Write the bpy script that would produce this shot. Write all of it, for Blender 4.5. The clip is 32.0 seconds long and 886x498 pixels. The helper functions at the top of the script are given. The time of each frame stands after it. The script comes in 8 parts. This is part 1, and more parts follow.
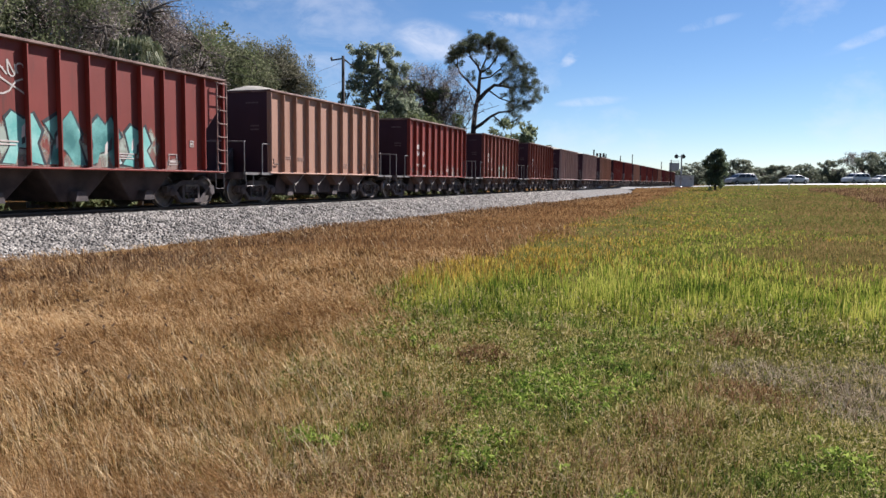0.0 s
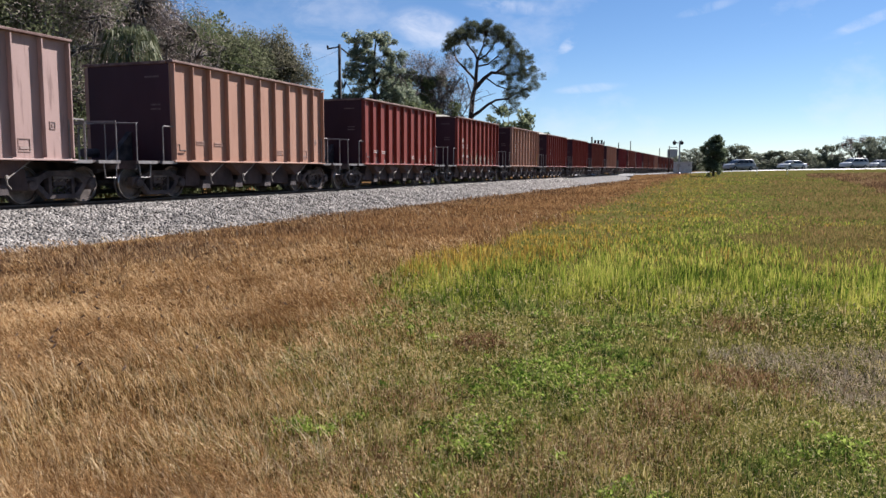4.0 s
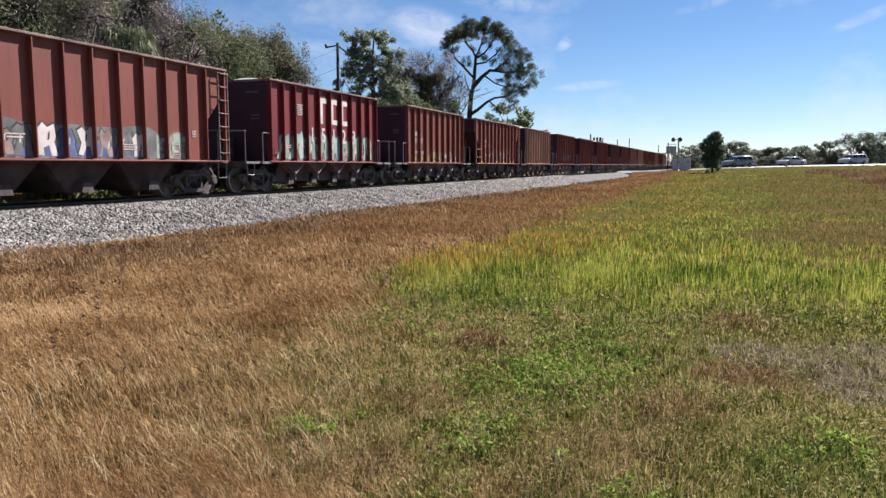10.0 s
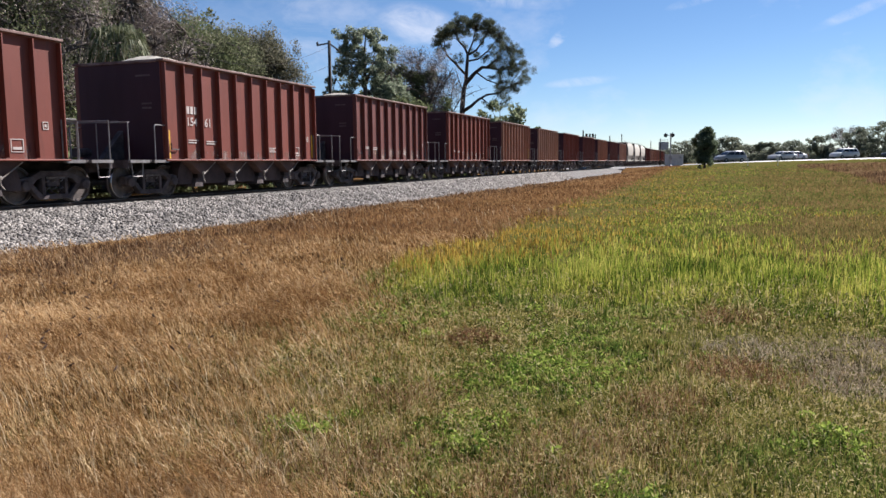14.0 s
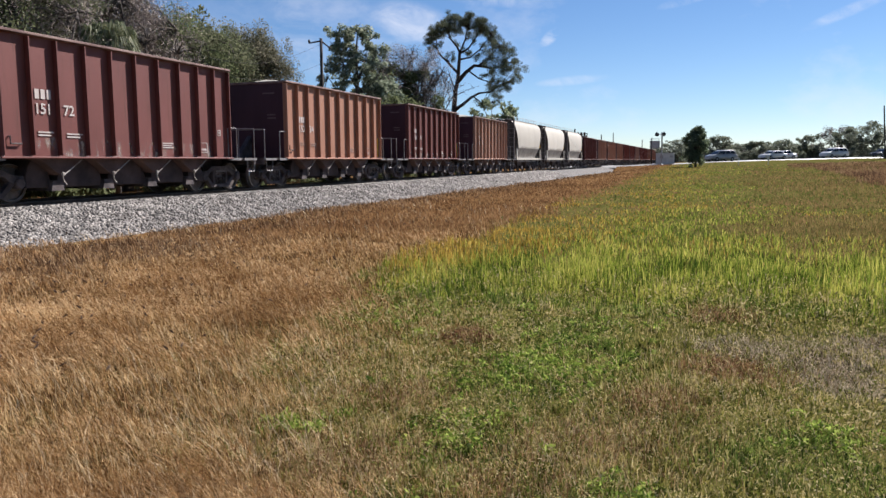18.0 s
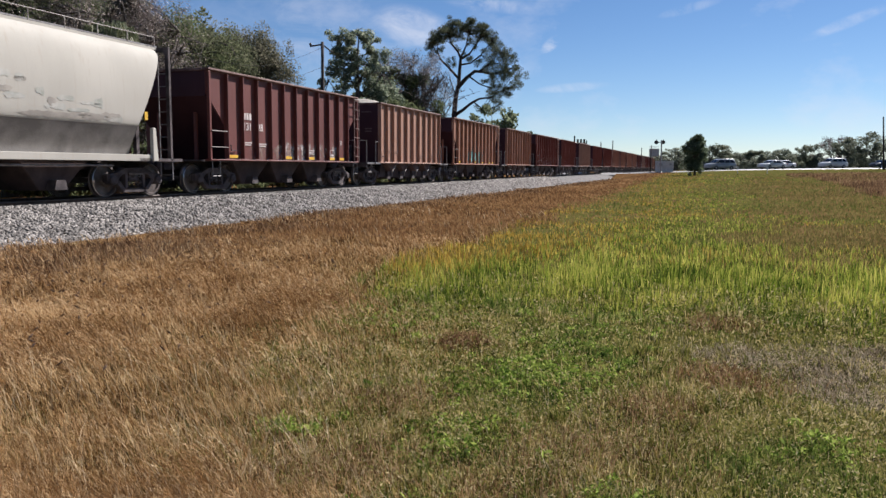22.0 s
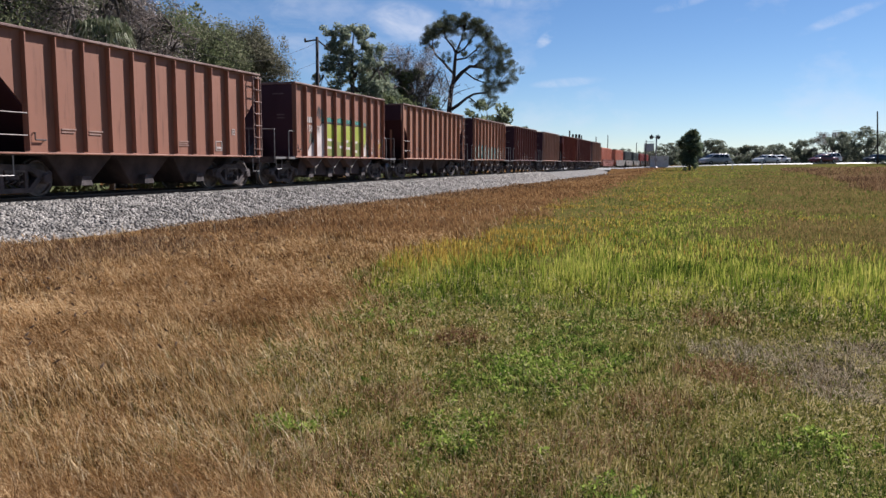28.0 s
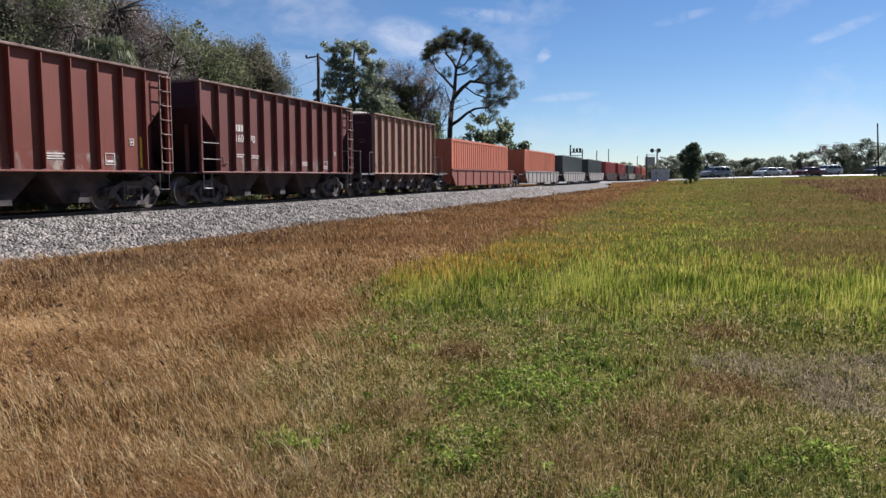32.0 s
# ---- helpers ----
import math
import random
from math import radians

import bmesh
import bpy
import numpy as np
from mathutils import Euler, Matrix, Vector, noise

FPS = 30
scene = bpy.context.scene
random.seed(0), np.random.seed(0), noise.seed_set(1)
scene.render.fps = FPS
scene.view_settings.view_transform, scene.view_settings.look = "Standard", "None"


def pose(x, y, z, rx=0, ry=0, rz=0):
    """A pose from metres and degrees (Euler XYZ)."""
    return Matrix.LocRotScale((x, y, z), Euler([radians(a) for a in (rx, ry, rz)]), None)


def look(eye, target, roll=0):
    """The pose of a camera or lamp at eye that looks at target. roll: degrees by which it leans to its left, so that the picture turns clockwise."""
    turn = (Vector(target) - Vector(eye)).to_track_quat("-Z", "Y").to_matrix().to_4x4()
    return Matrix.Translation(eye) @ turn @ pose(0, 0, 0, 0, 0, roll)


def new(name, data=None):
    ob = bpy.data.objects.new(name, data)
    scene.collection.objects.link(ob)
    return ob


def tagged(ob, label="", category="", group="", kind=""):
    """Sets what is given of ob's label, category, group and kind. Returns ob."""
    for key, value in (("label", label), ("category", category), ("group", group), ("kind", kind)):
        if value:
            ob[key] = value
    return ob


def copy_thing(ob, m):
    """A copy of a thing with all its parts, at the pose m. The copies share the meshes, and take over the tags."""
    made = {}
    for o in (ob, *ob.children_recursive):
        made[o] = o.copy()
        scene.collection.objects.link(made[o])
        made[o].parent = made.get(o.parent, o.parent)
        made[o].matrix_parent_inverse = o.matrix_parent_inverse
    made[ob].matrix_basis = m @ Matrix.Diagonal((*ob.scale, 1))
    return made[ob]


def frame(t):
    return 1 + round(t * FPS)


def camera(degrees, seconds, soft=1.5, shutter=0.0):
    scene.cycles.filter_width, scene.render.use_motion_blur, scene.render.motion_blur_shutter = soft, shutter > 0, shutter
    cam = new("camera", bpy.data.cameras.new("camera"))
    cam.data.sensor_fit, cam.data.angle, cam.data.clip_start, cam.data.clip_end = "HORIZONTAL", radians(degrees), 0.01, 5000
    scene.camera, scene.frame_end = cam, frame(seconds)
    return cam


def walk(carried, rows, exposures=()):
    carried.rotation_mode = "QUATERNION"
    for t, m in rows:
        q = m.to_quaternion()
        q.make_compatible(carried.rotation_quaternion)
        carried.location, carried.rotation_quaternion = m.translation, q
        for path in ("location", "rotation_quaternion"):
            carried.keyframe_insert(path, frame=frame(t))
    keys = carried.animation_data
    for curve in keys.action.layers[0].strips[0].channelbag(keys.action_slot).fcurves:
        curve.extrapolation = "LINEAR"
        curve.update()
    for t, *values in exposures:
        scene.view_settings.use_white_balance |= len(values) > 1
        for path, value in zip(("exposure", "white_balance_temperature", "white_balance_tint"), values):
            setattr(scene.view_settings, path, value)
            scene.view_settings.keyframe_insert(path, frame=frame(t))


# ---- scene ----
from itertools import cycle
# ---------------------------------------------------------------- camera
cam = camera(60, 32.0, soft=1.5)
PATH = [
    (0, -0.035, 0.001, 1.606, 84.840, -0.630, -69.798),
    (0.5, -0.030, -0.001, 1.603, 84.955, -0.470, -69.997),
    (1, -0.028, -0.008, 1.605, 84.832, -0.133, -69.898),
    (1.5, -0.027, -0.011, 1.606, 84.795, 0.134, -69.245),
    (2, -0.021, -0.011, 1.607, 84.379, 0.161, -69.069),
    (2.5, -0.006, -0.010, 1.603, 83.943, 0.074, -69.561),
    (3, 0.005, -0.010, 1.603, 83.831, -0.075, -69.898),
    (3.5, 0.002, -0.010, 1.605, 83.905, -0.177, -69.809),
    (5.5, -0.005, -0.016, 1.602, 84.231, 0.157, -70.737),
    (6, 0.002, -0.016, 1.603, 84.074, 0.405, -70.636),
    (6.5, 0.001, -0.017, 1.602, 83.989, 0.463, -70.266),
    (7, -0.002, -0.008, 1.602, 84.084, 0.228, -69.894),
    (7.5, -0.000, -0.003, 1.601, 83.934, 0.154, -69.807),
    (8, -0.006, -0.002, 1.603, 83.993, 0.139, -69.728),
    (8.5, -0.003, -0.002, 1.603, 83.984, 0.048, -69.756),
    (9, 0.000, -0.000, 1.600, 83.813, -0.000, -69.931),
    (9.5, 0.006, 0.000, 1.598, 83.758, 0.073, -69.999),
    (10, 0.001, -0.001, 1.602, 83.844, 0.143, -70.027),
    (10.5, 0.001, -0.001, 1.601, 83.633, 0.331, -69.855),
    (11, 0.004, 0.000, 1.601, 83.528, 0.554, -69.487),
    (11.5, 0.007, -0.001, 1.601, 83.725, 0.440, -69.715),
    (12, 0.011, -0.002, 1.598, 83.754, 0.394, -70.040),
    (12.5, 0.007, -0.002, 1.602, 83.535, 0.559, -70.106),
    (13, 0.010, -0.004, 1.601, 83.529, 0.741, -70.077),
    (13.5, 0.016, -0.008, 1.603, 83.626, 0.755, -70.262),
    (14, 0.022, -0.006, 1.598, 83.643, 0.582, -70.548),
    (14.5, 0.020, -0.003, 1.597, 83.457, 0.460, -70.795),
    (16.5, 0.018, 0.005, 1.599, 83.379, 0.380, -71.250),
    (17, 0.015, 0.003, 1.602, 83.293, 0.325, -71.374),
    (17.5, 0.017, 0.003, 1.604, 83.371, 0.352, -71.239),
    (18, 0.011, 0.003, 1.604, 83.513, 0.434, -71.158),
    (18.5, 0.015, 0.005, 1.599, 83.449, 0.249, -71.438),
    (19, 0.016, 0.007, 1.602, 83.410, 0.096, -71.534),
    (19.5, 0.021, 0.010, 1.599, 83.600, -0.095, -71.640),
    (20, 0.012, 0.007, 1.602, 83.648, -0.133, -71.640),
    (20.5, 0.008, 0.005, 1.602, 83.690, -0.097, -71.578),
    (21, 0.009, 0.004, 1.604, 83.754, -0.184, -71.404),
    (21.5, 0.012, 0.009, 1.602, 83.847, -0.322, -71.268),
    (22, 0.013, 0.010, 1.600, 83.875, -0.351, -71.199),
    (22.5, 0.005, 0.007, 1.603, 83.836, -0.333, -71.049),
    (23, 0.005, 0.010, 1.602, 83.783, -0.353, -70.813),
    (23.5, 0.009, 0.015, 1.602, 83.726, -0.411, -70.450),
    (24, 0.005, 0.010, 1.606, 83.739, -0.316, -70.028),
    (24.5, 0.012, 0.011, 1.602, 83.777, -0.275, -70.001),
    (25, -0.001, 0.008, 1.605, 83.855, -0.252, -70.143),
    (25.5, 0.001, 0.013, 1.602, 83.866, -0.310, -70.069),
    (27.5, 0.007, 0.025, 1.609, 83.804, -0.282, -71.410),
    (28, 0.007, 0.020, 1.612, 83.526, -0.248, -71.560),
    (28.5, -0.004, 0.012, 1.613, 83.532, -0.103, -71.659),
    (29, -0.005, 0.014, 1.612, 83.629, -0.006, -71.520),
    (29.5, -0.004, 0.018, 1.611, 83.667, -0.032, -71.637),
    (30, 0.007, 0.023, 1.611, 83.936, -0.038, -71.576),
    (30.5, 0.015, 0.026, 1.611, 84.098, -0.107, -71.296),
    (31, 0.022, 0.027, 1.610, 84.226, -0.075, -71.234),
    (31.5, 0.018, 0.026, 1.613, 84.639, -0.010, -71.314),
    (32, 0.008, 0.023, 1.613, 84.611, 0.131, -71.469)]
walk(cam, [(t, pose(*p)) for t, *p in PATH],
     exposures=[(0, 1.15, 6260, 15.3), (14, 1.16, 6290, 15.3), (18, 1.12, 6290, 15.3), (20, 1.04, 6280, 15.3), (21, 0.93, 6270, 15.3), (23, 0.95, 6240, 15.3), (32, 0.94, 6170, 15.3)])

# ---------------------------------------------------------------- light
SUN_AZ, SUN_EL = -29.0, 41.0      # degrees from the track's direction, and above the horizon
sun_way = Vector((math.cos(radians(SUN_AZ)) * math.cos(radians(SUN_EL)),
                  math.sin(radians(SUN_AZ)) * math.cos(radians(SUN_EL)), math.sin(radians(SUN_EL))))
sun = new("sun", bpy.data.lights.new("sun", "SUN"))
sun.data.energy, sun.data.angle, sun.data.color = 5.0, radians(0.55), (1.0, 0.955, 0.89)
sun.matrix_world = look(sun_way * 60, (0, 0, 0))

world = bpy.data.worlds.new("sky")
scene.world = world
world.use_nodes = True
wn, wl = world.node_tree.nodes, world.node_tree.links
wn.clear()
sky = wn.new("ShaderNodeTexSky")
sky.sky_type, sky.sun_disc = "NISHITA", False
sky.sun_elevation, sky.sun_rotation = radians(SUN_EL), radians(90 - SUN_AZ)
sky.altitude, sky.air_density, sky.dust_density, sky.ozone_density = 1200.0, 0.9, 0.15, 3.2
wco = wn.new("ShaderNodeTexCoord")
wmap = wn.new("ShaderNodeMapping")
wmap.inputs["Rotation"].default_value = (0.0, 0.0, radians(35))
wmap.inputs["Scale"].default_value = (1.6, 5.5, 9.0)
wno = wn.new("ShaderNodeTexNoise")
wno.inputs["Scale"].default_value, wno.inputs["Detail"].default_value, wno.inputs["Roughness"].default_value = 1.15, 7.0, 0.6
wra = wn.new("ShaderNodeValToRGB")
wra.color_ramp.elements[0].position, wra.color_ramp.elements[1].position = 0.53, 0.84
wra.color_ramp.elements[1].color = (0.55, 0.55, 0.55, 1)
wmix = wn.new("ShaderNodeMixRGB")
wmix.inputs[2].default_value = (8.5, 8.9, 9.6, 1)
wbg = wn.new("ShaderNodeBackground")
wbg.inputs[1].default_value = 0.0475
wout = wn.new("ShaderNodeOutputWorld")
wl.new(wco.outputs["Generated"], wmap.inputs[0])
wl.new(wmap.outputs[0], wno.inputs["Vector"])
wl.new(wno.outputs["Fac"], wra.inputs[0])
whs = wn.new("ShaderNodeHueSaturation")
whs.inputs["Saturation"].default_value = 1.13
wl.new(sky.outputs[0], whs.inputs["Color"])
wl.new(whs.outputs[0], wmix.inputs[1])


fray = wn.new("ShaderNodeTexNoise")
fray.inputs["Scale"].default_value, fray.inputs["Detail"].default_value, fray.inputs["Roughness"].default_value, fray.inputs["Distortion"].default_value = 2.6, 9.0, 0.66, 0.8
wl.new(wmap.outputs[0], fray.inputs["Vector"])
rag = wn.new("ShaderNodeMapRange")
rag.inputs["From Min"].default_value, rag.inputs["From Max"].default_value = 0.38, 0.72
wl.new(fray.outputs["Fac"], rag.inputs["Value"])


def wisp(az, el, wide, high, slant, amount):
    """How much of a thin cloud lies in a direction: a soft streak, torn by noise."""
    a, e, k = radians(az), radians(el), radians(slant)
    d = Vector((math.cos(a) * math.cos(e), math.sin(a) * math.cos(e), math.sin(e)))
    right = Vector((math.sin(a), -math.cos(a), 0.0))
    up = right.cross(d)
    total = None
    for axis, size in ((right * math.cos(k) + up * math.sin(k), wide), (up * math.cos(k) - right * math.sin(k), high)):
        dot, sq = wn.new("ShaderNodeVectorMath"), wn.new("ShaderNodeMath")
        dot.operation = "DOT_PRODUCT"
        dot.inputs[1].default_value = axis / math.sin(radians(size))
        wl.new(wco.outputs["Generated"], dot.inputs[0])
        sq.operation = "POWER"
        sq.inputs[1].default_value = 2.0
        ab = wn.new("ShaderNodeMath")
        ab.operation = "ABSOLUTE"
        wl.new(dot.outputs["Value"], ab.inputs[0])
        wl.new(ab.outputs[0], sq.inputs[0])
        if total is None:
            total = sq
        else:
            both = wn.new("ShaderNodeMath")
            wl.new(total.outputs[0], both.inputs[0])
            wl.new(sq.outputs[0], both.inputs[1])
            total = both
    fall = wn.new("ShaderNodeMapRange")
    fall.interpolation_type = "SMOOTHSTEP"
    fall.inputs["From Min"].default_value, fall.inputs["From Max"].default_value = 1.0, 0.0
    fall.inputs["To Max"].default_value = amount
    wl.new(total.outputs[0], fall.inputs["Value"])
    torn = wn.new("ShaderNodeMath")
    torn.operation = "MULTIPLY"
    wl.new(fall.outputs[0], torn.inputs[0])
    wl.new(rag.outputs[0], torn.inputs[1])
    return torn.outputs[0]


cover = wra.outputs[0]
for streak in ((31.0, 10.5, 11.0, 6.5, 20, 0.13), (29.0, 9.0, 1.6, 4.5, 24, 0.2), (20.9, 9.9, 3.4, 1.7, -14, 0.8), (11.0, 8.8, 1.0, 0.5, 40, 0.8), (9.4, 5.75, 3.0, 0.4, 4, 0.6), (15.4, 11.5, 3.8, 0.6, -6, 0.6), (-8.4, 9.4, 3.2, 0.45, 20, 0.5), (1.5, 10.9, 2.4, 0.4, 12, 0.4)):
    top = wn.new("ShaderNodeMath")
    top.use_clamp = True
    wl.new(cover, top.inputs[0])
    wl.new(wisp(*streak), top.inputs[1])
    cover = top.outputs[0]
wl.new(cover, wmix.inputs[0])
wl.new(wmix.outputs[0], wbg.inputs[0])
wl.new(wbg.outputs[0], wout.inputs[0])


# ---------------------------------------------------------------- materials
def srgb(r, g, b):
    return tuple(((c / 255 + 0.055) / 1.055) ** 2.4 if c > 10 else c / 255 / 12.92 for c in (r, g, b))


DULL = 0.86      # how far every pigment stays below its fresh colour


def dulled(c):
    return tuple(DULL * x for x in c)


def surface(name, c1, c2, rough=0.7, scale=2.0, metal=0.0, bump=0.2, fine=40.0, stretch=(1, 1, 1), c3=None, spot=0.62,
            island=0.0, thin=0.0, vary=0.0):
    """Two colours mixed at two scales, a third in patches; bump from the fine grain; vary: brightness from thing to thing."""
    m = bpy.data.materials.new(name)
    m.use_nodes = True
    n, l = m.node_tree.nodes, m.node_tree.links
    b = n["Principled BSDF"]
    co, info, add = n.new("ShaderNodeTexCoord"), n.new("ShaderNodeObjectInfo"), n.new("ShaderNodeVectorMath")
    mul = n.new("ShaderNodeMath")
    mul.operation, mul.inputs[1].default_value = "MULTIPLY", 57.0
    l.new(info.outputs["Random"], mul.inputs[0])
    l.new(co.outputs["Object"], add.inputs[0])
    l.new(mul.outputs[0], add.inputs[1])
    mp = n.new("ShaderNodeMapping")
    mp.inputs["Scale"].default_value = stretch
    l.new(add.outputs[0], mp.inputs[0])
    big, small = n.new("ShaderNodeTexNoise"), n.new("ShaderNodeTexNoise")
    big.inputs["Scale"].default_value, big.inputs["Detail"].default_value = scale, 6.0
    small.inputs["Scale"].default_value, small.inputs["Detail"].default_value = fine, 4.0
    l.new(mp.outputs[0], big.inputs["Vector"])
    l.new(add.outputs[0], small.inputs["Vector"])
    ramp = n.new("ShaderNodeValToRGB")
    e = ramp.color_ramp.elements
    e[0].position, e[0].color = 0.36, (*dulled(c1), 1)
    e[1].position, e[1].color = 0.64, (*dulled(c2), 1)
    if c3:
        x = e.new(spot + 0.06)
        x.color = (*dulled(c3), 1)
    mixf = n.new("ShaderNodeMath")
    mixf.operation, mixf.inputs[1].default_value, mixf.use_clamp = "MULTIPLY_ADD", 0.35, True
    sub = n.new("ShaderNodeMath")
    sub.operation, sub.inputs[1].default_value = "SUBTRACT", 0.175
    l.new(big.outputs["Fac"], sub.inputs[0])
    l.new(small.outputs["Fac"], mixf.inputs[0])
    l.new(sub.outputs[0], mixf.inputs[2])
    l.new(mixf.outputs[0], ramp.inputs[0])
    col = ramp.outputs[0]
    if island or vary:
        hsv = n.new("ShaderNodeHueSaturation")
        mr = n.new("ShaderNodeMapRange")
        k = island or vary
        mr.inputs["To Min"].default_value, mr.inputs["To Max"].default_value = 1 - k, 1 + k
        if island:
            geo = n.new("ShaderNodeNewGeometry")
            l.new(geo.outputs["Random Per Island"], mr.inputs["Value"])
        else:
            l.new(info.outputs["Random"], mr.inputs["Value"])
        l.new(mr.outputs[0], hsv.inputs["Value"])
        l.new(col, hsv.inputs["Color"])
        col = hsv.outputs[0]
    l.new(col, b.inputs["Base Color"])
    b.inputs["Roughness"].default_value, b.inputs["Metallic"].default_value = rough, metal
    if bump:
        bp = n.new("ShaderNodeBump")
        bp.inputs["Strength"].default_value, bp.inputs["Distance"].default_value = bump, 0.02
        l.new(small.outputs["Fac"], bp.inputs["Height"])
        l.new(bp.outputs[0], b.inputs["Normal"])
    if thin:
        tr, mx = n.new("ShaderNodeBsdfTranslucent"), n.new("ShaderNodeMixShader")
        mx.inputs[0].default_value = thin
        l.new(col, tr.inputs[0])
        l.new(b.outputs[0], mx.inputs[1])
        l.new(tr.outputs[0], mx.inputs[2])
        l.new(mx.outputs[0], n["Material Output"].inputs[0])
    return m


def blades(name, colours, rough=1.0, thin=0.35, gloss=0.0, scale=0.6, mottle=1.6):
    """Leaf blades: colour by the blade, from a ramp, shifted in patches of the field."""
    m = bpy.data.materials.new(name)
    m.use_nodes = True
    n, l = m.node_tree.nodes, m.node_tree.links
    b = n["Principled BSDF"]
    geo, ramp = n.new("ShaderNodeNewGeometry"), n.new("ShaderNodeValToRGB")
    e = ramp.color_ramp.elements
    e[0].color, e[1].color = (*dulled(colours[0]), 1), (*dulled(colours[-1]), 1)
    for i, c in list(enumerate(colours))[1:-1]:
        e.new(i / (len(colours) - 1)).color = (*dulled(c), 1)
    no = n.new("ShaderNodeTexNoise")
    no.inputs["Scale"].default_value, no.inputs["Detail"].default_value = scale, 4.0
    l.new(geo.outputs["Position"], no.inputs["Vector"])
    ma = n.new("ShaderNodeMath")
    ma.operation, ma.inputs[1].default_value = "MULTIPLY_ADD", mottle
    ma.use_clamp = True
    mb = n.new("ShaderNodeMath")
    mb.operation, mb.inputs[1].default_value, mb.inputs[2].default_value = "MULTIPLY_ADD", 1.3, -0.15 - mottle / 2
    l.new(geo.outputs["Random Per Island"], mb.inputs[0])
    l.new(no.outputs["Fac"], ma.inputs[0])
    l.new(mb.outputs[0], ma.inputs[2])
    l.new(ma.outputs[0], ramp.inputs[0])
    l.new(ramp.outputs[0], b.inputs["Base Color"])
    b.inputs["Roughness"].default_value, b.inputs["Specular IOR Level"].default_value = rough, gloss
    tr, mx = n.new("ShaderNodeBsdfTranslucent"), n.new("ShaderNodeMixShader")
    mx.inputs[0].default_value = thin
    l.new(ramp.outputs[0], tr.inputs[0])
    l.new(b.outputs[0], mx.inputs[1])
    l.new(tr.outputs[0], mx.inputs[2])
    l.new(mx.outputs[0], n["Material Output"].inputs[0])
    return m


def paint(name, c, chalk=1.25, rust=(0.075, 0.026, 0.017), rough=0.55, gloss=0.35):
    """Weathered wagon paint: chalky fading, rust streaks running down, fine dirt."""
    c1, c2 = tuple(0.84 * x for x in c), tuple(min(1, 0.84 * x * chalk + 0.004) for x in c)
    m = surface(name, c1, c2, rough=rough, scale=1.1, bump=0.12, fine=55, stretch=(1, 1, 0.35), vary=0.10)
    n, l = m.node_tree.nodes, m.node_tree.links
    b = n["Principled BSDF"]
    old = b.inputs["Base Color"].links[0].from_socket
    add = [x for x in n if x.type == "VECT_MATH"][0]
    mp, no, rp, mx = (n.new("ShaderNodeMapping"), n.new("ShaderNodeTexNoise"), n.new("ShaderNodeValToRGB"), n.new("ShaderNodeMixRGB"))
    mp.inputs["Scale"].default_value = (5.0, 5.0, 0.45)
    no.inputs["Scale"].default_value, no.inputs["Detail"].default_value, no.inputs["Roughness"].default_value = 1.7, 8.0, 0.62
    rp.color_ramp.elements[0].position, rp.color_ramp.elements[1].position = 0.55, 0.78
    rp.color_ramp.elements[1].color = (0.75, 0.75, 0.75, 1)
    mx.inputs[2].default_value = (*dulled(rust), 1)
    b.inputs["Specular IOR Level"].default_value = gloss
    l.new(add.outputs[0], mp.inputs[0])
    l.new(mp.outputs[0], no.inputs["Vector"])
    l.new(no.outputs["Fac"], rp.inputs[0])
    l.new(rp.outputs[0], mx.inputs[0])
    l.new(old, mx.inputs[1])
    l.new(mx.outputs[0], b.inputs["Base Color"])
    return m


PAINTS = {
    "red": paint("paint_red", (0.215, 0.031, 0.02)),
    "crimson": paint("paint_crimson", (0.165, 0.011, 0.014), chalk=1.3),
    "oxide": paint("paint_oxide", (0.19, 0.045, 0.028)),
    "plum": paint("paint_plum", (0.15, 0.043, 0.034)),
    "brick": paint("paint_brick_red", (0.2, 0.05, 0.032)),
    "rose": paint("paint_rose_brown", (0.32, 0.14, 0.088), chalk=1.15),
    "tan": paint("paint_tan", (0.41, 0.228, 0.158), chalk=1.12, rust=(0.2, 0.08, 0.04)),
    "orange": paint("paint_orange_tan", (0.365, 0.172, 0.106), chalk=1.15, rust=(0.17, 0.055, 0.027)),
    "pink": paint("paint_pinkish", (0.36, 0.213, 0.155), chalk=1.2),
    "grey": paint("paint_grey_pink", (0.4, 0.275, 0.245), chalk=1.25),
    # end and slope sheets: deep shade put into the paint colour
    "grime": paint("paint_end_shade", (0.054, 0.018, 0.026), chalk=1.3, rust=(0.05, 0.018, 0.019), rough=0.7, gloss=0.3),
    "cream": paint("paint_cream", (0.56, 0.53, 0.46), chalk=1.1, rust=(0.42, 0.37, 0.3), rough=0.85, gloss=0.15),
}
M_DARK = surface("underframe_dirt", (0.03, 0.0225, 0.0235), (0.105, 0.082, 0.08), rough=0.85, scale=3, bump=0.4)
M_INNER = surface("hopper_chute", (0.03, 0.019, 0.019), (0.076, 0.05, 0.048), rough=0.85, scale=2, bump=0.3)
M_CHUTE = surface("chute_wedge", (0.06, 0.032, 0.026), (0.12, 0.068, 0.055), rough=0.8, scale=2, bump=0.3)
M_CHORD = surface("dusty_chord", (0.12, 0.06, 0.05), (0.26, 0.17, 0.145), rough=0.8, scale=2.5, bump=0.3)
M_RAILING = surface("galvanised_pipe", (0.17, 0.155, 0.15), (0.28, 0.262, 0.255), rough=0.5, metal=0.3, scale=6, bump=0.1)
M_WHEEL = surface("wheel_steel", (0.075, 0.06, 0.053), (0.16, 0.13, 0.115), rough=0.6, scale=5, metal=0.3, bump=0.3)
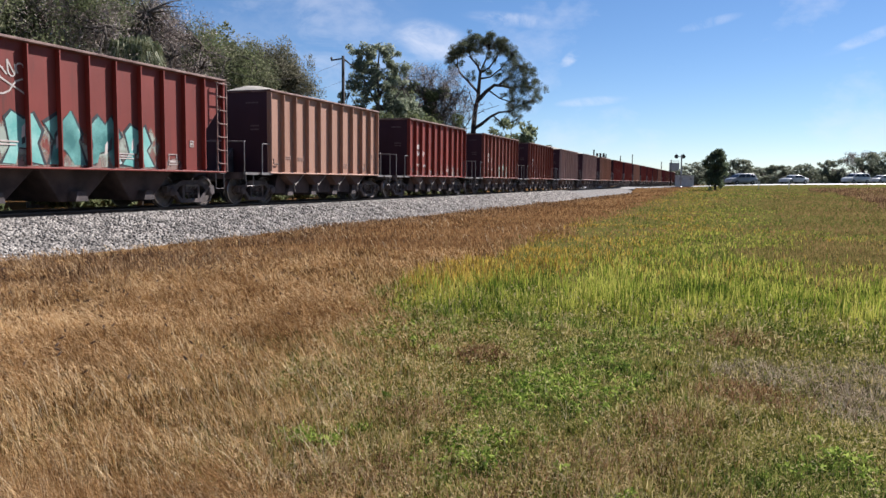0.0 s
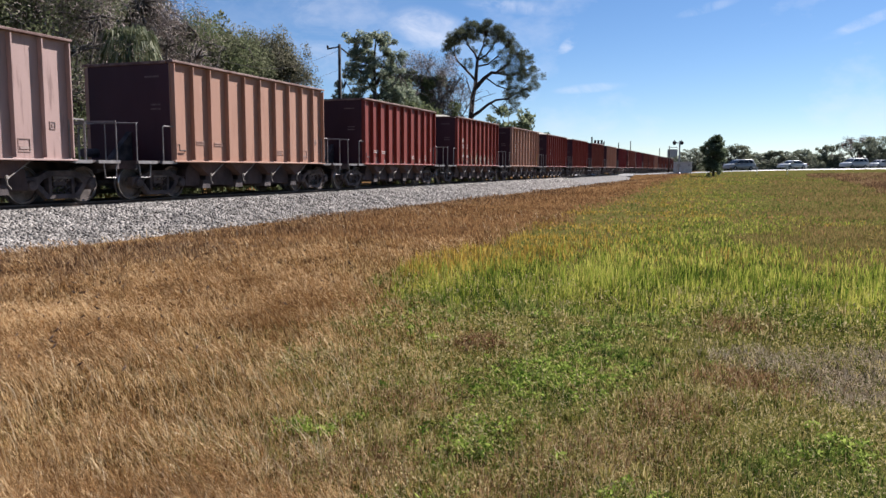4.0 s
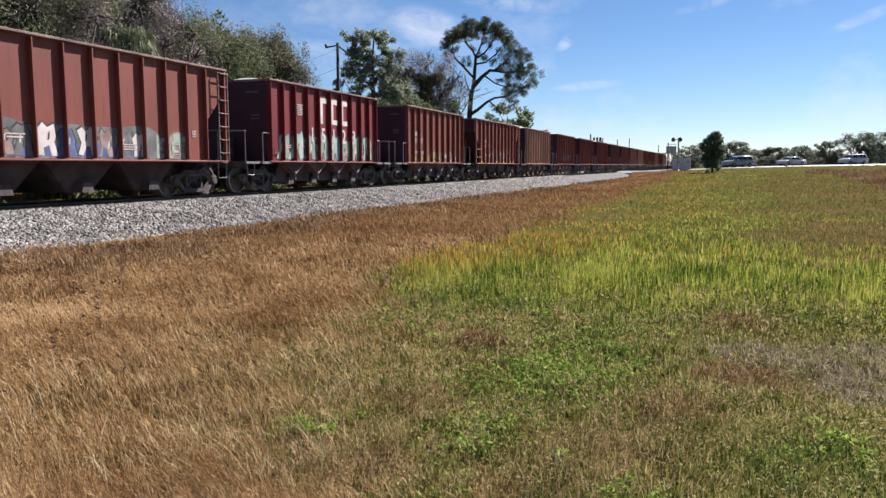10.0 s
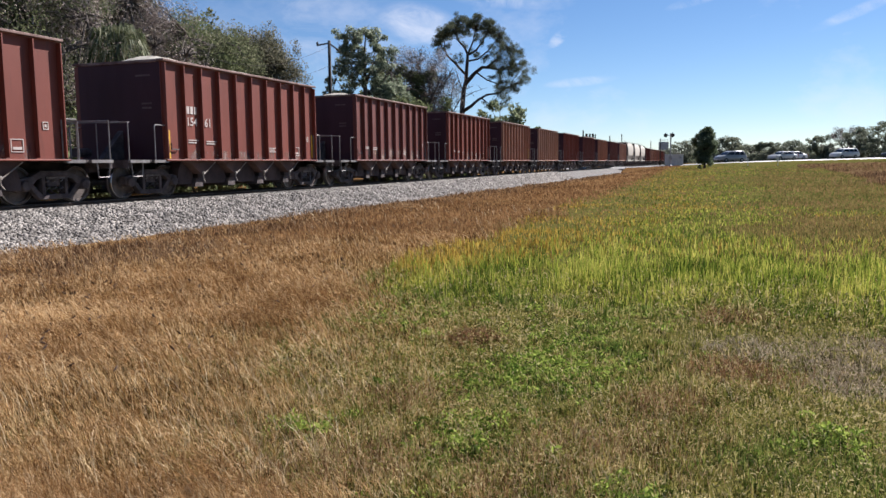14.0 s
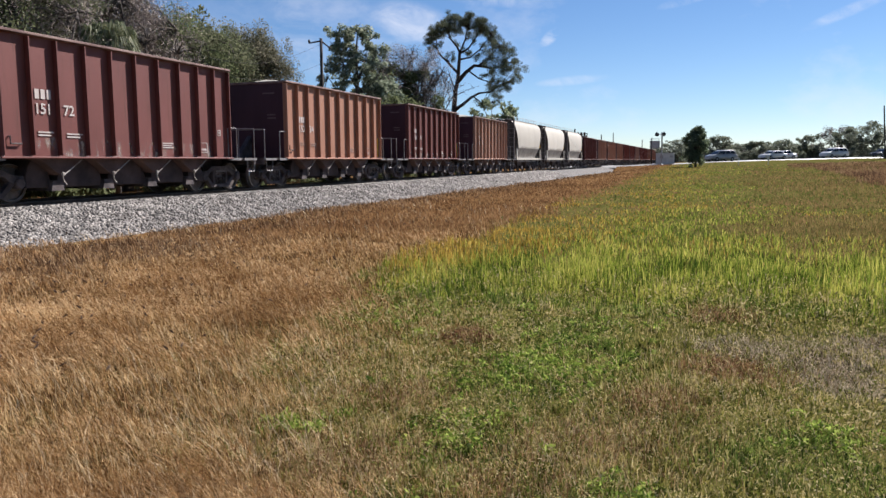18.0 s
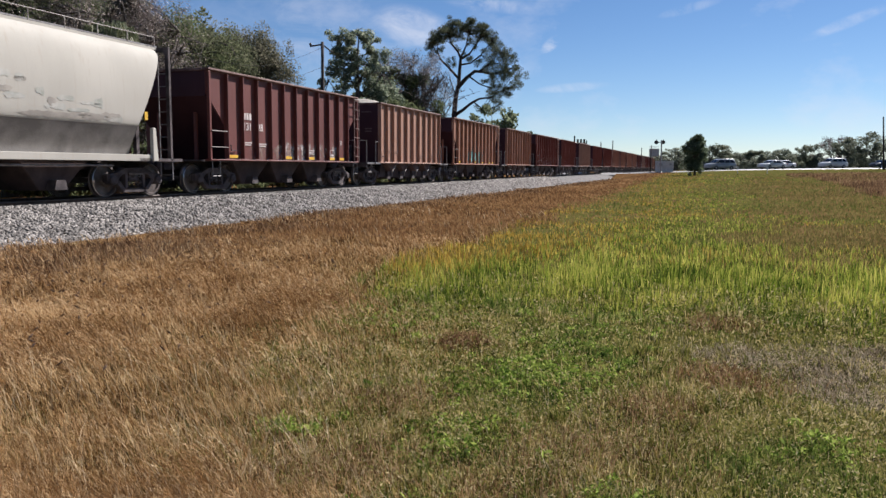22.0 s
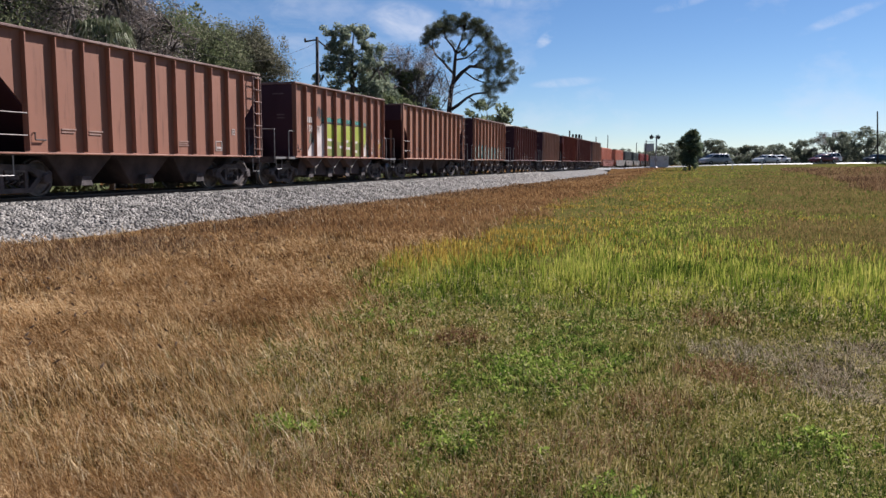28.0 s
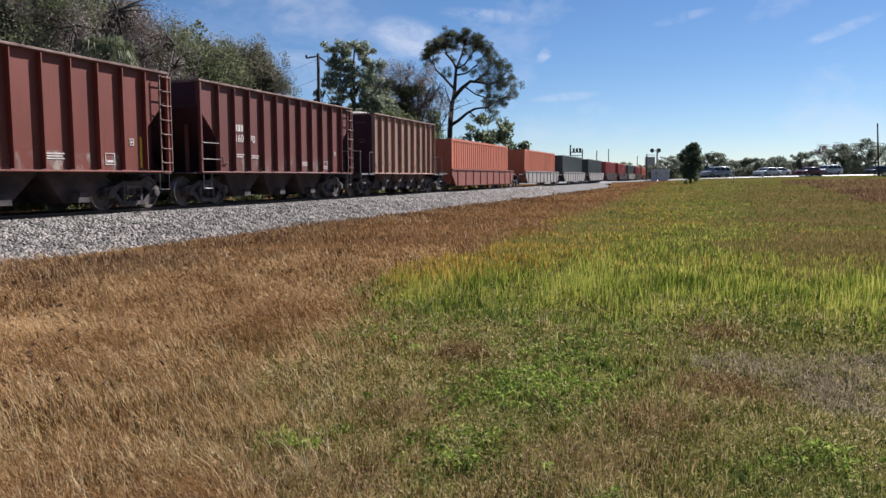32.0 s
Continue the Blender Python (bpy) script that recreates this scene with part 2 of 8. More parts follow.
M_TREAD = surface("polished_tread", (0.45, 0.43, 0.42), (0.6, 0.58, 0.56), rough=0.3, metal=1.0, scale=9, bump=0.05)
M_FAINT = surface("faint_stencil", (0.1, 0.06, 0.06), (0.17, 0.115, 0.11), rough=0.8, scale=8, bump=0.05)
M_LINK = surface("door_linkage", (0.2, 0.165, 0.14), (0.36, 0.33, 0.3), rough=0.7, scale=7, bump=0.2)
M_YELLOW = surface("reflector_yellow", (0.65, 0.36, 0.02), (0.8, 0.5, 0.04), rough=0.5, scale=6, bump=0.05)
M_LOAD = surface("limestone_load", (0.3, 0.275, 0.23), (0.48, 0.445, 0.38), rough=0.95, scale=4, bump=0.8, fine=30)
M_BALLAST = surface("ballast_bed", (0.05, 0.046, 0.042), (0.19, 0.178, 0.162), rough=0.95, scale=9, bump=1.0, fine=14)
M_STONE = surface("ballast_stone", (0.12, 0.108, 0.097), (0.31, 0.285, 0.255), rough=0.9, scale=3, bump=0.4, fine=20, island=0.5)
M_SANDY = surface("sandy_verge", (0.42, 0.36, 0.28), (0.62, 0.55, 0.45), rough=0.95, scale=2, bump=0.6, fine=24)
M_RAIL = surface("rail_steel", (0.07, 0.045, 0.035), (0.12, 0.08, 0.06), rough=0.6, scale=5, bump=0.2)
M_SLEEPER = surface("sleeper_concrete", (0.12, 0.10, 0.09), (0.2, 0.18, 0.16), rough=0.9, scale=3, bump=0.4)
M_ROAD = surface("asphalt", (0.2, 0.2, 0.195), (0.32, 0.315, 0.3), rough=0.5, scale=0.8, bump=0.3)
M_BARK = surface("bark", (0.055, 0.045, 0.036), (0.12, 0.1, 0.085), rough=0.95, scale=3, bump=0.8, stretch=(3, 3, 0.6))
M_POLE = surface("weathered_pole", (0.02, 0.016, 0.014), (0.05, 0.04, 0.034), rough=0.9, scale=3, bump=0.4, stretch=(4, 4, 0.4))


# ---------------------------------------------------------------- mesh helpers
class Shape:
    """Collects vertices and faces of one mesh."""

    def __init__(self):
        self.v, self.f = [], []

    def put(self, verts, faces):
        o = len(self.v)
        self.v.extend(verts)
        self.f.extend([tuple(i + o for i in q) for q in faces])
        return self

    def box(self, x0, x1, y0, y1, z0, z1):
        return self.put([(x0, y0, z0), (x1, y0, z0), (x1, y1, z0), (x0, y1, z0), (x0, y0, z1), (x1, y0, z1), (x1, y1, z1), (x0, y1, z1)],
                        [(0, 3, 2, 1), (4, 5, 6, 7), (0, 1, 5, 4), (1, 2, 6, 5), (2, 3, 7, 6), (3, 0, 4, 7)])

    def prism(self, pts, a0, a1, axis="y"):
        n = len(pts)
        if axis == "y":
            vs = [(u, a0, w) for u, w in pts] + [(u, a1, w) for u, w in pts]
        elif axis == "x":
            vs = [(a0, u, w) for u, w in pts] + [(a1, u, w) for u, w in pts]
        else:
            vs = [(u, w, a0) for u, w in pts] + [(u, w, a1) for u, w in pts]
        return self.put(vs, [tuple(range(n)), tuple(reversed(range(n, 2 * n)))] + [(i, i + n, (i + 1) % n + n, (i + 1) % n) for i in range(n)])

    def tube(self, pts, r, n=6, r1=None):
        """A tube along points; the radius may taper to r1."""
        pts = [Vector(p) for p in pts]
        rings, m = [], len(pts)
        side = None
        for i, p in enumerate(pts):
            d = (pts[min(i + 1, m - 1)] - pts[max(i - 1, 0)]).normalized()
            if side is None:
                side = d.cross(Vector((0.31, 0.87, 0.38))).normalized()
            side = (side - d * side.dot(d)).normalized()
            up = d.cross(side)
            rr = r if r1 is None else r + (r1 - r) * i / (m - 1)
            rings.append([tuple(p + (side * math.cos(a) + up * math.sin(a)) * rr) for a in [2 * math.pi * k / n for k in range(n)]])
        vs = [q for ring in rings for q in ring]
        fs = [(i * n + k, i * n + (k + 1) % n, (i + 1) * n + (k + 1) % n, (i + 1) * n + k) for i in range(m - 1) for k in range(n)]
        fs += [tuple(reversed(range(n))), tuple(range((m - 1) * n, m * n))]
        return self.put(vs, fs)

    def lathe(self, prof, c=(0, 0, 0), n=24, axis="y"):
        """Turns (radius, along) round an axis through c."""
        vs = []
        for r, a in prof:
            for k in range(n):
                u, w = r * math.cos(2 * math.pi * k / n), r * math.sin(2 * math.pi * k / n)
                p = (u, a, w) if axis == "y" else (u, w, a) if axis == "z" else (a, u, w)
                vs.append((p[0] + c[0], p[1] + c[1], p[2] + c[2]))
        m = len(prof)
        fs = [(i * n + k, i * n + (k + 1) % n, (i + 1) * n + (k + 1) % n, (i + 1) * n + k) for i in range(m - 1) for k in range(n)]
        fs += [tuple(reversed(range(n))), tuple(range((m - 1) * n, m * n))]
        return self.put(vs, fs)

    def mesh(self, name, mat, bevel=0.0, smooth=False):
        me = bpy.data.meshes.new(name)
        me.from_pydata(self.v, [], self.f)
        bm = bmesh.new()
        bm.from_mesh(me)
        bmesh.ops.recalc_face_normals(bm, faces=bm.faces)
        if bevel:
            sharp = [e for e in bm.edges if len(e.link_faces) == 2 and e.calc_face_angle(0) > 0.6]
            bmesh.ops.bevel(bm, geom=sharp, offset=bevel, segments=1, affect="EDGES", clamp_overlap=True)
        bm.to_mesh(me)
        bm.free()
        if smooth:
            me.polygons.foreach_set("use_smooth", [True] * len(me.polygons))
        for x in (mat if isinstance(mat, (list, tuple)) else [mat]):
            me.materials.append(x)
        return me


def part(name, shape, mat, parent, label="", at=(0, 0, 0), bevel=0.0, smooth=False):
    ob = new(name, shape if isinstance(shape, bpy.types.Mesh) else shape.mesh(name, mat, bevel, smooth))
    ob.parent = parent
    ob.location = at
    return tagged(ob, label)


def thing(name, label, category, group="", at=None, kind=""):
    ob = new(name)
    if at is not None:
        ob.matrix_basis = at
    ob.empty_display_size = 0.3
    return tagged(ob, label, category, group, kind)


def repaint(ob, names, mat):
    """Gives the named parts of a thing their own paint, on shared meshes."""
    for o in ob.children_recursive:
        if o.name.split(".")[0] in names:
            o.material_slots[0].link = "OBJECT"
            o.material_slots[0].material = mat


def smooth01(a, b, x):
    t = min(1, max(0, (x - a) / (b - a)))
    return t * t * (3 - 2 * t)


def raw_mesh(name, verts, faces, mat, k=4):
    """A mesh from arrays of corners and of k-sided faces."""
    me = bpy.data.meshes.new(name)
    verts, faces = np.asarray(verts, np.float32), np.asarray(faces, np.int32)
    me.vertices.add(len(verts))
    me.vertices.foreach_set("co", verts.ravel())
    me.loops.add(faces.size)
    me.loops.foreach_set("vertex_index", faces.ravel())
    me.polygons.add(len(faces))
    me.polygons.foreach_set("loop_start", np.arange(0, faces.size, k, dtype=np.int32))
    me.update(calc_edges=True)
    me.materials.append(mat)
    return me


# ---------------------------------------------------------------- the ground
RAIL_Z, TRACK_Y, BEND_X, BEND_R = 0.72, 16.1, 330.0, 1400.0


def road_z(y):
    return float(np.interp(y, [-400, -60, -25, -10, -2, 6, 12, 20, 60, 400], [2.0, 2.0, 1.75, 1.5, 1.3, 0.95, 0.74, 0.74, 0.6, 0.5]))


def road_x(y):
    return float(np.interp(y, [-400, -60, -20, -10, -2, 6, 16, 60, 400], [330, 178, 147, 138.5, 131, 127, 123, 112, 40]))


def ground_z(x, y):
    """Height of the field: flat by the camera, rising gently to the road, with a ditch before it."""
    side = 1 - smooth01(5, 12, y)
    z = 0.78 * smooth01(28, 118, x) * side
    d = x - road_x(y)
    if -14 < d < 14 and y < 13:
        z += (road_z(y) - 0.06 - z) * (1 - smooth01(4.2, 13, abs(d)))
    if d >= 14:
        z = 0.9 * side + 0.2
    hollow = math.exp(-((x - (104 + 0.25 * (-y - 12))) / 5.5) ** 2) * smooth01(-4, -11, y) * (1 - smooth01(60, 80, -y))
    z -= 0.75 * hollow
    hump = math.exp(-((x - 86) / 7.0) ** 2) * smooth01(-9, -14, y) * (1 - smooth01(30, 45, -y))
    z += 0.5 * hump
    if x < 60:
        z += 0.035 * noise.noise(Vector((x * 0.7, y * 0.7, 3.1))) + 0.02 * noise.noise(Vector((x * 2.3, y * 2.3, 8.1)))
    return z


def track_at(s, off=0.0):
    """A point of the track s metres along it, off metres to its far side, and the turn there."""
    if s <= BEND_X:
        return s, TRACK_Y + off, 0.0
    a = (s - BEND_X) / BEND_R
    return (BEND_X + (BEND_R + -off) * math.sin(a) if off else BEND_X + BEND_R * math.sin(a),
            TRACK_Y + off * math.cos(a) + BEND_R * (1 - math.cos(a)), math.degrees(a))


def axis_steps(parts):
    out = []
    for a, b, s in parts:
        out += list(np.arange(a, b, s))
    return out + [parts[-1][1]]


gx = axis_steps([(-3000, -700, 575), (-700, -100, 60), (-100, -8, 9), (-8, 24, 0.4), (24, 60, 1.5), (60, 170, 2.0), (170, 420, 25), (420, 3400, 300)])
gy = axis_steps([(-3000, -420, 430), (-420, -60, 30), (-60, -14, 2.0), (-14, 14, 0.4), (14, 60, 4), (60, 400, 34), (400, 3000, 400)])
verts = [(x, y, ground_z(x, y)) for x in gx for y in gy]
ny = len(gy)
faces = [(i * ny + j, (i + 1) * ny + j, (i + 1) * ny + j + 1, i * ny + j + 1) for i in range(len(gx) - 1) for j in range(ny - 1)]


def field_material():
    """Soil and matted thatch, tan where the dry grass stands and olive on the green strip."""
    m = surface("field_soil", (0.06, 0.045, 0.02), (0.15, 0.105, 0.05), rough=0.95, scale=1.4, bump=0.8, fine=28, c3=(0.07, 0.085, 0.02), spot=0.6)
    n, l = m.node_tree.nodes, m.node_tree.links
    b = n["Principled BSDF"]
    b.inputs["Specular IOR Level"].default_value = 0.0
    old = b.inputs["Base Color"].links[0].from_socket
    geo, sep = n.new("ShaderNodeNewGeometry"), n.new("ShaderNodeSeparateXYZ")
    l.new(geo.outputs["Position"], sep.inputs[0])
    no = n.new("ShaderNodeTexNoise")
    no.inputs["Scale"].default_value, no.inputs["Detail"].default_value = 0.25, 5.0
    l.new(geo.outputs["Position"], no.inputs["Vector"])
    wob = n.new("ShaderNodeMath")
    wob.operation, wob.inputs[1].default_value = "MULTIPLY_ADD", 3.0
    l.new(no.outputs["Fac"], wob.inputs[0])
    l.new(sep.outputs["Y"], wob.inputs[2])
    mr = n.new("ShaderNodeMapRange")
    mr.inputs["From Min"].default_value, mr.inputs["From Max"].default_value = 5.6, 7.2
    l.new(wob.outputs[0], mr.inputs["Value"])
    two = n.new("ShaderNodeMixRGB")
    two.inputs[1].default_value, two.inputs[2].default_value = (0.085, 0.09, 0.02, 1), (0.15, 0.075, 0.031, 1)
    l.new(mr.outputs[0], two.inputs[0])
    mx = n.new("ShaderNodeMixRGB")
    mx.inputs[0].default_value = 0.62
    l.new(old, mx.inputs[1])
    l.new(two.outputs[0], mx.inputs[2])
    l.new(mx.outputs[0], b.inputs["Base Color"])
    return m


M_FIELD = field_material()
ground = new("ground", raw_mesh("ground", verts, faces, M_FIELD))
ground.data.polygons.foreach_set("use_smooth", [True] * len(ground.data.polygons))
tagged(ground, "grassy field of dry tan and green grass beside the track", "ground", kind="structure")

# ---------------------------------------------------------------- the track
stations = list(np.arange(-640, -20, 20.0)) + list(np.arange(-20, 70, 1.0)) + list(np.arange(70, 200, 5.0)) + list(np.arange(200, 1200, 25.0))
section = [(-3.75, -0.06), (-3.3, 0.06), (-1.75, 0.56), (-1.3, 0.60), (1.3, 0.60), (1.75, 0.56), (3.4, 0.0), (3.6, -0.3)]
v, fcs = [], []
for i, s in enumerate(stations):
    for o, z in section:
        x, y, a = track_at(s, o)
        w = 0.07 * noise.noise(Vector((s * 0.6, o * 3, 0.0))) if -20 < s < 70 else 0
        v.append((x, y + w, z + 0.03 * noise.noise(Vector((s * 1.7, o * 2, 4.0)))))
k = len(section)
for i in range(len(stations) - 1):
    for j in range(k - 1):
        fcs.append((i * k + j, (i + 1) * k + j, (i + 1) * k + j + 1, i * k + j + 1))
ballast = tagged(new("ballast", raw_mesh("ballast", v, fcs, M_BALLAST)), "pale grey crushed stone ballast bank under the track", "ballast", kind="structure")

# loose stones on the near shoulder, thick where the camera stands
rng = np.random.default_rng(5)


def stones(name, count, s0, s1, o0, o1, r0, r1, power=1.0):
    """Crushed stones lying on the ballast bank: cut, uneven blocks."""
    base = np.array([(-1, -1, -1), (1, -1, -1), (1, 1, -1), (-1, 1, -1), (-1, -1, 1), (1, -1, 1), (1, 1, 1), (-1, 1, 1)], float)
    quad = np.array([(0, 3, 2, 1), (4, 5, 6, 7), (0, 1, 5, 4), (1, 2, 6, 5), (2, 3, 7, 6), (3, 0, 4, 7)])
    s = s0 + (s1 - s0) * rng.random(count) ** power
    o = rng.uniform(o0, o1, count)
    z = np.interp(o, [a for a, b in section], [b for a, b in section])
    r = rng.uniform(r0, r1, count) * (1 + np.clip((s - 25) / 45, 0, 1.6))
    p = base[None] * rng.uniform(0.45, 1.0, (count, 8, 3)) * r[:, None, None] * np.array([1.0, 1.0, 0.75])
    a, t = rng.uniform(0, 6.28, count), rng.normal(0, 0.5, count)
    ca, sa, ct, st = np.cos(a), np.sin(a), np.cos(t), np.sin(t)
    q = np.stack([p[..., 0], p[..., 1] * ct[:, None] - p[..., 2] * st[:, None], p[..., 1] * st[:, None] + p[..., 2] * ct[:, None]], -1)
    q = np.stack([q[..., 0] * ca[:, None] - q[..., 1] * sa[:, None], q[..., 0] * sa[:, None] + q[..., 1] * ca[:, None], q[..., 2]], -1)
    q += np.stack([s, TRACK_Y + o, z + r * 0.3], -1)[:, None]
    f = quad[None] + (np.arange(count) * 8)[:, None, None]
    return new(name, raw_mesh(name, q.reshape(-1, 3), f.reshape(-1, 4), M_STONE))


sand = stones("sandy_gravel", 16000, 7, 60, -4.25, -3.2, 0.008, 0.022, 1.7)
sand.data.materials[0] = M_SANDY
tagged(sand, "sandy pale gravel along the foot of the bank", "gravel", kind="stuff")
loose = stones("ballast_stones", 52000, 8, 75, -3.75, -1.0, 0.022, 0.048, 1.7)
tagged(loose, "loose pale grey crushed stones on the bank", "stones", kind="stuff")

rail_prof = [(-0.07, 0.0), (0.07, 0.0), (0.07, 0.015), (0.012, 0.035), (0.012, 0.125), (0.037, 0.135), (0.037, 0.17), (-0.037, 0.17), (-0.037, 0.135), (-0.012, 0.125), (-0.012, 0.035), (-0.07, 0.015)]
track = thing("railway_track", "steel rails on concrete sleepers in stone ballast", "track", kind="structure")
rail_stations = list(np.arange(-640, 200, 40.0)) + list(np.arange(200, 1200, 20.0))
for side in (-0.755, 0.755):
    v, fcs, k = [], [], len(rail_prof)
    for s in rail_stations:
        for o, z in rail_prof:
            x, y, a = track_at(s, side + o)
            v.append((x, y, RAIL_Z - 0.17 + z))
    for i in range(len(rail_stations) - 1):
        for j in range(k):
            fcs.append((i * k + j, (i + 1) * k + j, (i + 1) * k + (j + 1) % k, i * k + (j + 1) % k))
    part("rail", raw_mesh("rail", v, fcs, M_RAIL), None, track)
sleeper_mesh = Shape().prism([(-0.13, 0.0), (0.13, 0.0), (0.10, 0.16), (-0.10, 0.16)], -1.25, 1.25).mesh("sleeper", M_SLEEPER)
for i in range(120):
    part("sleeper", sleeper_mesh, None, track, at=(4 + i * 0.61, TRACK_Y, RAIL_Z - 0.33))

# ---------------------------------------------------------------- wagons
# wagon space: x along the train with the leading end at -x, y to the far side, z from the rail top
WHEEL_R = 0.457
P_HALF = 6.0          # half the length over couplers


def wheel_mesh():
    s = Shape()
    for y in (-1, 1):
        s.lathe([(0.09, y * 0.60), (0.13, y * 0.66), (0.15, y * 0.665), (0.2, y * 0.70), (0.34, y * 0.72), (0.37, y * 0.685), (0.485, y * 0.685), (0.485, y * 0.712),
                 (WHEEL_R, y * 0.722), (WHEEL_R - 0.003, y * 0.815), (WHEEL_R - 0.02, y * 0.826), (0.385, y * 0.825), (0.375, y * 0.775), (0.17, y * 0.785), (0.15, y * 0.85), (0.08, y * 0.86)], n=22)
        for k in range(3):
            a = k * 2.094
            s.box(0.11 * math.cos(a) - 0.02, 0.11 * math.cos(a) + 0.02, min(y * 0.86, y * 0.9), max(y * 0.86, y * 0.9), 0.11 * math.sin(a) - 0.02, 0.11 * math.sin(a) + 0.02)
    s.tube([(0, -0.7, 0), (0, 0.7, 0)], 0.085, 10)
    me = s.mesh("wheelset", [M_WHEEL, M_TREAD])
    for p in me.polygons:
        c = p.center
        if math.hypot(c.x, c.z) > WHEEL_R - 0.022 and abs(c.y) > 0.722:
            p.material_index = 1
    return me


def frame_mesh():
    """Cast side frame of a freight bogie, with its two openings and the spring nest."""
    s = Shape()
    top = [(-1.08, 0.40), (-1.08, 0.62), (-0.72, 0.66), (-0.42, 0.80), (0.42, 0.80), (0.72, 0.66), (1.08, 0.62), (1.08, 0.40), (0.70, 0.44), (0.52, 0.60), (0.30, 0.66), (-0.30, 0.66), (-0.52, 0.60), (-0.70, 0.44)]
    s.prism(top, -0.09, 0.09)
    low = [(-0.80, 0.46), (-0.66, 0.50), (-0.40, 0.24), (0.40, 0.24), (0.66, 0.50), (0.80, 0.46), (0.46, 0.12), (-0.46, 0.12)]
    s.prism(low, -0.08, 0.08)
    for x in (-0.34, 0.34):
        s.box(x - 0.05, x + 0.05, -0.08, 0.08, 0.2, 0.7)
    for x in (-0.89, 0.89):
        s.lathe([(0.0, -0.17), (0.11, -0.165), (0.135, -0.13), (0.135, 0.08), (0.0, 0.09)], c=(x, 0, WHEEL_R), n=14)
    return s.mesh("side_frame", M_DARK, bevel=0.012)


def spring_mesh():
    s = Shape()
    for x in (-0.2, 0.0, 0.2):
        pts = [(x + 0.075 * math.cos(a), 0.075 * math.sin(a), 0.25 + 0.028 * a / 1.0) for a in np.arange(0, 12.6, 1.05)]
        s.tube(pts, 0.018, 4)
    s.box(-0.28, 0.28, -0.1, 0.1, 0.60, 0.66)
    return s.mesh("spring_nest", M_WHEEL)


WHEELS, FRAMES, SPRINGS = wheel_mesh(), frame_mesh(), spring_mesh()
BOLSTER = Shape().box(-0.2, 0.2, -1.0, 1.0, 0.42, 0.74).box(-0.26, 0.26, -0.25, 0.25, 0.7, 0.86).mesh("bogie", M_DARK, bevel=0.02)


def bogie(parent, x):
    b = part("bogie", BOLSTER, None, parent, "dirty cast steel bogie", (x, 0, 0))
    for y in (-0.98, 0.98):
        part("side_frame", FRAMES, None, b, at=(0, y, 0))
        part("spring_nest", SPRINGS, None, b, at=(0, y, 0))
    for w in (-0.89, 0.89):
        part("wheelset", WHEELS, None, b, "worn steel wheels on an axle", (w, 0, WHEEL_R))
    return b


COUPLER = Shape().box(0.0, 0.72, -0.09, 0.09, 0.78, 0.98).box(-0.02, 0.16, -0.16, 0.16, 0.74, 1.02).mesh("coupler", M_DARK, bevel=0.02)


def couplers(w, half, reach):
    for s in (-1, 1):
        c = part("coupler", COUPLER, None, w, "", (s * (half + 0.05), 0, 0))
        if s > 0:
            c.rotation_euler = (0, 0, math.pi)


def load_mesh(seed, half, width, z0, top):
    """Heap of crushed stone: a soft ridge under the rim, uneven."""
    nx, nyy = 34, 13
    v, f = [], []
    for i in range(nx + 1):
        for j in range(nyy + 1):
            x, y = -half + 2 * half * i / nx, -width + 2 * width * j / nyy
            e = min(1, (half - abs(x)) / 1.1) * (1 - (y / width) ** 2)
            h = top * (0.82 + 0.3 * noise.noise(Vector((x * 0.4 + seed * 7, y * 0.3, seed)))) * max(0, e) ** 0.7
            h += 0.03 * noise.noise(Vector((x * 3, y * 3, seed)))
            v.append((x, y, z0 + h))
    for i in range(nx):
        for j in range(nyy):
            f.append((i * (nyy + 1) + j, (i + 1) * (nyy + 1) + j, (i + 1) * (nyy + 1) + j + 1, i * (nyy + 1) + j + 1))
    me = raw_mesh("load", v, f, M_LOAD)
    me.polygons.foreach_set("use_smooth", [True] * len(f))
    return me


LOADS = [load_mesh(i, 4.22, 1.36, 3.62, h) for i, h in enumerate((0.5, 0.58, 0.53, 0.15))]
LOADS_LONG = [load_mesh(9 + i, 5.3, 1.36, 3.55, h) for i, h in enumerate((0.2, 0.5))]

Z_SILL, Z_TOP, Y_PANEL, Y_RIB = 1.04, 3.86, 1.468, 1.600
PAINTED = {"weld_seam", "side_wall", "rib", "side_sill", "corner_post"}


def rib_mesh(z0, z1, w=0.038):
    s = Shape()
    s.prism([(-w / 2, -Y_PANEL), (-w / 2 + 0.003, -Y_RIB), (w / 2 - 0.003, -Y_RIB), (w / 2, -Y_PANEL)], z0, z1, axis="z")
    return s.mesh("rib", M_DARK)


RIB = rib_mesh(Z_SILL + 0.06, Z_TOP - 0.10)


def chute_mesh(w0, w1, z0, z1, yy=1.1):
    s = Shape()
    a, b = w0 / 2, w1 / 2
    v = [(-a, -yy, z1), (a, -yy, z1), (a, yy, z1), (-a, yy, z1), (-b, -yy * 0.86, z0), (b, -yy * 0.86, z0), (b, yy * 0.86, z0), (-b, yy * 0.86, z0)]
    s.put(v, [(0, 1, 5, 4), (1, 2, 6, 5), (2, 3, 7, 6), (3, 0, 4, 7), (4, 5, 6, 7), (3, 2, 1, 0)])
    return s.mesh("chute", M_INNER, bevel=0.02)


CHUTE_B = chute_mesh(2.3, 0.75, 0.24, 1.06)
WEDGE = Shape().prism([(-0.66, 1.03), (0.66, 1.03), (0.07, 0.64), (-0.07, 0.64)], -1.4, 1.4).mesh("chute", M_CHUTE, bevel=0.01)


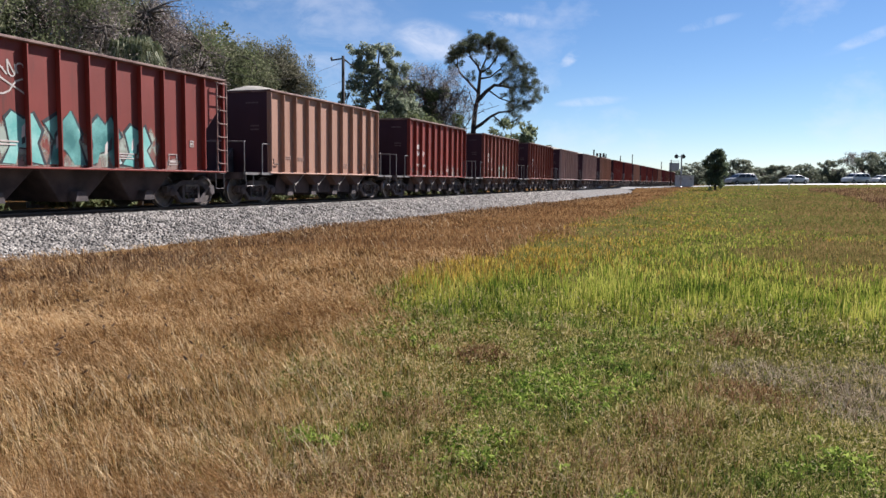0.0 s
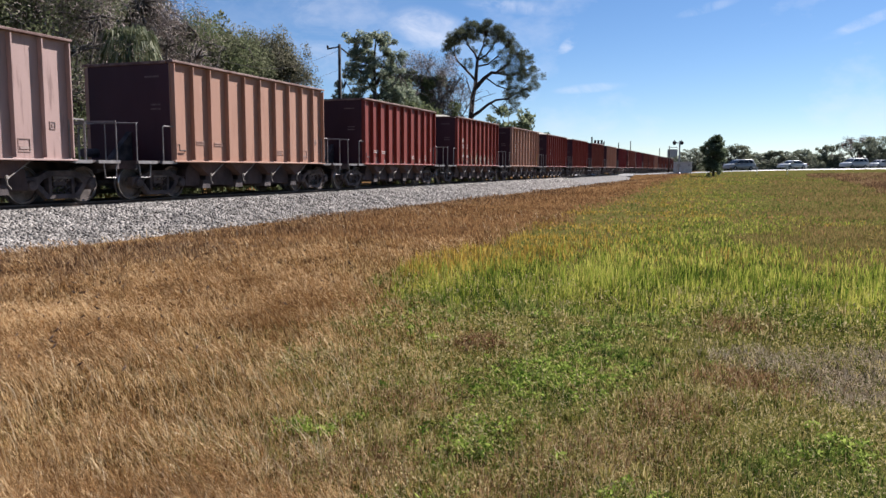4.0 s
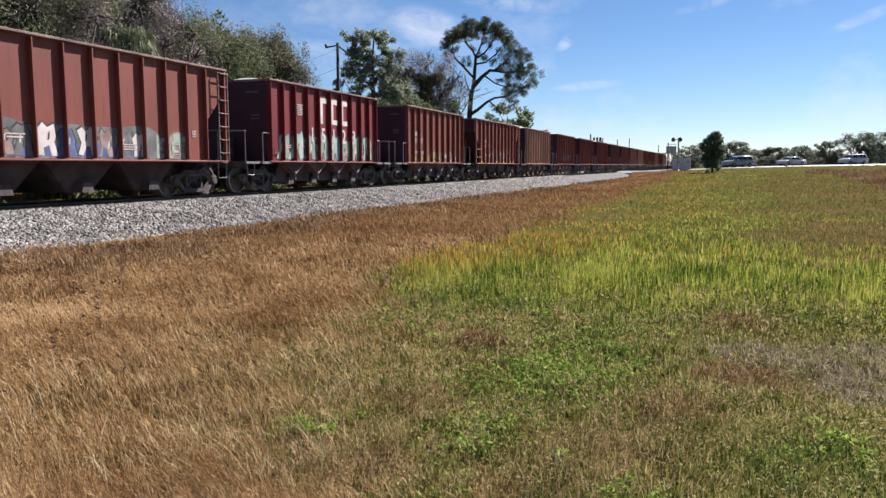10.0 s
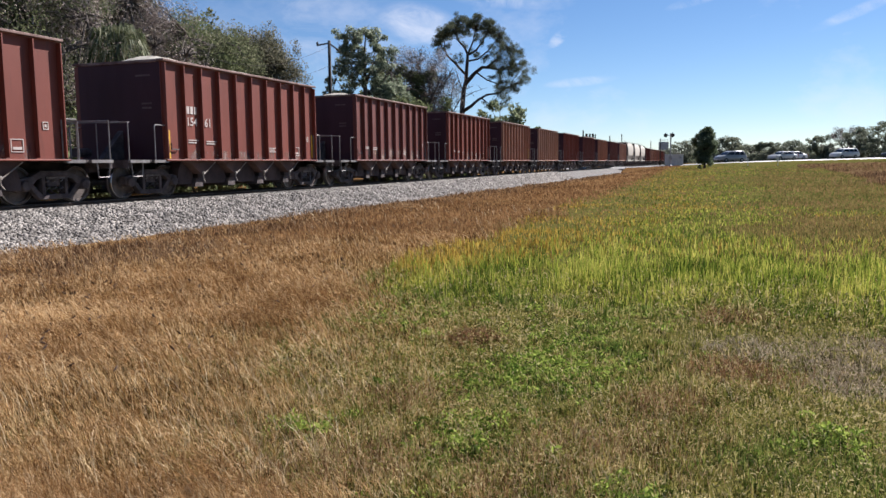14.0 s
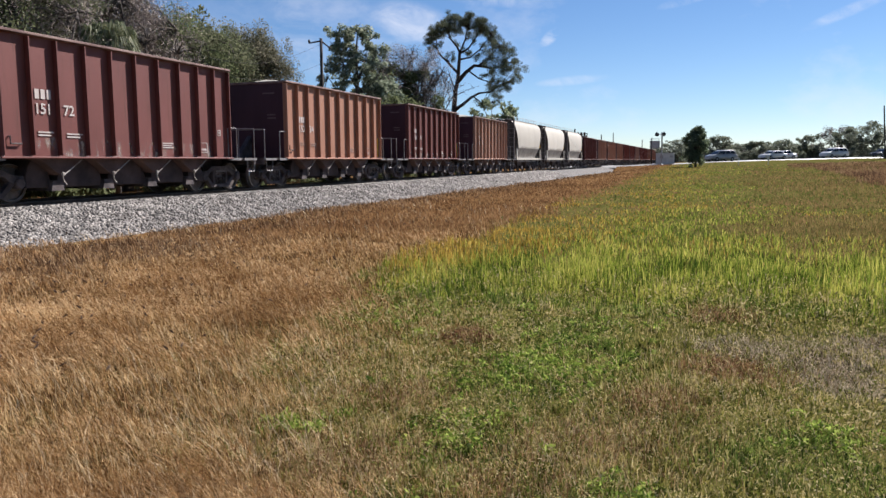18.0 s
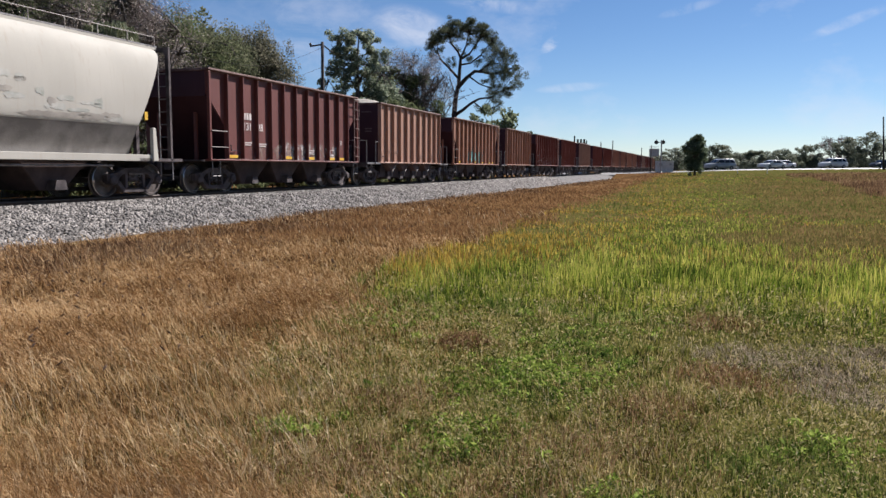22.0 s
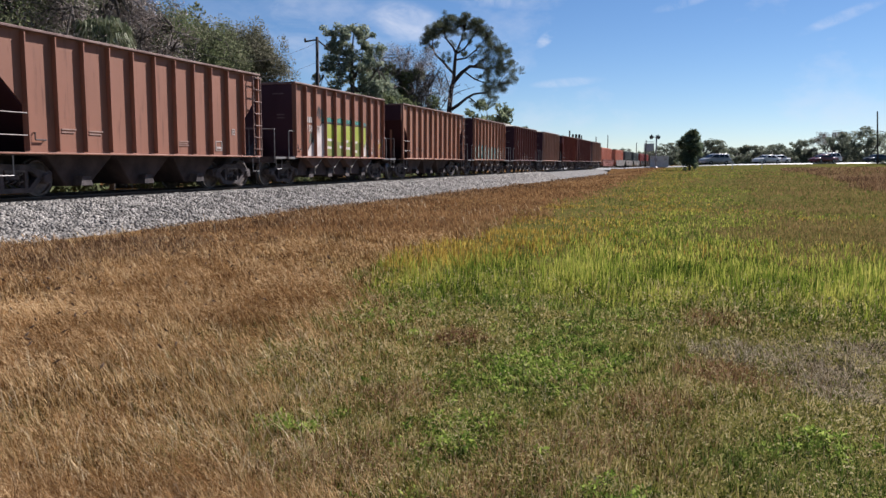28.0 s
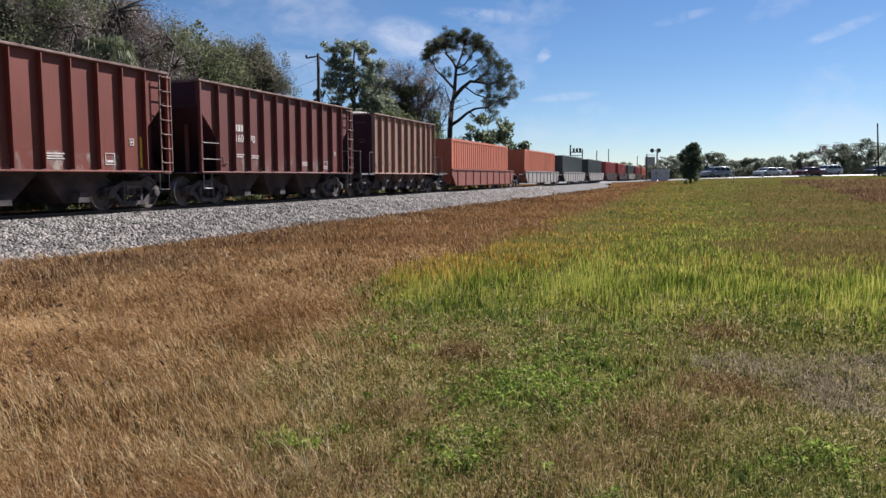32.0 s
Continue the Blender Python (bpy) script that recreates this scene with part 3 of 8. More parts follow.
def hull_mesh(a):
    """Dark hull between two wedges, rounded at the shoulders."""
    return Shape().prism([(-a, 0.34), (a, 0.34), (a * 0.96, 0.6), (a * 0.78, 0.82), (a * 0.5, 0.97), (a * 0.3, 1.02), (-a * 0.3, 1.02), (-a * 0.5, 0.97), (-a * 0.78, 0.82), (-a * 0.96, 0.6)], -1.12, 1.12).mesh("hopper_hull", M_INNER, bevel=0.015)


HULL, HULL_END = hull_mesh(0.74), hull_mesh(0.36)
LINK = (Shape().tube([(0.6, -1.44, 1.0), (0.02, -1.44, 0.64)], 0.015, 6).lathe([(0.0, -1.47), (0.045, -1.465), (0.05, -1.42), (0.0, -1.41)], c=(0, 0, 0.66), n=8)
        .tube([(0.0, -1.42, 0.64), (0.03, -1.4, 0.5), (0.16, -1.36, 0.4)], 0.018, 5)).mesh("door_linkage", M_LINK)
GATE = (Shape().prism([(-0.2, 0.26), (0.2, 0.26), (0.14, 0.5), (-0.14, 0.5)], -1.25, 1.25)).mesh("gate", M_DARK)


def handrail_mesh():
    """End platform rail: corner stanchions, top rails, and a mid post, of bent pipe."""
    s, r = Shape(), 0.02
    for y in (-1.5, 1.5):
        s.tube([(0.06, y, 0.98), (0.06, y, 2.02), (0.10, y, 2.06)], r)
        s.tube([(1.08, y, 1.06), (1.08, y, 1.98), (1.12, y, 2.02), (1.52, y, 2.02), (1.56, y, 1.98), (1.56, y, 1.06)], r)
    s.tube([(0.06, -1.5, 2.04), (0.06, -0.2, 2.06), (0.06, 1.5, 2.04)], r)
    for y in (-0.45, 0.45):
        s.tube([(0.06, y, 1.0), (0.06, y, 2.05)], r * 0.9)
    return s.mesh("handrail", M_RAILING)


def step_mesh():
    s, r = Shape(), 0.018
    s.tube([(0.10, 0, 1.02), (0.14, 0, 0.62), (0.50, 0, 0.62), (0.54, 0, 1.02)], r)
    s.box(0.02, 0.75, -0.05, 0.05, 0.98, 1.06)
    s.box(0.95, 1.55, -0.05, 0.05, 0.98, 1.06)
    return s.mesh("sill_step", M_RAILING)


HANDRAIL, STEP = handrail_mesh(), step_mesh()


def flip(ob, x):
    """Turns a part to the wagon's other end."""
    ob.rotation_euler = (0, 0, math.pi)
    ob.location.x = x


RIB_AT = (-1.0, -0.808, -0.622, -0.416, -0.208, 0.0, 0.212, 0.424, 0.628, 0.818, 1.0)


def wagon_open():
    """Short four-bay aggregate hopper with end platforms."""
    h = 4.3
    w = thing("hopper_wagon", "", "wagon")
    s = Shape()
    for y in (-1, 1):
        s.box(-h, h, min(y * Y_PANEL, y * (Y_PANEL - 0.03)), max(y * Y_PANEL, y * (Y_PANEL - 0.03)), Z_SILL, Z_TOP - 0.06)
    part("side_wall", s, M_DARK, w)
    for x in (-1, 1):
        e = Shape().box(min(x * h, x * (h - 0.04)), max(x * h, x * (h - 0.04)), -Y_PANEL + 0.031, Y_PANEL - 0.031, Z_SILL, Z_TOP - 0.08)
        # end faces turned from the sun, their shade painted on
        part("end_wall", e, PAINTS["grime"], w, "end sheet with its shade painted dark")
        if x < 0:
            for q, z, wide_ in ((-1.1, 3.4, 0.5), (-1.12, 2.62, 0.34), (-1.12, 2.5, 0.34), (0.1, 2.15, 0.8)):
                part("small_print", Shape().box(-h - 0.004, -h, q, q + wide_, z, z + 0.05), M_FAINT, w, "faint small print")
    for y in (0, 1):
        for i in range(11):
            x = (h - 0.05) * RIB_AT[i]
            r = part("rib", RIB, None, w, at=(x, 0, 0))
            if y:
                r.rotation_euler = (0, 0, math.pi)
    for y in (-1, 1):
        part("side_sill", Shape().box(-h - 0.05, h + 0.05, min(y * 1.36, y * 1.61), max(y * 1.36, y * 1.61), Z_SILL - 0.012, Z_SILL + 0.03), M_DARK, w, bevel=0.01)
    s = Shape()
    for y in (-1, 1):
        s.box(-h - 0.04, h + 0.04, min(y * 1.36, y * 1.605), max(y * 1.36, y * 1.605), Z_TOP - 0.065, Z_TOP)
    for x in (-1, 1):
        s.box(min(x * (h - 0.12), x * (h + 0.05)), max(x * (h - 0.12), x * (h + 0.05)), -1.36, 1.36, Z_TOP - 0.09, Z_TOP - 0.01)
    part("top_chord", s, M_CHORD, w, "dusty steel rim", bevel=0.012)
    part("centre_sill", Shape().box(-P_HALF + 0.15, P_HALF - 0.15, -0.25, 0.25, 0.74, 1.03), M_DARK, w)
    for x in (-1, 1):
        part("platform", Shape().box(min(x * h, x * (P_HALF - 0.22)), max(x * h, x * (P_HALF - 0.22)), -1.5, 1.5, 1.0, 1.06)
             .box(min(x * (P_HALF - 0.35), x * (P_HALF - 0.22)), max(x * (P_HALF - 0.35), x * (P_HALF - 0.22)), -1.5, 1.5, 0.84, 1.0), M_DARK, w)
        part("slope_sheet", Shape().prism([(x * (h + 0.02), 1.06), (x * (h + 0.02), 1.9), (x * (h + 0.9), 1.06)], -0.09, 0.09), M_DARK, w)
        hr = part("handrail", HANDRAIL, None, w, "grey pipe handrail", (-P_HALF + 0.22, 0, 0))
        if x > 0:
            flip(hr, P_HALF - 0.22)
        for y in (-1.52, 1.52):
            st = part("sill_step", STEP, None, w, "bent pipe step", (-P_HALF + 0.22, y, 0))
            if x > 0:
                flip(st, P_HALF - 0.22)
    for i in range(4):
        x = -2.52 + i * 1.68
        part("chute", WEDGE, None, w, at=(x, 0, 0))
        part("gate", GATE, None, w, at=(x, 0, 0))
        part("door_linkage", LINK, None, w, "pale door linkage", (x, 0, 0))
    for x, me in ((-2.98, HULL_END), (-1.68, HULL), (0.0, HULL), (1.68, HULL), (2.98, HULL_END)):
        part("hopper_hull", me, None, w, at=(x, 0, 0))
    part("brake_cylinder", Shape().tube([(-5.3, 0.75, 1.28), (-4.8, 0.75, 1.28)], 0.13, 10), M_DARK, w)
    for x in (-1, 1):
        bogie(w, x * 4.36)
    couplers(w, P_HALF, 0)
    return w


def wagon_slope():
    """Longer three-bay hopper whose sides run on over sloped ends, with corner posts and ladders."""
    h = 5.35
    w = thing("hopper_wagon", "", "wagon")
    for y in (-1, 1):
        s = Shape()
        pts = [(-h, Z_TOP - 0.06), (h, Z_TOP - 0.06), (h, 3.1), (h - 0.95, 2.15), (h - 0.95, Z_SILL), (-h + 0.95, Z_SILL), (-h + 0.95, 2.15), (-h, 3.1)]
        s.prism(pts, min(y * Y_PANEL, y * (Y_PANEL - 0.03)), max(y * Y_PANEL, y * (Y_PANEL - 0.03)))
        part("side_wall", s, M_DARK, w)
        part("side_sill", Shape().box(-h, h, min(y * 1.36, y * 1.61), max(y * 1.36, y * 1.61), Z_SILL - 0.015, Z_SILL + 0.03), M_DARK, w, bevel=0.01)
        r = rib_mesh(Z_SILL + 0.06, Z_TOP - 0.10)
        for i in range(11):
            x = (-h + 0.98) + i * (2 * h - 1.96) / 10
            ob = part("rib", r, None, w, at=(x, 0, 0))
            if y > 0:
                ob.rotation_euler = (0, 0, math.pi)
    for x in (-1, 1):
        # end and slope sheets wear the paint that has shade in it
        part("end_wall", Shape().box(min(x * h, x * (h - 0.04)), max(x * h, x * (h - 0.04)), -Y_PANEL + 0.03, Y_PANEL - 0.03, 3.0, Z_TOP - 0.08), PAINTS["grime"], w, "end sheet with its shade painted dark")
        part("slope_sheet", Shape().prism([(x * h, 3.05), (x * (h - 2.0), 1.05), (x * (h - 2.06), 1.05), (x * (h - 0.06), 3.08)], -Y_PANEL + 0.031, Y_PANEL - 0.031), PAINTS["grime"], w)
        for y in (-1, 1):
            part("corner_post", Shape().box(min(x * h, x * (h - 0.10)), max(x * h, x * (h - 0.10)), min(y * 1.49, y * 1.59), max(y * 1.49, y * 1.59), Z_SILL, Z_TOP - 0.1), M_DARK, w, bevel=0.01)
            part("corner_post", Shape().box(x * (h - 0.5) - 0.04, x * (h - 0.5) + 0.04, y * 0.7 - 0.05, y * 0.7 + 0.05, 1.05, 2.55), M_DARK, w)
        for y in (-1, 1):
            if x < 0:
                for z in (1.45, 1.95):
                    part("rung", Shape().tube([(x * (h - 0.05), y * 1.60, z), (x * (h - 0.92), y * 1.60, z)], 0.014, 5), M_LINK, w)
            else:
                lad = Shape()
                for z in np.arange(1.3, 3.7, 0.4):
                    lad.tube([(h - 0.40, y * 1.60, z + 0.04), (h - 0.36, y * 1.64, z), (h + 0.0, y * 1.64, z), (h + 0.04, y * 1.60, z + 0.04)], 0.018, 5)
                for q in (h - 0.42, h + 0.04):
                    lad.tube([(q, y * 1.60, 1.05), (q, y * 1.60, 3.72), (q, y * 1.52, 3.76)], 0.022, 5)
                part("ladder", lad, M_CHORD, w, "dusty side ladder")
            lad = Shape()
            lad.tube([(x * (h - 0.1), y * 1.58, 1.0), (x * (h - 0.1), y * 1.58, 0.55), (x * (h - 0.5), y * 1.58, 0.55), (x * (h - 0.5), y * 1.58, 1.0)], 0.018, 5)
            part("sill_step", lad, M_RAILING, w, "bent pipe step")
    s = Shape()
    for y in (-1, 1):
        s.box(-h - 0.04, h + 0.04, min(y * 1.36, y * 1.605), max(y * 1.36, y * 1.605), Z_TOP - 0.065, Z_TOP)
    for x in (-1, 1):
        s.box(min(x * (h - 0.12), x * (h + 0.05)), max(x * (h - 0.12), x * (h + 0.05)), -1.36, 1.36, Z_TOP - 0.09, Z_TOP - 0.01)
    part("top_chord", s, M_CHORD, w, "dusty steel rim", bevel=0.012)
    part("centre_sill", Shape().box(-P_HALF + 0.15, P_HALF - 0.15, -0.25, 0.25, 0.74, 1.03), M_DARK, w)
    for x in (-1, 1):
        part("platform", Shape().box(min(x * (h - 1.7), x * (h + 0.25)), max(x * (h - 1.7), x * (h + 0.25)), -1.39, 1.39, 1.0, 1.05), M_DARK, w)
    for i in range(3):
        x = -2.35 + i * 2.35
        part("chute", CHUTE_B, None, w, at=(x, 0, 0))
        part("gate", GATE, None, w, at=(x, 0, 0))
    for x in (-1, 1):
        bogie(w, x * 4.36)
    couplers(w, P_HALF, 0)
    return w


# lower band: dirt and the under-slope's shade in one grey
M_BAND = surface("dirty_shaded_band", (0.15, 0.135, 0.12), (0.27, 0.25, 0.225), rough=0.8, scale=1.5, bump=0.2)
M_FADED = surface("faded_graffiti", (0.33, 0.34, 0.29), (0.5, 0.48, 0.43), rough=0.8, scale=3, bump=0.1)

# tank ends: shade put into a dark grey
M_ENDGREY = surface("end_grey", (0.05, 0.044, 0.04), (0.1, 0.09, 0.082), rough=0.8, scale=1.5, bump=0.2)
M_STAIN = surface("pale_grime", (0.28, 0.255, 0.22), (0.4, 0.365, 0.31), rough=0.8, scale=3, bump=0.1)
COVERED_SIDE = []


def side_patch(w, seed, x0, x1, z0, z1, mat, label):
    """A ragged stain lying on the curved side of a covered hopper."""
    v, n_ = [], 44
    for i in range(n_ + 1):
        x = x0 + (x1 - x0) * i / n_
        end = min(1, i / 5, (n_ - i) / 5)
        mid, half = (z0 + z1) / 2 + 0.25 * (z1 - z0) * noise.noise(Vector((x * 1.3, seed, 0.5))), (z1 - z0) / 2 * end * (0.55 + 0.8 * abs(noise.noise(Vector((x * 4.3, seed + 9, 0.5)))))
        for q in range(5):
            z = mid - half + half * q / 2
            v.append((x, -float(np.interp(z, [c[1] for c in COVERED_SIDE], [c[0] for c in COVERED_SIDE])) - 0.005, z))
    f = [(i * 5 + q, (i + 1) * 5 + q, (i + 1) * 5 + q + 1, i * 5 + q + 1) for i in range(n_) for q in range(4)]
    part("faded_patch", Shape().put(v, f), mat, w, label)


def wagon_covered():
    """Two-bay covered hopper with rounded sides, roof walk and railing."""
    h = 5.25
    w = thing("covered_hopper_wagon", "", "wagon")
    prof = [(0.55, 4.22), (1.05, 4.15), (1.36, 3.92), (1.50, 3.5), (1.56, 2.9), (1.55, 2.3), (1.52, 2.0), (1.46, 1.86), (1.23, 1.34), (1.18, 1.10)]
    fine = []
    for i in range(len(prof) - 1):
        p0, p1, p2, p3 = prof[max(0, i - 1)], prof[i], prof[i + 1], prof[min(len(prof) - 1, i + 2)]
        for q in (0.0, 0.25, 0.5, 0.75):
            fine.append(tuple(0.5 * (2 * b + (c - a) * q + (2 * a - 5 * b + 4 * c - d) * q * q + (3 * b - a - 3 * c + d) * q ** 3) for a, b, c, d in zip(p0, p1, p2, p3)))
    prof = fine + [prof[-1]]
    ring = [(-a, b) for a, b in prof] + [(a, b) for a, b in reversed(prof)]
    s, n = Shape(), len(ring)
    top = 4.22
    v = []
    for x in (-h, h):
        for a, b in ring:
            v.append(((1 if x > 0 else -1) * (h - 1.25 * min(1.0, (top - b) / (top - 1.9)) ** 0.95), a, b))
    f = [(i, i + n, (i + 1) % n + n, (i + 1) % n) for i in range(n)] + []
    s.put(v, f)
    s.put(v, [tuple(range(n)), tuple(reversed(range(n, 2 * n)))])
    body = part("tank_body", s, [PAINTS["cream"], M_ENDGREY, M_BAND], w, "rounded cream steel body, lower band darkened for dirt and shade", smooth=False)
    # band and end faces get the greys that have shade painted in
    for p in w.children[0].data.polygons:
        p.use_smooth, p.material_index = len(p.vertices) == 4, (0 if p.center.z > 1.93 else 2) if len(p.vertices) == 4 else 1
    COVERED_SIDE.extend(sorted(prof, key=lambda q: q[1]))
    for j in range(2):
        side_patch(w, 10 + j, -3.3 + 3.4 * j, -0.5 + 3.6 * j, 1.96, 2.14, M_STAIN, "grimy stain")
    part("reflector", Shape().box(h - 1.02, h - 0.9, -1.56, -1.55, 2.1, 2.32), M_YELLOW, w, "yellow reflector strip")
    for y in (-1, 1):
        part("side_sill", Shape().box(-h + 0.6, h - 0.6, min(y * 1.24, y * 1.5), max(y * 1.24, y * 1.5), 0.98, 1.16), PAINTS["cream"], w, bevel=0.01)
        part("roof_edge", Shape().box(-h - 0.1, h + 0.1, min(y * 0.98, y * 1.10), max(y * 0.98, y * 1.10), 4.13, 4.2), PAINTS["cream"], w)
        for x in (-1, 1):
            part("bolster_bracket", Shape().prism([(x * (h - 0.72), 1.9), (x * (h - 0.58), 1.9), (x * (h - 0.50), 0.98), (x * (h - 0.72), 0.98)], min(y * 1.45, y * 1.56), max(y * 1.45, y * 1.56)), PAINTS["cream"], w, bevel=0.015)
    rail = Shape()
    for y in (-1, 1):
        rail.tube([(-h - 0.2, y * 0.95, 4.52), (h + 0.2, y * 0.95, 4.52)], 0.014, 5)
        for x in np.linspace(-h - 0.2, h + 0.2, 11):
            rail.tube([(x, y * 0.95, 4.2), (x, y * 0.95, 4.52)], 0.016, 5)
    part("roof_railing", rail, M_LINK, w)
    part("roof_walk", Shape().box(-h - 0.3, h + 0.3, -0.95, -0.55, 4.24, 4.28).box(-h - 0.3, h + 0.3, 0.55, 0.95, 4.24, 4.28), M_RAILING, w)
    for x in np.linspace(-3.6, 3.6, 4):
        part("roof_hatch", Shape().lathe([(0.0, 4.2), (0.33, 4.2), (0.35, 4.28), (0.3, 4.33), (0.0, 4.35)], c=(x, 0, 0), n=14, axis="z"), PAINTS["cream"], w)
    for x in (-1, 1):
        e = Shape().box(min(x * (h + 0.1), x * (h + 0.18)), max(x * (h + 0.1), x * (h + 0.18)), -1.5, -1.38, 1.0, 4.2)
        e.box(min(x * (h + 0.1), x * (h + 0.18)), max(x * (h + 0.1), x * (h + 0.18)), 1.38, 1.5, 1.0, 4.2)
        e.box(min(x * (h + 0.1), x * (h + 0.18)), max(x * (h + 0.1), x * (h + 0.18)), -1.38, 1.38, 4.08, 4.2)
        part("end_frame", e, M_DARK, w, "dark end frame")
        part("platform", Shape().box(min(x * (h - 1.2), x * (h + 0.6)), max(x * (h - 1.2), x * (h + 0.6)), -1.5, 1.5, 0.98, 1.06), M_DARK, w)
        for y in (-1, 1):
            lad = Shape()
            for z in np.arange(0.6, 4.1, 0.36):
                lad.tube([(x * (h + 0.20), y * 1.46, z), (x * (h + 0.20), y * 1.05, z)], 0.016, 5)
            lad.tube([(x * (h + 0.2), y * 1.05, 0.55), (x * (h + 0.2), y * 1.05, 4.15)], 0.018, 5)
            lad.tube([(x * (h + 0.2), y * 1.46, 0.45), (x * (h + 0.2), y * 1.46, 4.15)], 0.018, 5)
            part("ladder", lad, M_RAILING, w)
        for y in (-0.84, 0.84):
            part("slope_strut", Shape().box(x * (h - 0.55) - 0.06, x * (h - 0.55) + 0.06, y - 0.06, y + 0.06, 1.05, 2.6), M_DARK, w)
    part("centre_sill", Shape().box(-P_HALF - 0.05, P_HALF + 0.05, -0.25, 0.25, 0.74, 1.03), M_DARK, w)
    for x in (-1.55, 1.55):
        part("chute", CHUTE_B, None, w, at=(x, 0, 0))
        part("gate", GATE, None, w, at=(x, 0, 0))
    part("brake_pipe", Shape().tube([(-3.2, -1.36, 0.86), (3.2, -1.36, 0.86)], 0.03, 6), M_RAILING, w)
    for x in (-1, 1):
        bogie(w, x * 4.36)
    couplers(w, P_HALF + 0.2, 0)
    return w


OPEN, SLOPE, COVERED = wagon_open(), wagon_slope(), wagon_covered()


def wagon_well(colour, well):
    """Well wagon with one steel box sitting in it."""
    w = thing("well_wagon", "", "wagon")
    L = 8.2
    for y in (-1, 1):
        pts = [(-L, 1.30), (L, 1.30), (L, 1.0), (L - 0.9, 0.32), (-L + 0.9, 0.32), (-L, 1.0)]
        part("well_side", Shape().prism(pts, min(y * 1.42, y * 1.52), max(y * 1.42, y * 1.52)), well, w, bevel=0.01)
        part("top_flange", Shape().box(-L, L, min(y * 1.38, y * 1.58), max(y * 1.38, y * 1.58), 1.30, 1.38), well, w)
        for i in range(9):
            x = -L + 1.2 + i * (2 * L - 2.4) / 8
            part("well_post", Shape().box(x - 0.05, x + 0.05, min(y * 1.52, y * 1.57), max(y * 1.52, y * 1.57), 0.36, 1.3), well, w)
    part("well_floor", Shape().box(-L + 0.9, L - 0.9, -1.42, 1.42, 0.3, 0.4), M_DARK, w)
    for x in (-1, 1):
        part("end_platform", Shape().box(min(x * L, x * (L + 1.75)), max(x * L, x * (L + 1.75)), -1.3, 1.3, 1.02, 1.12)
             .prism([(x * L, 0.5), (x * L, 1.02), (x * (L + 1.2), 1.02)], -0.6, 0.6), M_DARK, w)
        bogie(w, x * (L + 1.0))
    box_ = part("container", Shape().box(-7.3, 7.3, -1.16, 1.16, 0.42, 3.26), colour, w, "corrugated steel container", bevel=0.02)
    for y in (-1, 1):
        for i in range(30):
            x = -7.05 + i * 14.1 / 29
            part("corrugation", CORR, None, box_, at=(x, y * 1.16, 0)).material_slots[0].link = "OBJECT"
        for x in (-7.25, 7.25):
            part("corner_post", Shape().box(x - 0.09, x + 0.09, y * 1.17 - 0.05, y * 1.17 + 0.05, 0.42, 3.28), colour, box_)
        part("top_rail", Shape().box(-7.3, 7.3, y * 1.17 - 0.04, y * 1.17 + 0.04, 3.14, 3.29), colour, box_)
    for o in box_.children:
        if o.name.startswith("corrugation"):
            o.material_slots[0].material = colour
    return w


M_ORANGE = paint("container_orange", (0.62, 0.19, 0.1), chalk=1.15, rust=(0.25, 0.06, 0.04))
M_GREENBOX = paint("container_dark_green", (0.075, 0.09, 0.083), chalk=1.3)
M_REDBOX = paint("container_red", (0.36, 0.06, 0.045), chalk=1.15)
M_WELLGREY = paint("well_grey", (0.36, 0.34, 0.31), chalk=1.15)
M_WELLRED = paint("well_red", (0.26, 0.085, 0.06), chalk=1.15)
M_WELLDARK = paint("well_dark", (0.06, 0.045, 0.04), chalk=1.2)
CORR = Shape().prism([(-0.13, -0.0), (-0.07, -0.036), (0.07, -0.036), (0.13, 0.0), (0.07, 0.036), (-0.07, 0.036)], 0.55, 3.15, axis="z").mesh("corrugation", M_DARK)
WELLS = [wagon_well(M_ORANGE, M_WELLRED), wagon_well(M_ORANGE, M_WELLGREY), wagon_well(M_GREENBOX, M_WELLGREY), wagon_well(M_REDBOX, M_WELLDARK)]

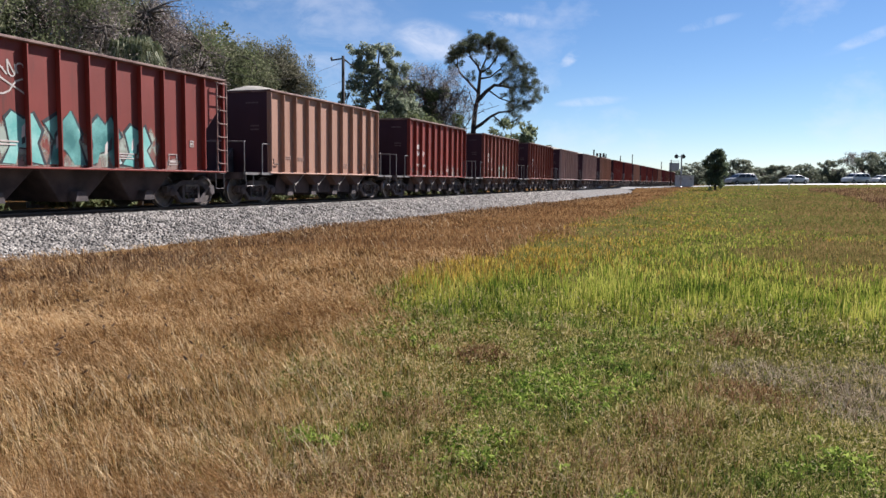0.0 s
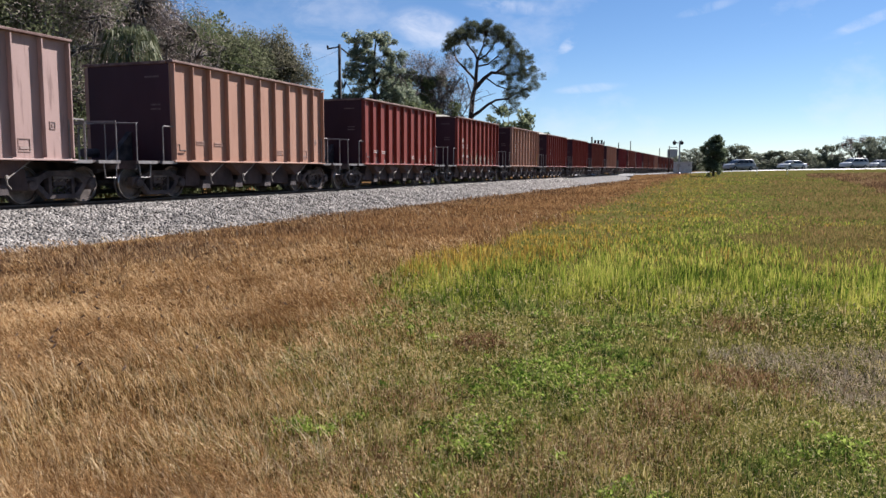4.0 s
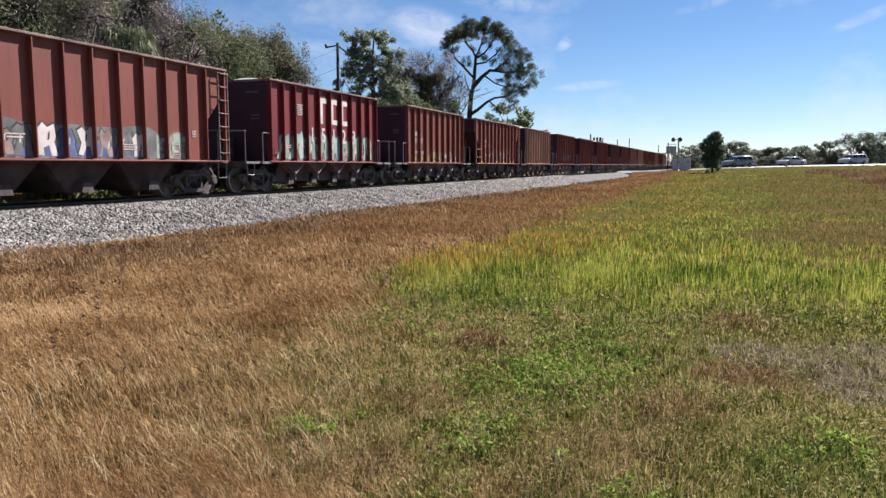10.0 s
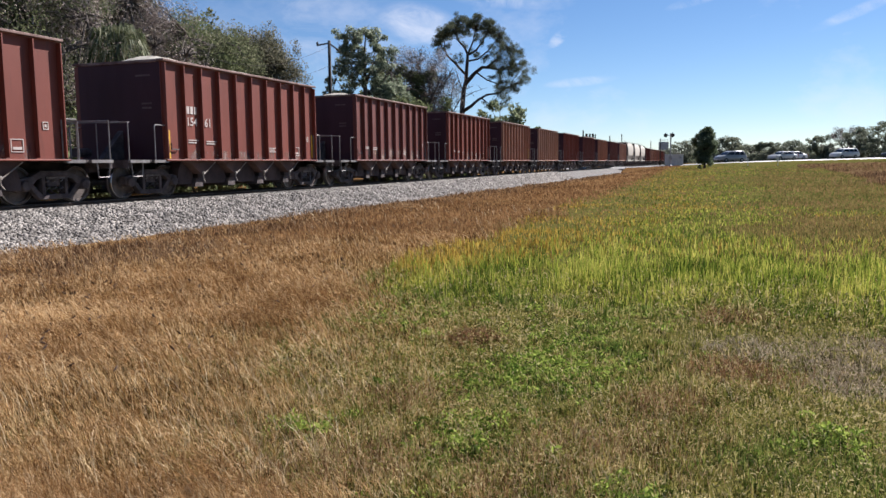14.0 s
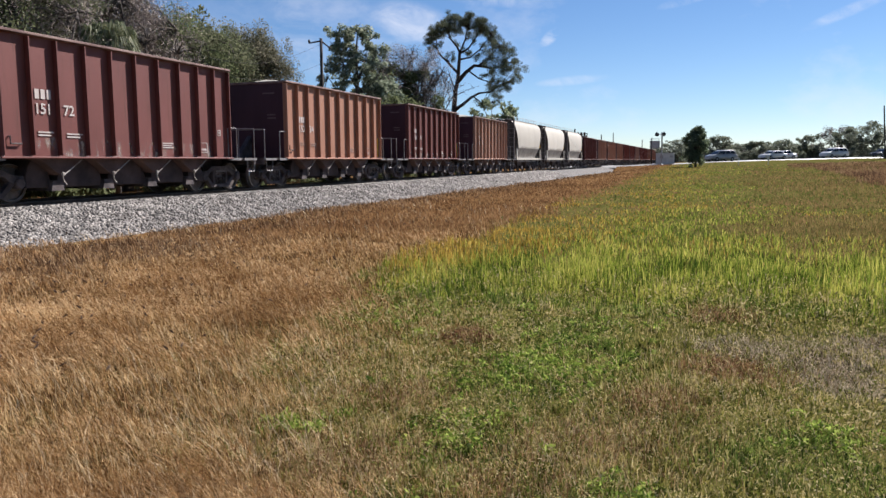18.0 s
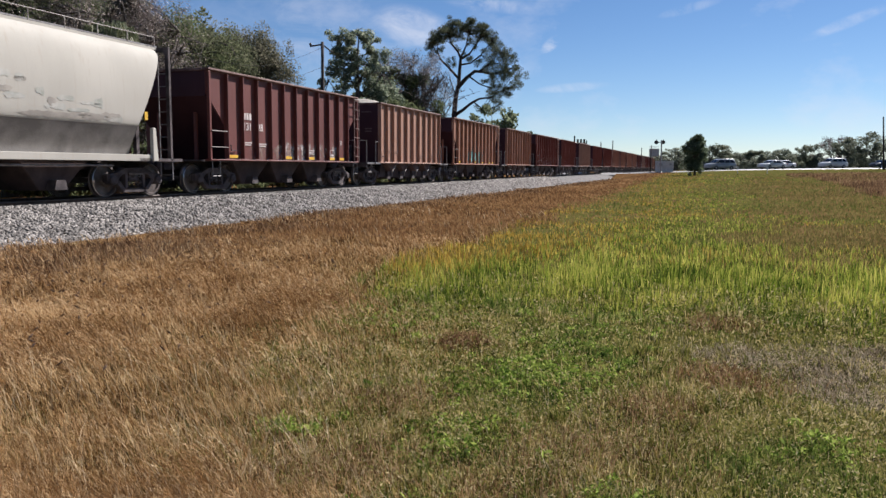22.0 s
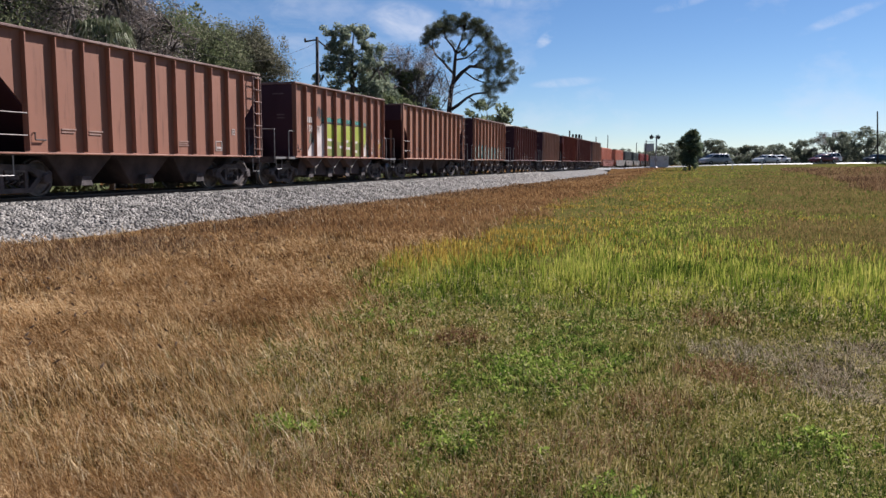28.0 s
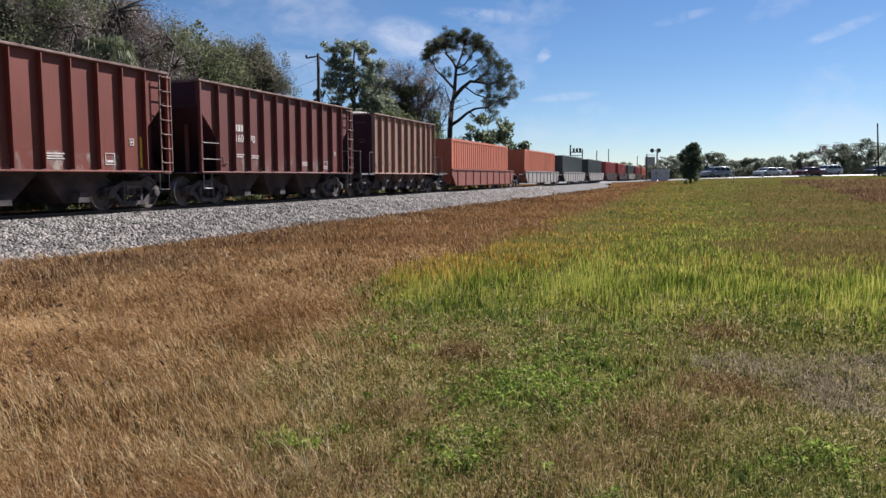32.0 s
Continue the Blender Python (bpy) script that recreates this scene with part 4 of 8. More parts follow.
# kind, paint, load, markings
TRAIN = [
    ("B", "red", 1, "teal"), ("A", "tan", 1, ""), ("A", "red", 3, "num15449 scratch"), ("A", "brick", 3, "num18067 faint"), ("A", "oxide", 3, "num15271"),
    ("A", "grey", 1, "small"), ("A", "grey", 0, "num15264"), ("A", "tan", 2, "small"), ("A", "red", 3, "small"), ("A", "red", 0, "num15872 beige"),
    ("A", "tan", 3, "num15882 yellow"), ("A", "red", 1, "num15499 scratch"), ("A", "red", 2, "num15494"), ("A", "oxide", 3, "num15937 scratch gold"), ("A", "tan", 3, "small"),
    ("A", "crimson", 0, "big15121"), ("B", "brick", 0, "blue"), ("A", "crimson", 0, "big15128 green"), ("A", "oxide", 3, "num15125 white amber"), ("B", "brick", 0, "num13107 scribble gold"),
    ("A", "tan", 1, "num15947 yellow"), ("A", "oxide", 1, "num15112 mint"), ("A", "oxide", 2, "num15390"), ("A", "oxide", 1, "num15461 yellow"), ("A", "plum", 2, "small"),
    ("A", "oxide", 3, "small"), ("A", "rose", 3, "small yellow"), ("A", "tan", 3, "num15534 yellow"), ("A", "oxide", 3, "num18088"), ("A", "plum", 2, "num15172"),
    ("A", "orange", 2, "num15234 yellow"), ("A", "plum", 3, "num15459 yellow"), ("A", "tan", 2, "num15275"),
    ("C", "", 0, ""), ("C", "", 0, ""), ("C", "", 0, ""),
    ("B", "plum", 0, "num13128 gold white"), ("A", "tan", 1, "small"), ("B", "orange", 0, "tealtag gold"), ("A", "orange", 3, "bikes"), ("B", "brick", 0, "num13140 pale"),
    ("A", "brick", 1, "num15706"), ("A", "pink", 2, "small"), ("A", "oxide", 3, "small"), ("B", "oxide", 0, "num16041"), ("B", "rose", 0, "small"),
    ("A", "rose", 3, "num15875 lime"), ("B", "orange", 0, "small"), ("A", "orange", 3, "tealrow"), ("A", "plum", 1, "num16101 white"), ("A", "pink", 2, "small"),
    ("B", "oxide", 0, "num16066 yellow"), ("B", "plum", 0, "num16070"), ("A", "pink", 2, "small")]
SPEED = 19.411
MOVERS = []      # thing, place along the track at the start


def offset(k):
    return 14.65 + 12.1503 * k + float(np.interp(k, [0, 8, 13, 20, 24, 27, 32, 33, 34, 35, 36, 42, 45, 53],
                                                   [0, 0.1, 0.12, -0.05, -0.15, -0.35, -0.6, -0.3, 0.05, 0.35, 0.65, 0.65, 0.22, 0.05]))


COLOUR_WORDS = {"red": "faded red", "crimson": "deep crimson", "oxide": "oxide red", "plum": "dark plum red", "brick": "brick red", "rose": "rosy brown", "tan": "sun-bleached tan",
                "orange": "faded orange-brown", "pink": "bleached pinkish brown", "grey": "greyish pink"}
used = set()
for k, (kind, colour, load, mark) in enumerate(TRAIN):
    proto = {"A": OPEN, "B": SLOPE, "C": COVERED}[kind]
    if kind in used:
        w = copy_thing(proto, pose(offset(k), TRACK_Y, RAIL_Z))
    else:
        w = proto
        w.matrix_basis = pose(offset(k), TRACK_Y, RAIL_Z)
        used.add(kind)
    MOVERS.append((w, offset(k)))
for k, (kind, colour, load, mark) in enumerate(TRAIN):
    w = MOVERS[k][0]
    if kind == "C":
        tagged(w, "weathered cream covered hopper wagon with rounded sides and roof railing", group="covered hoppers in the train")
        if k == 35:
            g = random.Random(35)
            for j in range(26):
                x0, z0 = -3.6 + 6.6 * j / 26 + g.uniform(-0.2, 0.2), g.uniform(2.55, 3.2) - 0.03 * j
                side_patch(w, j, x0, x0 + g.uniform(0.25, 0.8), z0, z0 + g.uniform(0.1, 0.32), M_FADED if j % 3 else M_STAIN, "faded grey-green graffiti")
        continue
    repaint(w, PAINTED, PAINTS[colour])
    tagged(w, COLOUR_WORDS[colour] + (" ribbed hopper wagon" + (" heaped with pale stone" if load < 3 else " with end platforms") if kind == "A" else " ribbed hopper wagon with sloped ends and ladders"), group="open hoppers in the train")
    part("load", (LOADS if kind == "A" else LOADS_LONG)[load], None, w, "pale crushed limestone heap")

# well wagons close behind
for i, (s, j) in enumerate([(53.4, 0), (74.4, 1), (94.2, 2), (114.8, 2), (135.2, 3), (155.4, 3), (175.6, 2), (195.8, 3), (216.0, 0)]):
    start = s + 32 * SPEED
    first = {0: 0, 1: 1, 2: 2, 4: 3}.get(i)
    if first is not None:
        w = WELLS[first]
        w.matrix_basis = pose(start, TRACK_Y, RAIL_Z)
    else:
        w = copy_thing(WELLS[j], pose(start, TRACK_Y, RAIL_Z))
    tagged(w, {0: "rust-red well wagon carrying an orange container", 1: "grey well wagon carrying an orange container",
               2: "grey well wagon carrying a dark green container", 3: "dark well wagon carrying a red container"}[j], group="well wagons in the train")
    MOVERS.append((w, start))


def motions():
    """The train rolls past towards -x at an even speed; its wheels turn with it."""
    times = list(range(0, 33))
    for w, s0 in MOVERS:
        rows = []
        for t in times:
            x, y, a = track_at(s0 - SPEED * t)
            rows.append((t, pose(x, y, RAIL_Z, 0, 0, a)))
        walk(w, rows)
    arrive = [(0, -9.5), (8.5, -9.5), (9.5, -8.5), (10, -8.0), (10.5, -7.3), (11, -6.7), (11.5, -6.15), (12, -5.7), (12.5, -5.35), (13, -5.1), (13.5, -4.98), (14, -4.92), (15, -4.9), (32, -4.9)]
    turn = [(i / FPS, -math.degrees(SPEED * i / FPS / WHEEL_R)) for i in range(0, 32 * FPS + 1)]
    first = {}
    for w, s0 in MOVERS:
        for ws in [o for o in w.children_recursive if o.name.startswith("wheelset")]:
            side = round(ws.location.x, 2)
            if side not in first:
                walk(ws, [(t, pose(side, 0, WHEEL_R, 0, a, 0)) for t, a in turn])
                first[side] = ws.animation_data
            else:
                ws.rotation_mode = "QUATERNION"
                keys = ws.animation_data_create()
                keys.action, keys.action_slot = first[side].action, first[side].action_slot
    walk(CAR_IN, [(t, on_road(a, 1.8)) for t, a in arrive])
    late = [(0, -24.0), (20, -24.0), (24, -17.5), (25.5, -12.6), (26.5, -10.0), (27.5, -8.25), (28, -7.75), (28.5, -7.4), (29, -7.15), (29.5, -7.0), (30, -6.9), (31, -6.88), (32, -6.88)]
    walk(CAR_LATE, [(t, on_road(a, -2.9)) for t, a in late])


# ---------------------------------------------------------------- lettering and spray paint on the wagons
GRAF = {
    "teal": surface("spray_teal", (0.03, 0.16, 0.15), (0.16, 0.42, 0.38), rough=0.5, scale=1.6, bump=0.05, c3=(0.62, 0.68, 0.66), spot=0.60),
    "aqua": surface("spray_aqua", (0.12, 0.4, 0.36), (0.3, 0.58, 0.52), rough=0.5, scale=1.6, bump=0.05),
    "beige": surface("spray_beige", (0.36, 0.30, 0.12), (0.42, 0.36, 0.2), rough=0.6, scale=1.4, bump=0.05, c3=(0.5, 0.4, 0.25), spot=0.6),
    "slate": surface("spray_slate", (0.1, 0.1, 0.095), (0.2, 0.2, 0.19), rough=0.5, scale=2.2, bump=0.05),
    "blue": surface("spray_blue", (0.06, 0.085, 0.19), (0.12, 0.16, 0.3), rough=0.5, scale=1.8, bump=0.05, c3=(0.3, 0.33, 0.34), spot=0.58),
    "green": surface("spray_green", (0.2, 0.27, 0.21), (0.36, 0.4, 0.33), rough=0.5, scale=1.7, bump=0.05, c3=(0.6, 0.62, 0.5), spot=0.6),
    "mint": surface("spray_mint", (0.24, 0.36, 0.30), (0.42, 0.52, 0.44), rough=0.6, scale=1.2, bump=0.05, c3=(0.6, 0.62, 0.55), spot=0.62),
    "lime": surface("spray_lime", (0.30, 0.36, 0.03), (0.40, 0.44, 0.07), rough=0.5, scale=0.8, bump=0.05),
    "deep": surface("spray_deep_teal", (0.05, 0.15, 0.15), (0.1, 0.24, 0.23), rough=0.5, scale=1.5, bump=0.05),
    "olive": surface("spray_olive", (0.19, 0.22, 0.05), (0.27, 0.30, 0.08), rough=0.5, scale=0.9, bump=0.05),
    "ghost": surface("stencil_ghost", (0.25, 0.14, 0.105), (0.37, 0.24, 0.19), rough=0.7, scale=4, bump=0.05),
    "white": surface("spray_white", (0.55, 0.48, 0.44), (0.72, 0.66, 0.62), rough=0.6, scale=2.5, bump=0.05),
    "faded": surface("spray_faded", (0.2, 0.12, 0.1), (0.36, 0.27, 0.24), rough=0.6, scale=2.5, bump=0.05),
    "ink": surface("spray_black", (0.015, 0.018, 0.02), (0.03, 0.035, 0.04), rough=0.5, scale=2, bump=0.05),
    "pale": surface("stencil_faded", (0.42, 0.36, 0.33), (0.56, 0.5, 0.46), rough=0.7, scale=5, bump=0.05),
}
Y_MARK = -(Y_PANEL + 0.004)


LAYER = cycle([0.00022 * i for i in range(17)])


def slab(s, pts):
    """A thin flat figure on the near side of a wagon; pts are (x, z); fields that overlap lie in layers."""
    y = Y_MARK - next(LAYER)
    return s.prism(pts, y, Y_MARK + 0.003)


def spray(w, x0, x1, z0, z1, mat, seed, ragged=0.3):
    """A sprayed field with a ragged upper edge."""
    n = 26
    top = [(x0 + (x1 - x0) * i / n, z0 + (z1 - z0) * (1 - ragged * (0.5 + 0.9 * noise.noise(Vector((i * 0.23 + seed, seed * 1.7, 0.3)))) * (1.6 if i in (0, n) else 1))) for i in range(n + 1)]
    part("graffiti", slab(Shape(), [(x0, z0), (x1, z0)] + top[::-1]), mat, w, "sprayed graffiti field")


def strokes(w, x0, x1, z0, z1, mat, seed, count, width=0.05, layer=0.004):
    """Sweeping spray-can lines."""
    g = random.Random(seed)
    for i in range(count):
        s = Shape()
        cx, cz = x0 + (x1 - x0) * (i + 0.5) / count, (z0 + z1) / 2 + g.uniform(-0.1, 0.1) * (z1 - z0)
        rx, rz = (x1 - x0) / count * g.uniform(0.35, 0.75), (z1 - z0) / 2 * g.uniform(0.6, 1.0)
        a0, sweep, wob = g.uniform(0, 6.28), g.uniform(2.2, 5.6), g.uniform(0.5, 2.2)
        pts = []
        for k in range(15):
            a = a0 + sweep * k / 14
            pts.append((cx + rx * math.cos(a) + 0.15 * rx * math.sin(wob * a * 2), cz + rz * math.sin(a * wob)))
        vs = []
        for k in range(15):
            (xa, za), (xb, zb) = pts[max(0, k - 1)], pts[min(14, k + 1)]
            d = math.hypot(xb - xa, zb - za) or 1
            u, q = -(zb - za) / d * width / 2, (xb - xa) / d * width / 2
            y = Y_MARK - layer - 0.00012 * k - 0.00005 * i
            vs += [(pts[k][0] - u, y, pts[k][1] - q), (pts[k][0] + u, y, pts[k][1] + q)]
        s.put(vs, [(2 * k, 2 * k + 2, 2 * k + 3, 2 * k + 1) for k in range(14)])
        part("spray_line", s, mat, w)


def smear_material(name, c, dense=0.5, streak=(2.2, 2.2, 0.9)):
    """Worn paint or overspray: a colour that breaks up in noise and fades out towards the edges of its field."""
    m = bpy.data.materials.new(name)
    m.use_nodes = True
    n, l = m.node_tree.nodes, m.node_tree.links
    b = n["Principled BSDF"]
    b.inputs["Roughness"].default_value = 0.7
    co, info, add, mp = n.new("ShaderNodeTexCoord"), n.new("ShaderNodeObjectInfo"), n.new("ShaderNodeVectorMath"), n.new("ShaderNodeMapping")
    mul = n.new("ShaderNodeMath")
    mul.operation, mul.inputs[1].default_value = "MULTIPLY", 91.0
    l.new(info.outputs["Random"], mul.inputs[0])
    l.new(co.outputs["Object"], add.inputs[0])
    l.new(mul.outputs[0], add.inputs[1])
    l.new(add.outputs[0], mp.inputs[0])
    mp.inputs["Scale"].default_value = streak
    no, tone = n.new("ShaderNodeTexNoise"), n.new("ShaderNodeTexNoise")
    no.inputs["Scale"].default_value, no.inputs["Detail"].default_value, no.inputs["Roughness"].default_value = 1.5, 8.0, 0.62
    tone.inputs["Scale"].default_value, tone.inputs["Detail"].default_value = 3.0, 4.0
    l.new(mp.outputs[0], no.inputs["Vector"])
    l.new(add.outputs[0], tone.inputs["Vector"])
    mix = n.new("ShaderNodeMixRGB")
    mix.inputs[1].default_value, mix.inputs[2].default_value = (*(0.6 * x for x in c), 1), (*c, 1)
    l.new(tone.outputs["Fac"], mix.inputs[0])
    l.new(mix.outputs[0], b.inputs["Base Color"])
    sep = n.new("ShaderNodeSeparateXYZ")
    l.new(co.outputs["Generated"], sep.inputs[0])
    fade = None
    for axis, lo, hi in (("X", 0.0, 0.12), ("X", 1.0, 0.88), ("Z", 1.0, 0.45)):
        mr = n.new("ShaderNodeMapRange")
        mr.interpolation_type = "SMOOTHSTEP"
        mr.inputs["From Min"].default_value, mr.inputs["From Max"].default_value = lo, hi
        l.new(sep.outputs[axis], mr.inputs["Value"])
        if fade is None:
            fade = mr.outputs[0]
        else:
            pr = n.new("ShaderNodeMath")
            pr.operation = "MULTIPLY"
            l.new(fade, pr.inputs[0])
            l.new(mr.outputs[0], pr.inputs[1])
            fade = pr.outputs[0]
    both = n.new("ShaderNodeMath")
    both.operation, both.inputs[1].default_value = "MULTIPLY_ADD", 0.42
    l.new(fade, both.inputs[0])
    l.new(no.outputs["Fac"], both.inputs[2])
    cut = n.new("ShaderNodeMapRange")
    cut.inputs["From Min"].default_value, cut.inputs["From Max"].default_value, cut.inputs["To Max"].default_value = 1.1 - dense * 0.3, 1.26 - dense * 0.3, 0.8
    l.new(both.outputs[0], cut.inputs["Value"])
    tr, mx = n.new("ShaderNodeBsdfTransparent"), n.new("ShaderNodeMixShader")
    l.new(cut.outputs[0], mx.inputs[0])
    l.new(tr.outputs[0], mx.inputs[1])
    l.new(b.outputs[0], mx.inputs[2])
    l.new(mx.outputs[0], n["Material Output"].inputs[0])
    return m


SMEAR = {
    "pale": smear_material("worn_pale", (0.44, 0.36, 0.31), 0.62),
    "white": smear_material("worn_white", (0.62, 0.56, 0.51), 0.7, (2.6, 2.6, 1.6)),
    "beige": smear_material("worn_beige", (0.48, 0.38, 0.26), 0.75),
    "faded": smear_material("worn_primer", (0.3, 0.2, 0.165), 0.75),
    "ink": smear_material("black_overspray", (0.03, 0.03, 0.032), 0.62, (3.0, 3.0, 2.6)),
    "teal": smear_material("teal_overspray", (0.05, 0.28, 0.23), 0.85, (2.0, 2.0, 1.6)),
    "mint": smear_material("mint_overspray", (0.42, 0.5, 0.42), 1.0, (1.4, 1.4, 0.9)),
    "gold": smear_material("yellow_overspray", (0.62, 0.42, 0.05), 0.75, (3.0, 3.0, 3.0)),
}


def smear(w, x0, x1, z0, z1, name, words="worn patch of paint"):
    """A thin field of worn paint on the near side."""
    y = Y_MARK - 0.0006 - 0.4 * next(LAYER)
    part("paint_smear", Shape().put([(x0, y, z0), (x1, y, z0), (x1, y, z1), (x0, y, z1)], [(0, 1, 2, 3)]), SMEAR[name], w, words)


def burner(w, x0, x1, z0, z1, fills, seed, count):
    """A sprayed row of slanting, interlocking letter-like bodies with dark outlines, cuts and pale shines; no words."""
    g = random.Random(seed)
    step = (x1 - x0) / count
    for i in range(count):
        cx, top, low = x0 + step * (i + 0.5), z1 - g.uniform(0, 0.22) * (z1 - z0), z0 + g.uniform(0, 0.03)
        lean, wide = g.uniform(-0.22, 0.28), step * g.uniform(0.42, 0.56)
        body = [(-1.0, 0.0), (-0.35, 0.0), (-0.2, 0.28), (0.15, 0.28), (0.3, 0.0), (1.0, 0.0), (0.72, 0.45), (0.95, 0.62), (0.55, 1.0), (0.1, 0.86), (-0.3, 1.0), (-0.8, 0.8), (-0.62, 0.4)]
        body = [(u + g.uniform(-0.16, 0.16), q + g.uniform(-0.06, 0.06)) for u, q in body]

        def place(pts, grow=1.0):
            return [(cx + wide * u * grow + lean * q * (top - low) * 0.6, low + (top - low) * min(1.06, max(0.0, 0.5 + (q - 0.5) * grow))) for u, q in pts]
        sh = Shape()
        part("graffiti", sh.prism(place(body, 1.16), Y_MARK - 0.0030 - 0.0001 * (i % 3), Y_MARK + 0.003), GRAF["ink"], w, "dark sprayed outline")
        part("graffiti", Shape().prism(place(body), Y_MARK - 0.0048 - 0.0001 * (i % 3), Y_MARK + 0.003), GRAF[fills[i % len(fills)]], w, "sprayed graffiti body")
        for k in range(2):
            u, q = g.uniform(-0.5, 0.5), g.uniform(0.35, 0.7)
            cutp = [(u - 0.1, q - 0.14), (u + 0.08, q - 0.1), (u + 0.16, q + 0.16), (u - 0.02, q + 0.08)]
            part("graffiti_cut", Shape().prism(place(cutp), Y_MARK - 0.0062 - 0.0002 * k, Y_MARK), GRAF["ink" if k == 0 else "white"], w)


TEXTS = {}


def lettering(w, text, x, z, size, mat):
    """Stencilled characters, x and z at their lower left."""
    if text not in TEXTS:
        cu = bpy.data.curves.new("stencil", "FONT")
        cu.body, cu.extrude, cu.offset = text, 0.002, 0.018
        tmp = new("stencil", cu)
        bpy.context.view_layer.update()
        me = bpy.data.meshes.new_from_object(tmp.evaluated_get(bpy.context.evaluated_depsgraph_get()))
        me.materials.clear()
        me.materials.append(GRAF["pale"])
        me.name = "stencil"
        bpy.data.objects.remove(tmp)
        bpy.data.curves.remove(cu)
        TEXTS[text] = me
    ob = part("stencil", TEXTS[text], None, w, "white stencilled number", (x, Y_MARK - 0.0156, z))
    ob.rotation_euler, ob.scale = (math.pi / 2, 0, 0), (size, size, size)
    ob.material_slots[0].link = "OBJECT"
    ob.material_slots[0].material = mat


def plate(w, name, x0, x1, z0, z1, mat, label=""):
    part(name, Shape().box(x0, x1, Y_MARK - 0.0105 - next(LAYER), Y_MARK + 0.003, z0, z1), mat, w, label)


BARS = {}


def bars(w, x, z, rows, width, mat, hgt=0.035):
    """Small print that cannot be read: plain bars."""
    for i in range(rows):
        key = (round(width * (1 - 0.15 * (i % 2)), 3), hgt)
        if key not in BARS:
            BARS[key] = Shape().box(0, key[0], Y_MARK - 0.0150, Y_MARK + 0.003, 0, hgt).mesh("small_print", mat)
        ob = part("small_print", BARS[key], None, w, "small faded print", (x, 0, z - i * hgt * 2))
        ob.material_slots[0].link = "OBJECT"
        ob.material_slots[0].material = mat



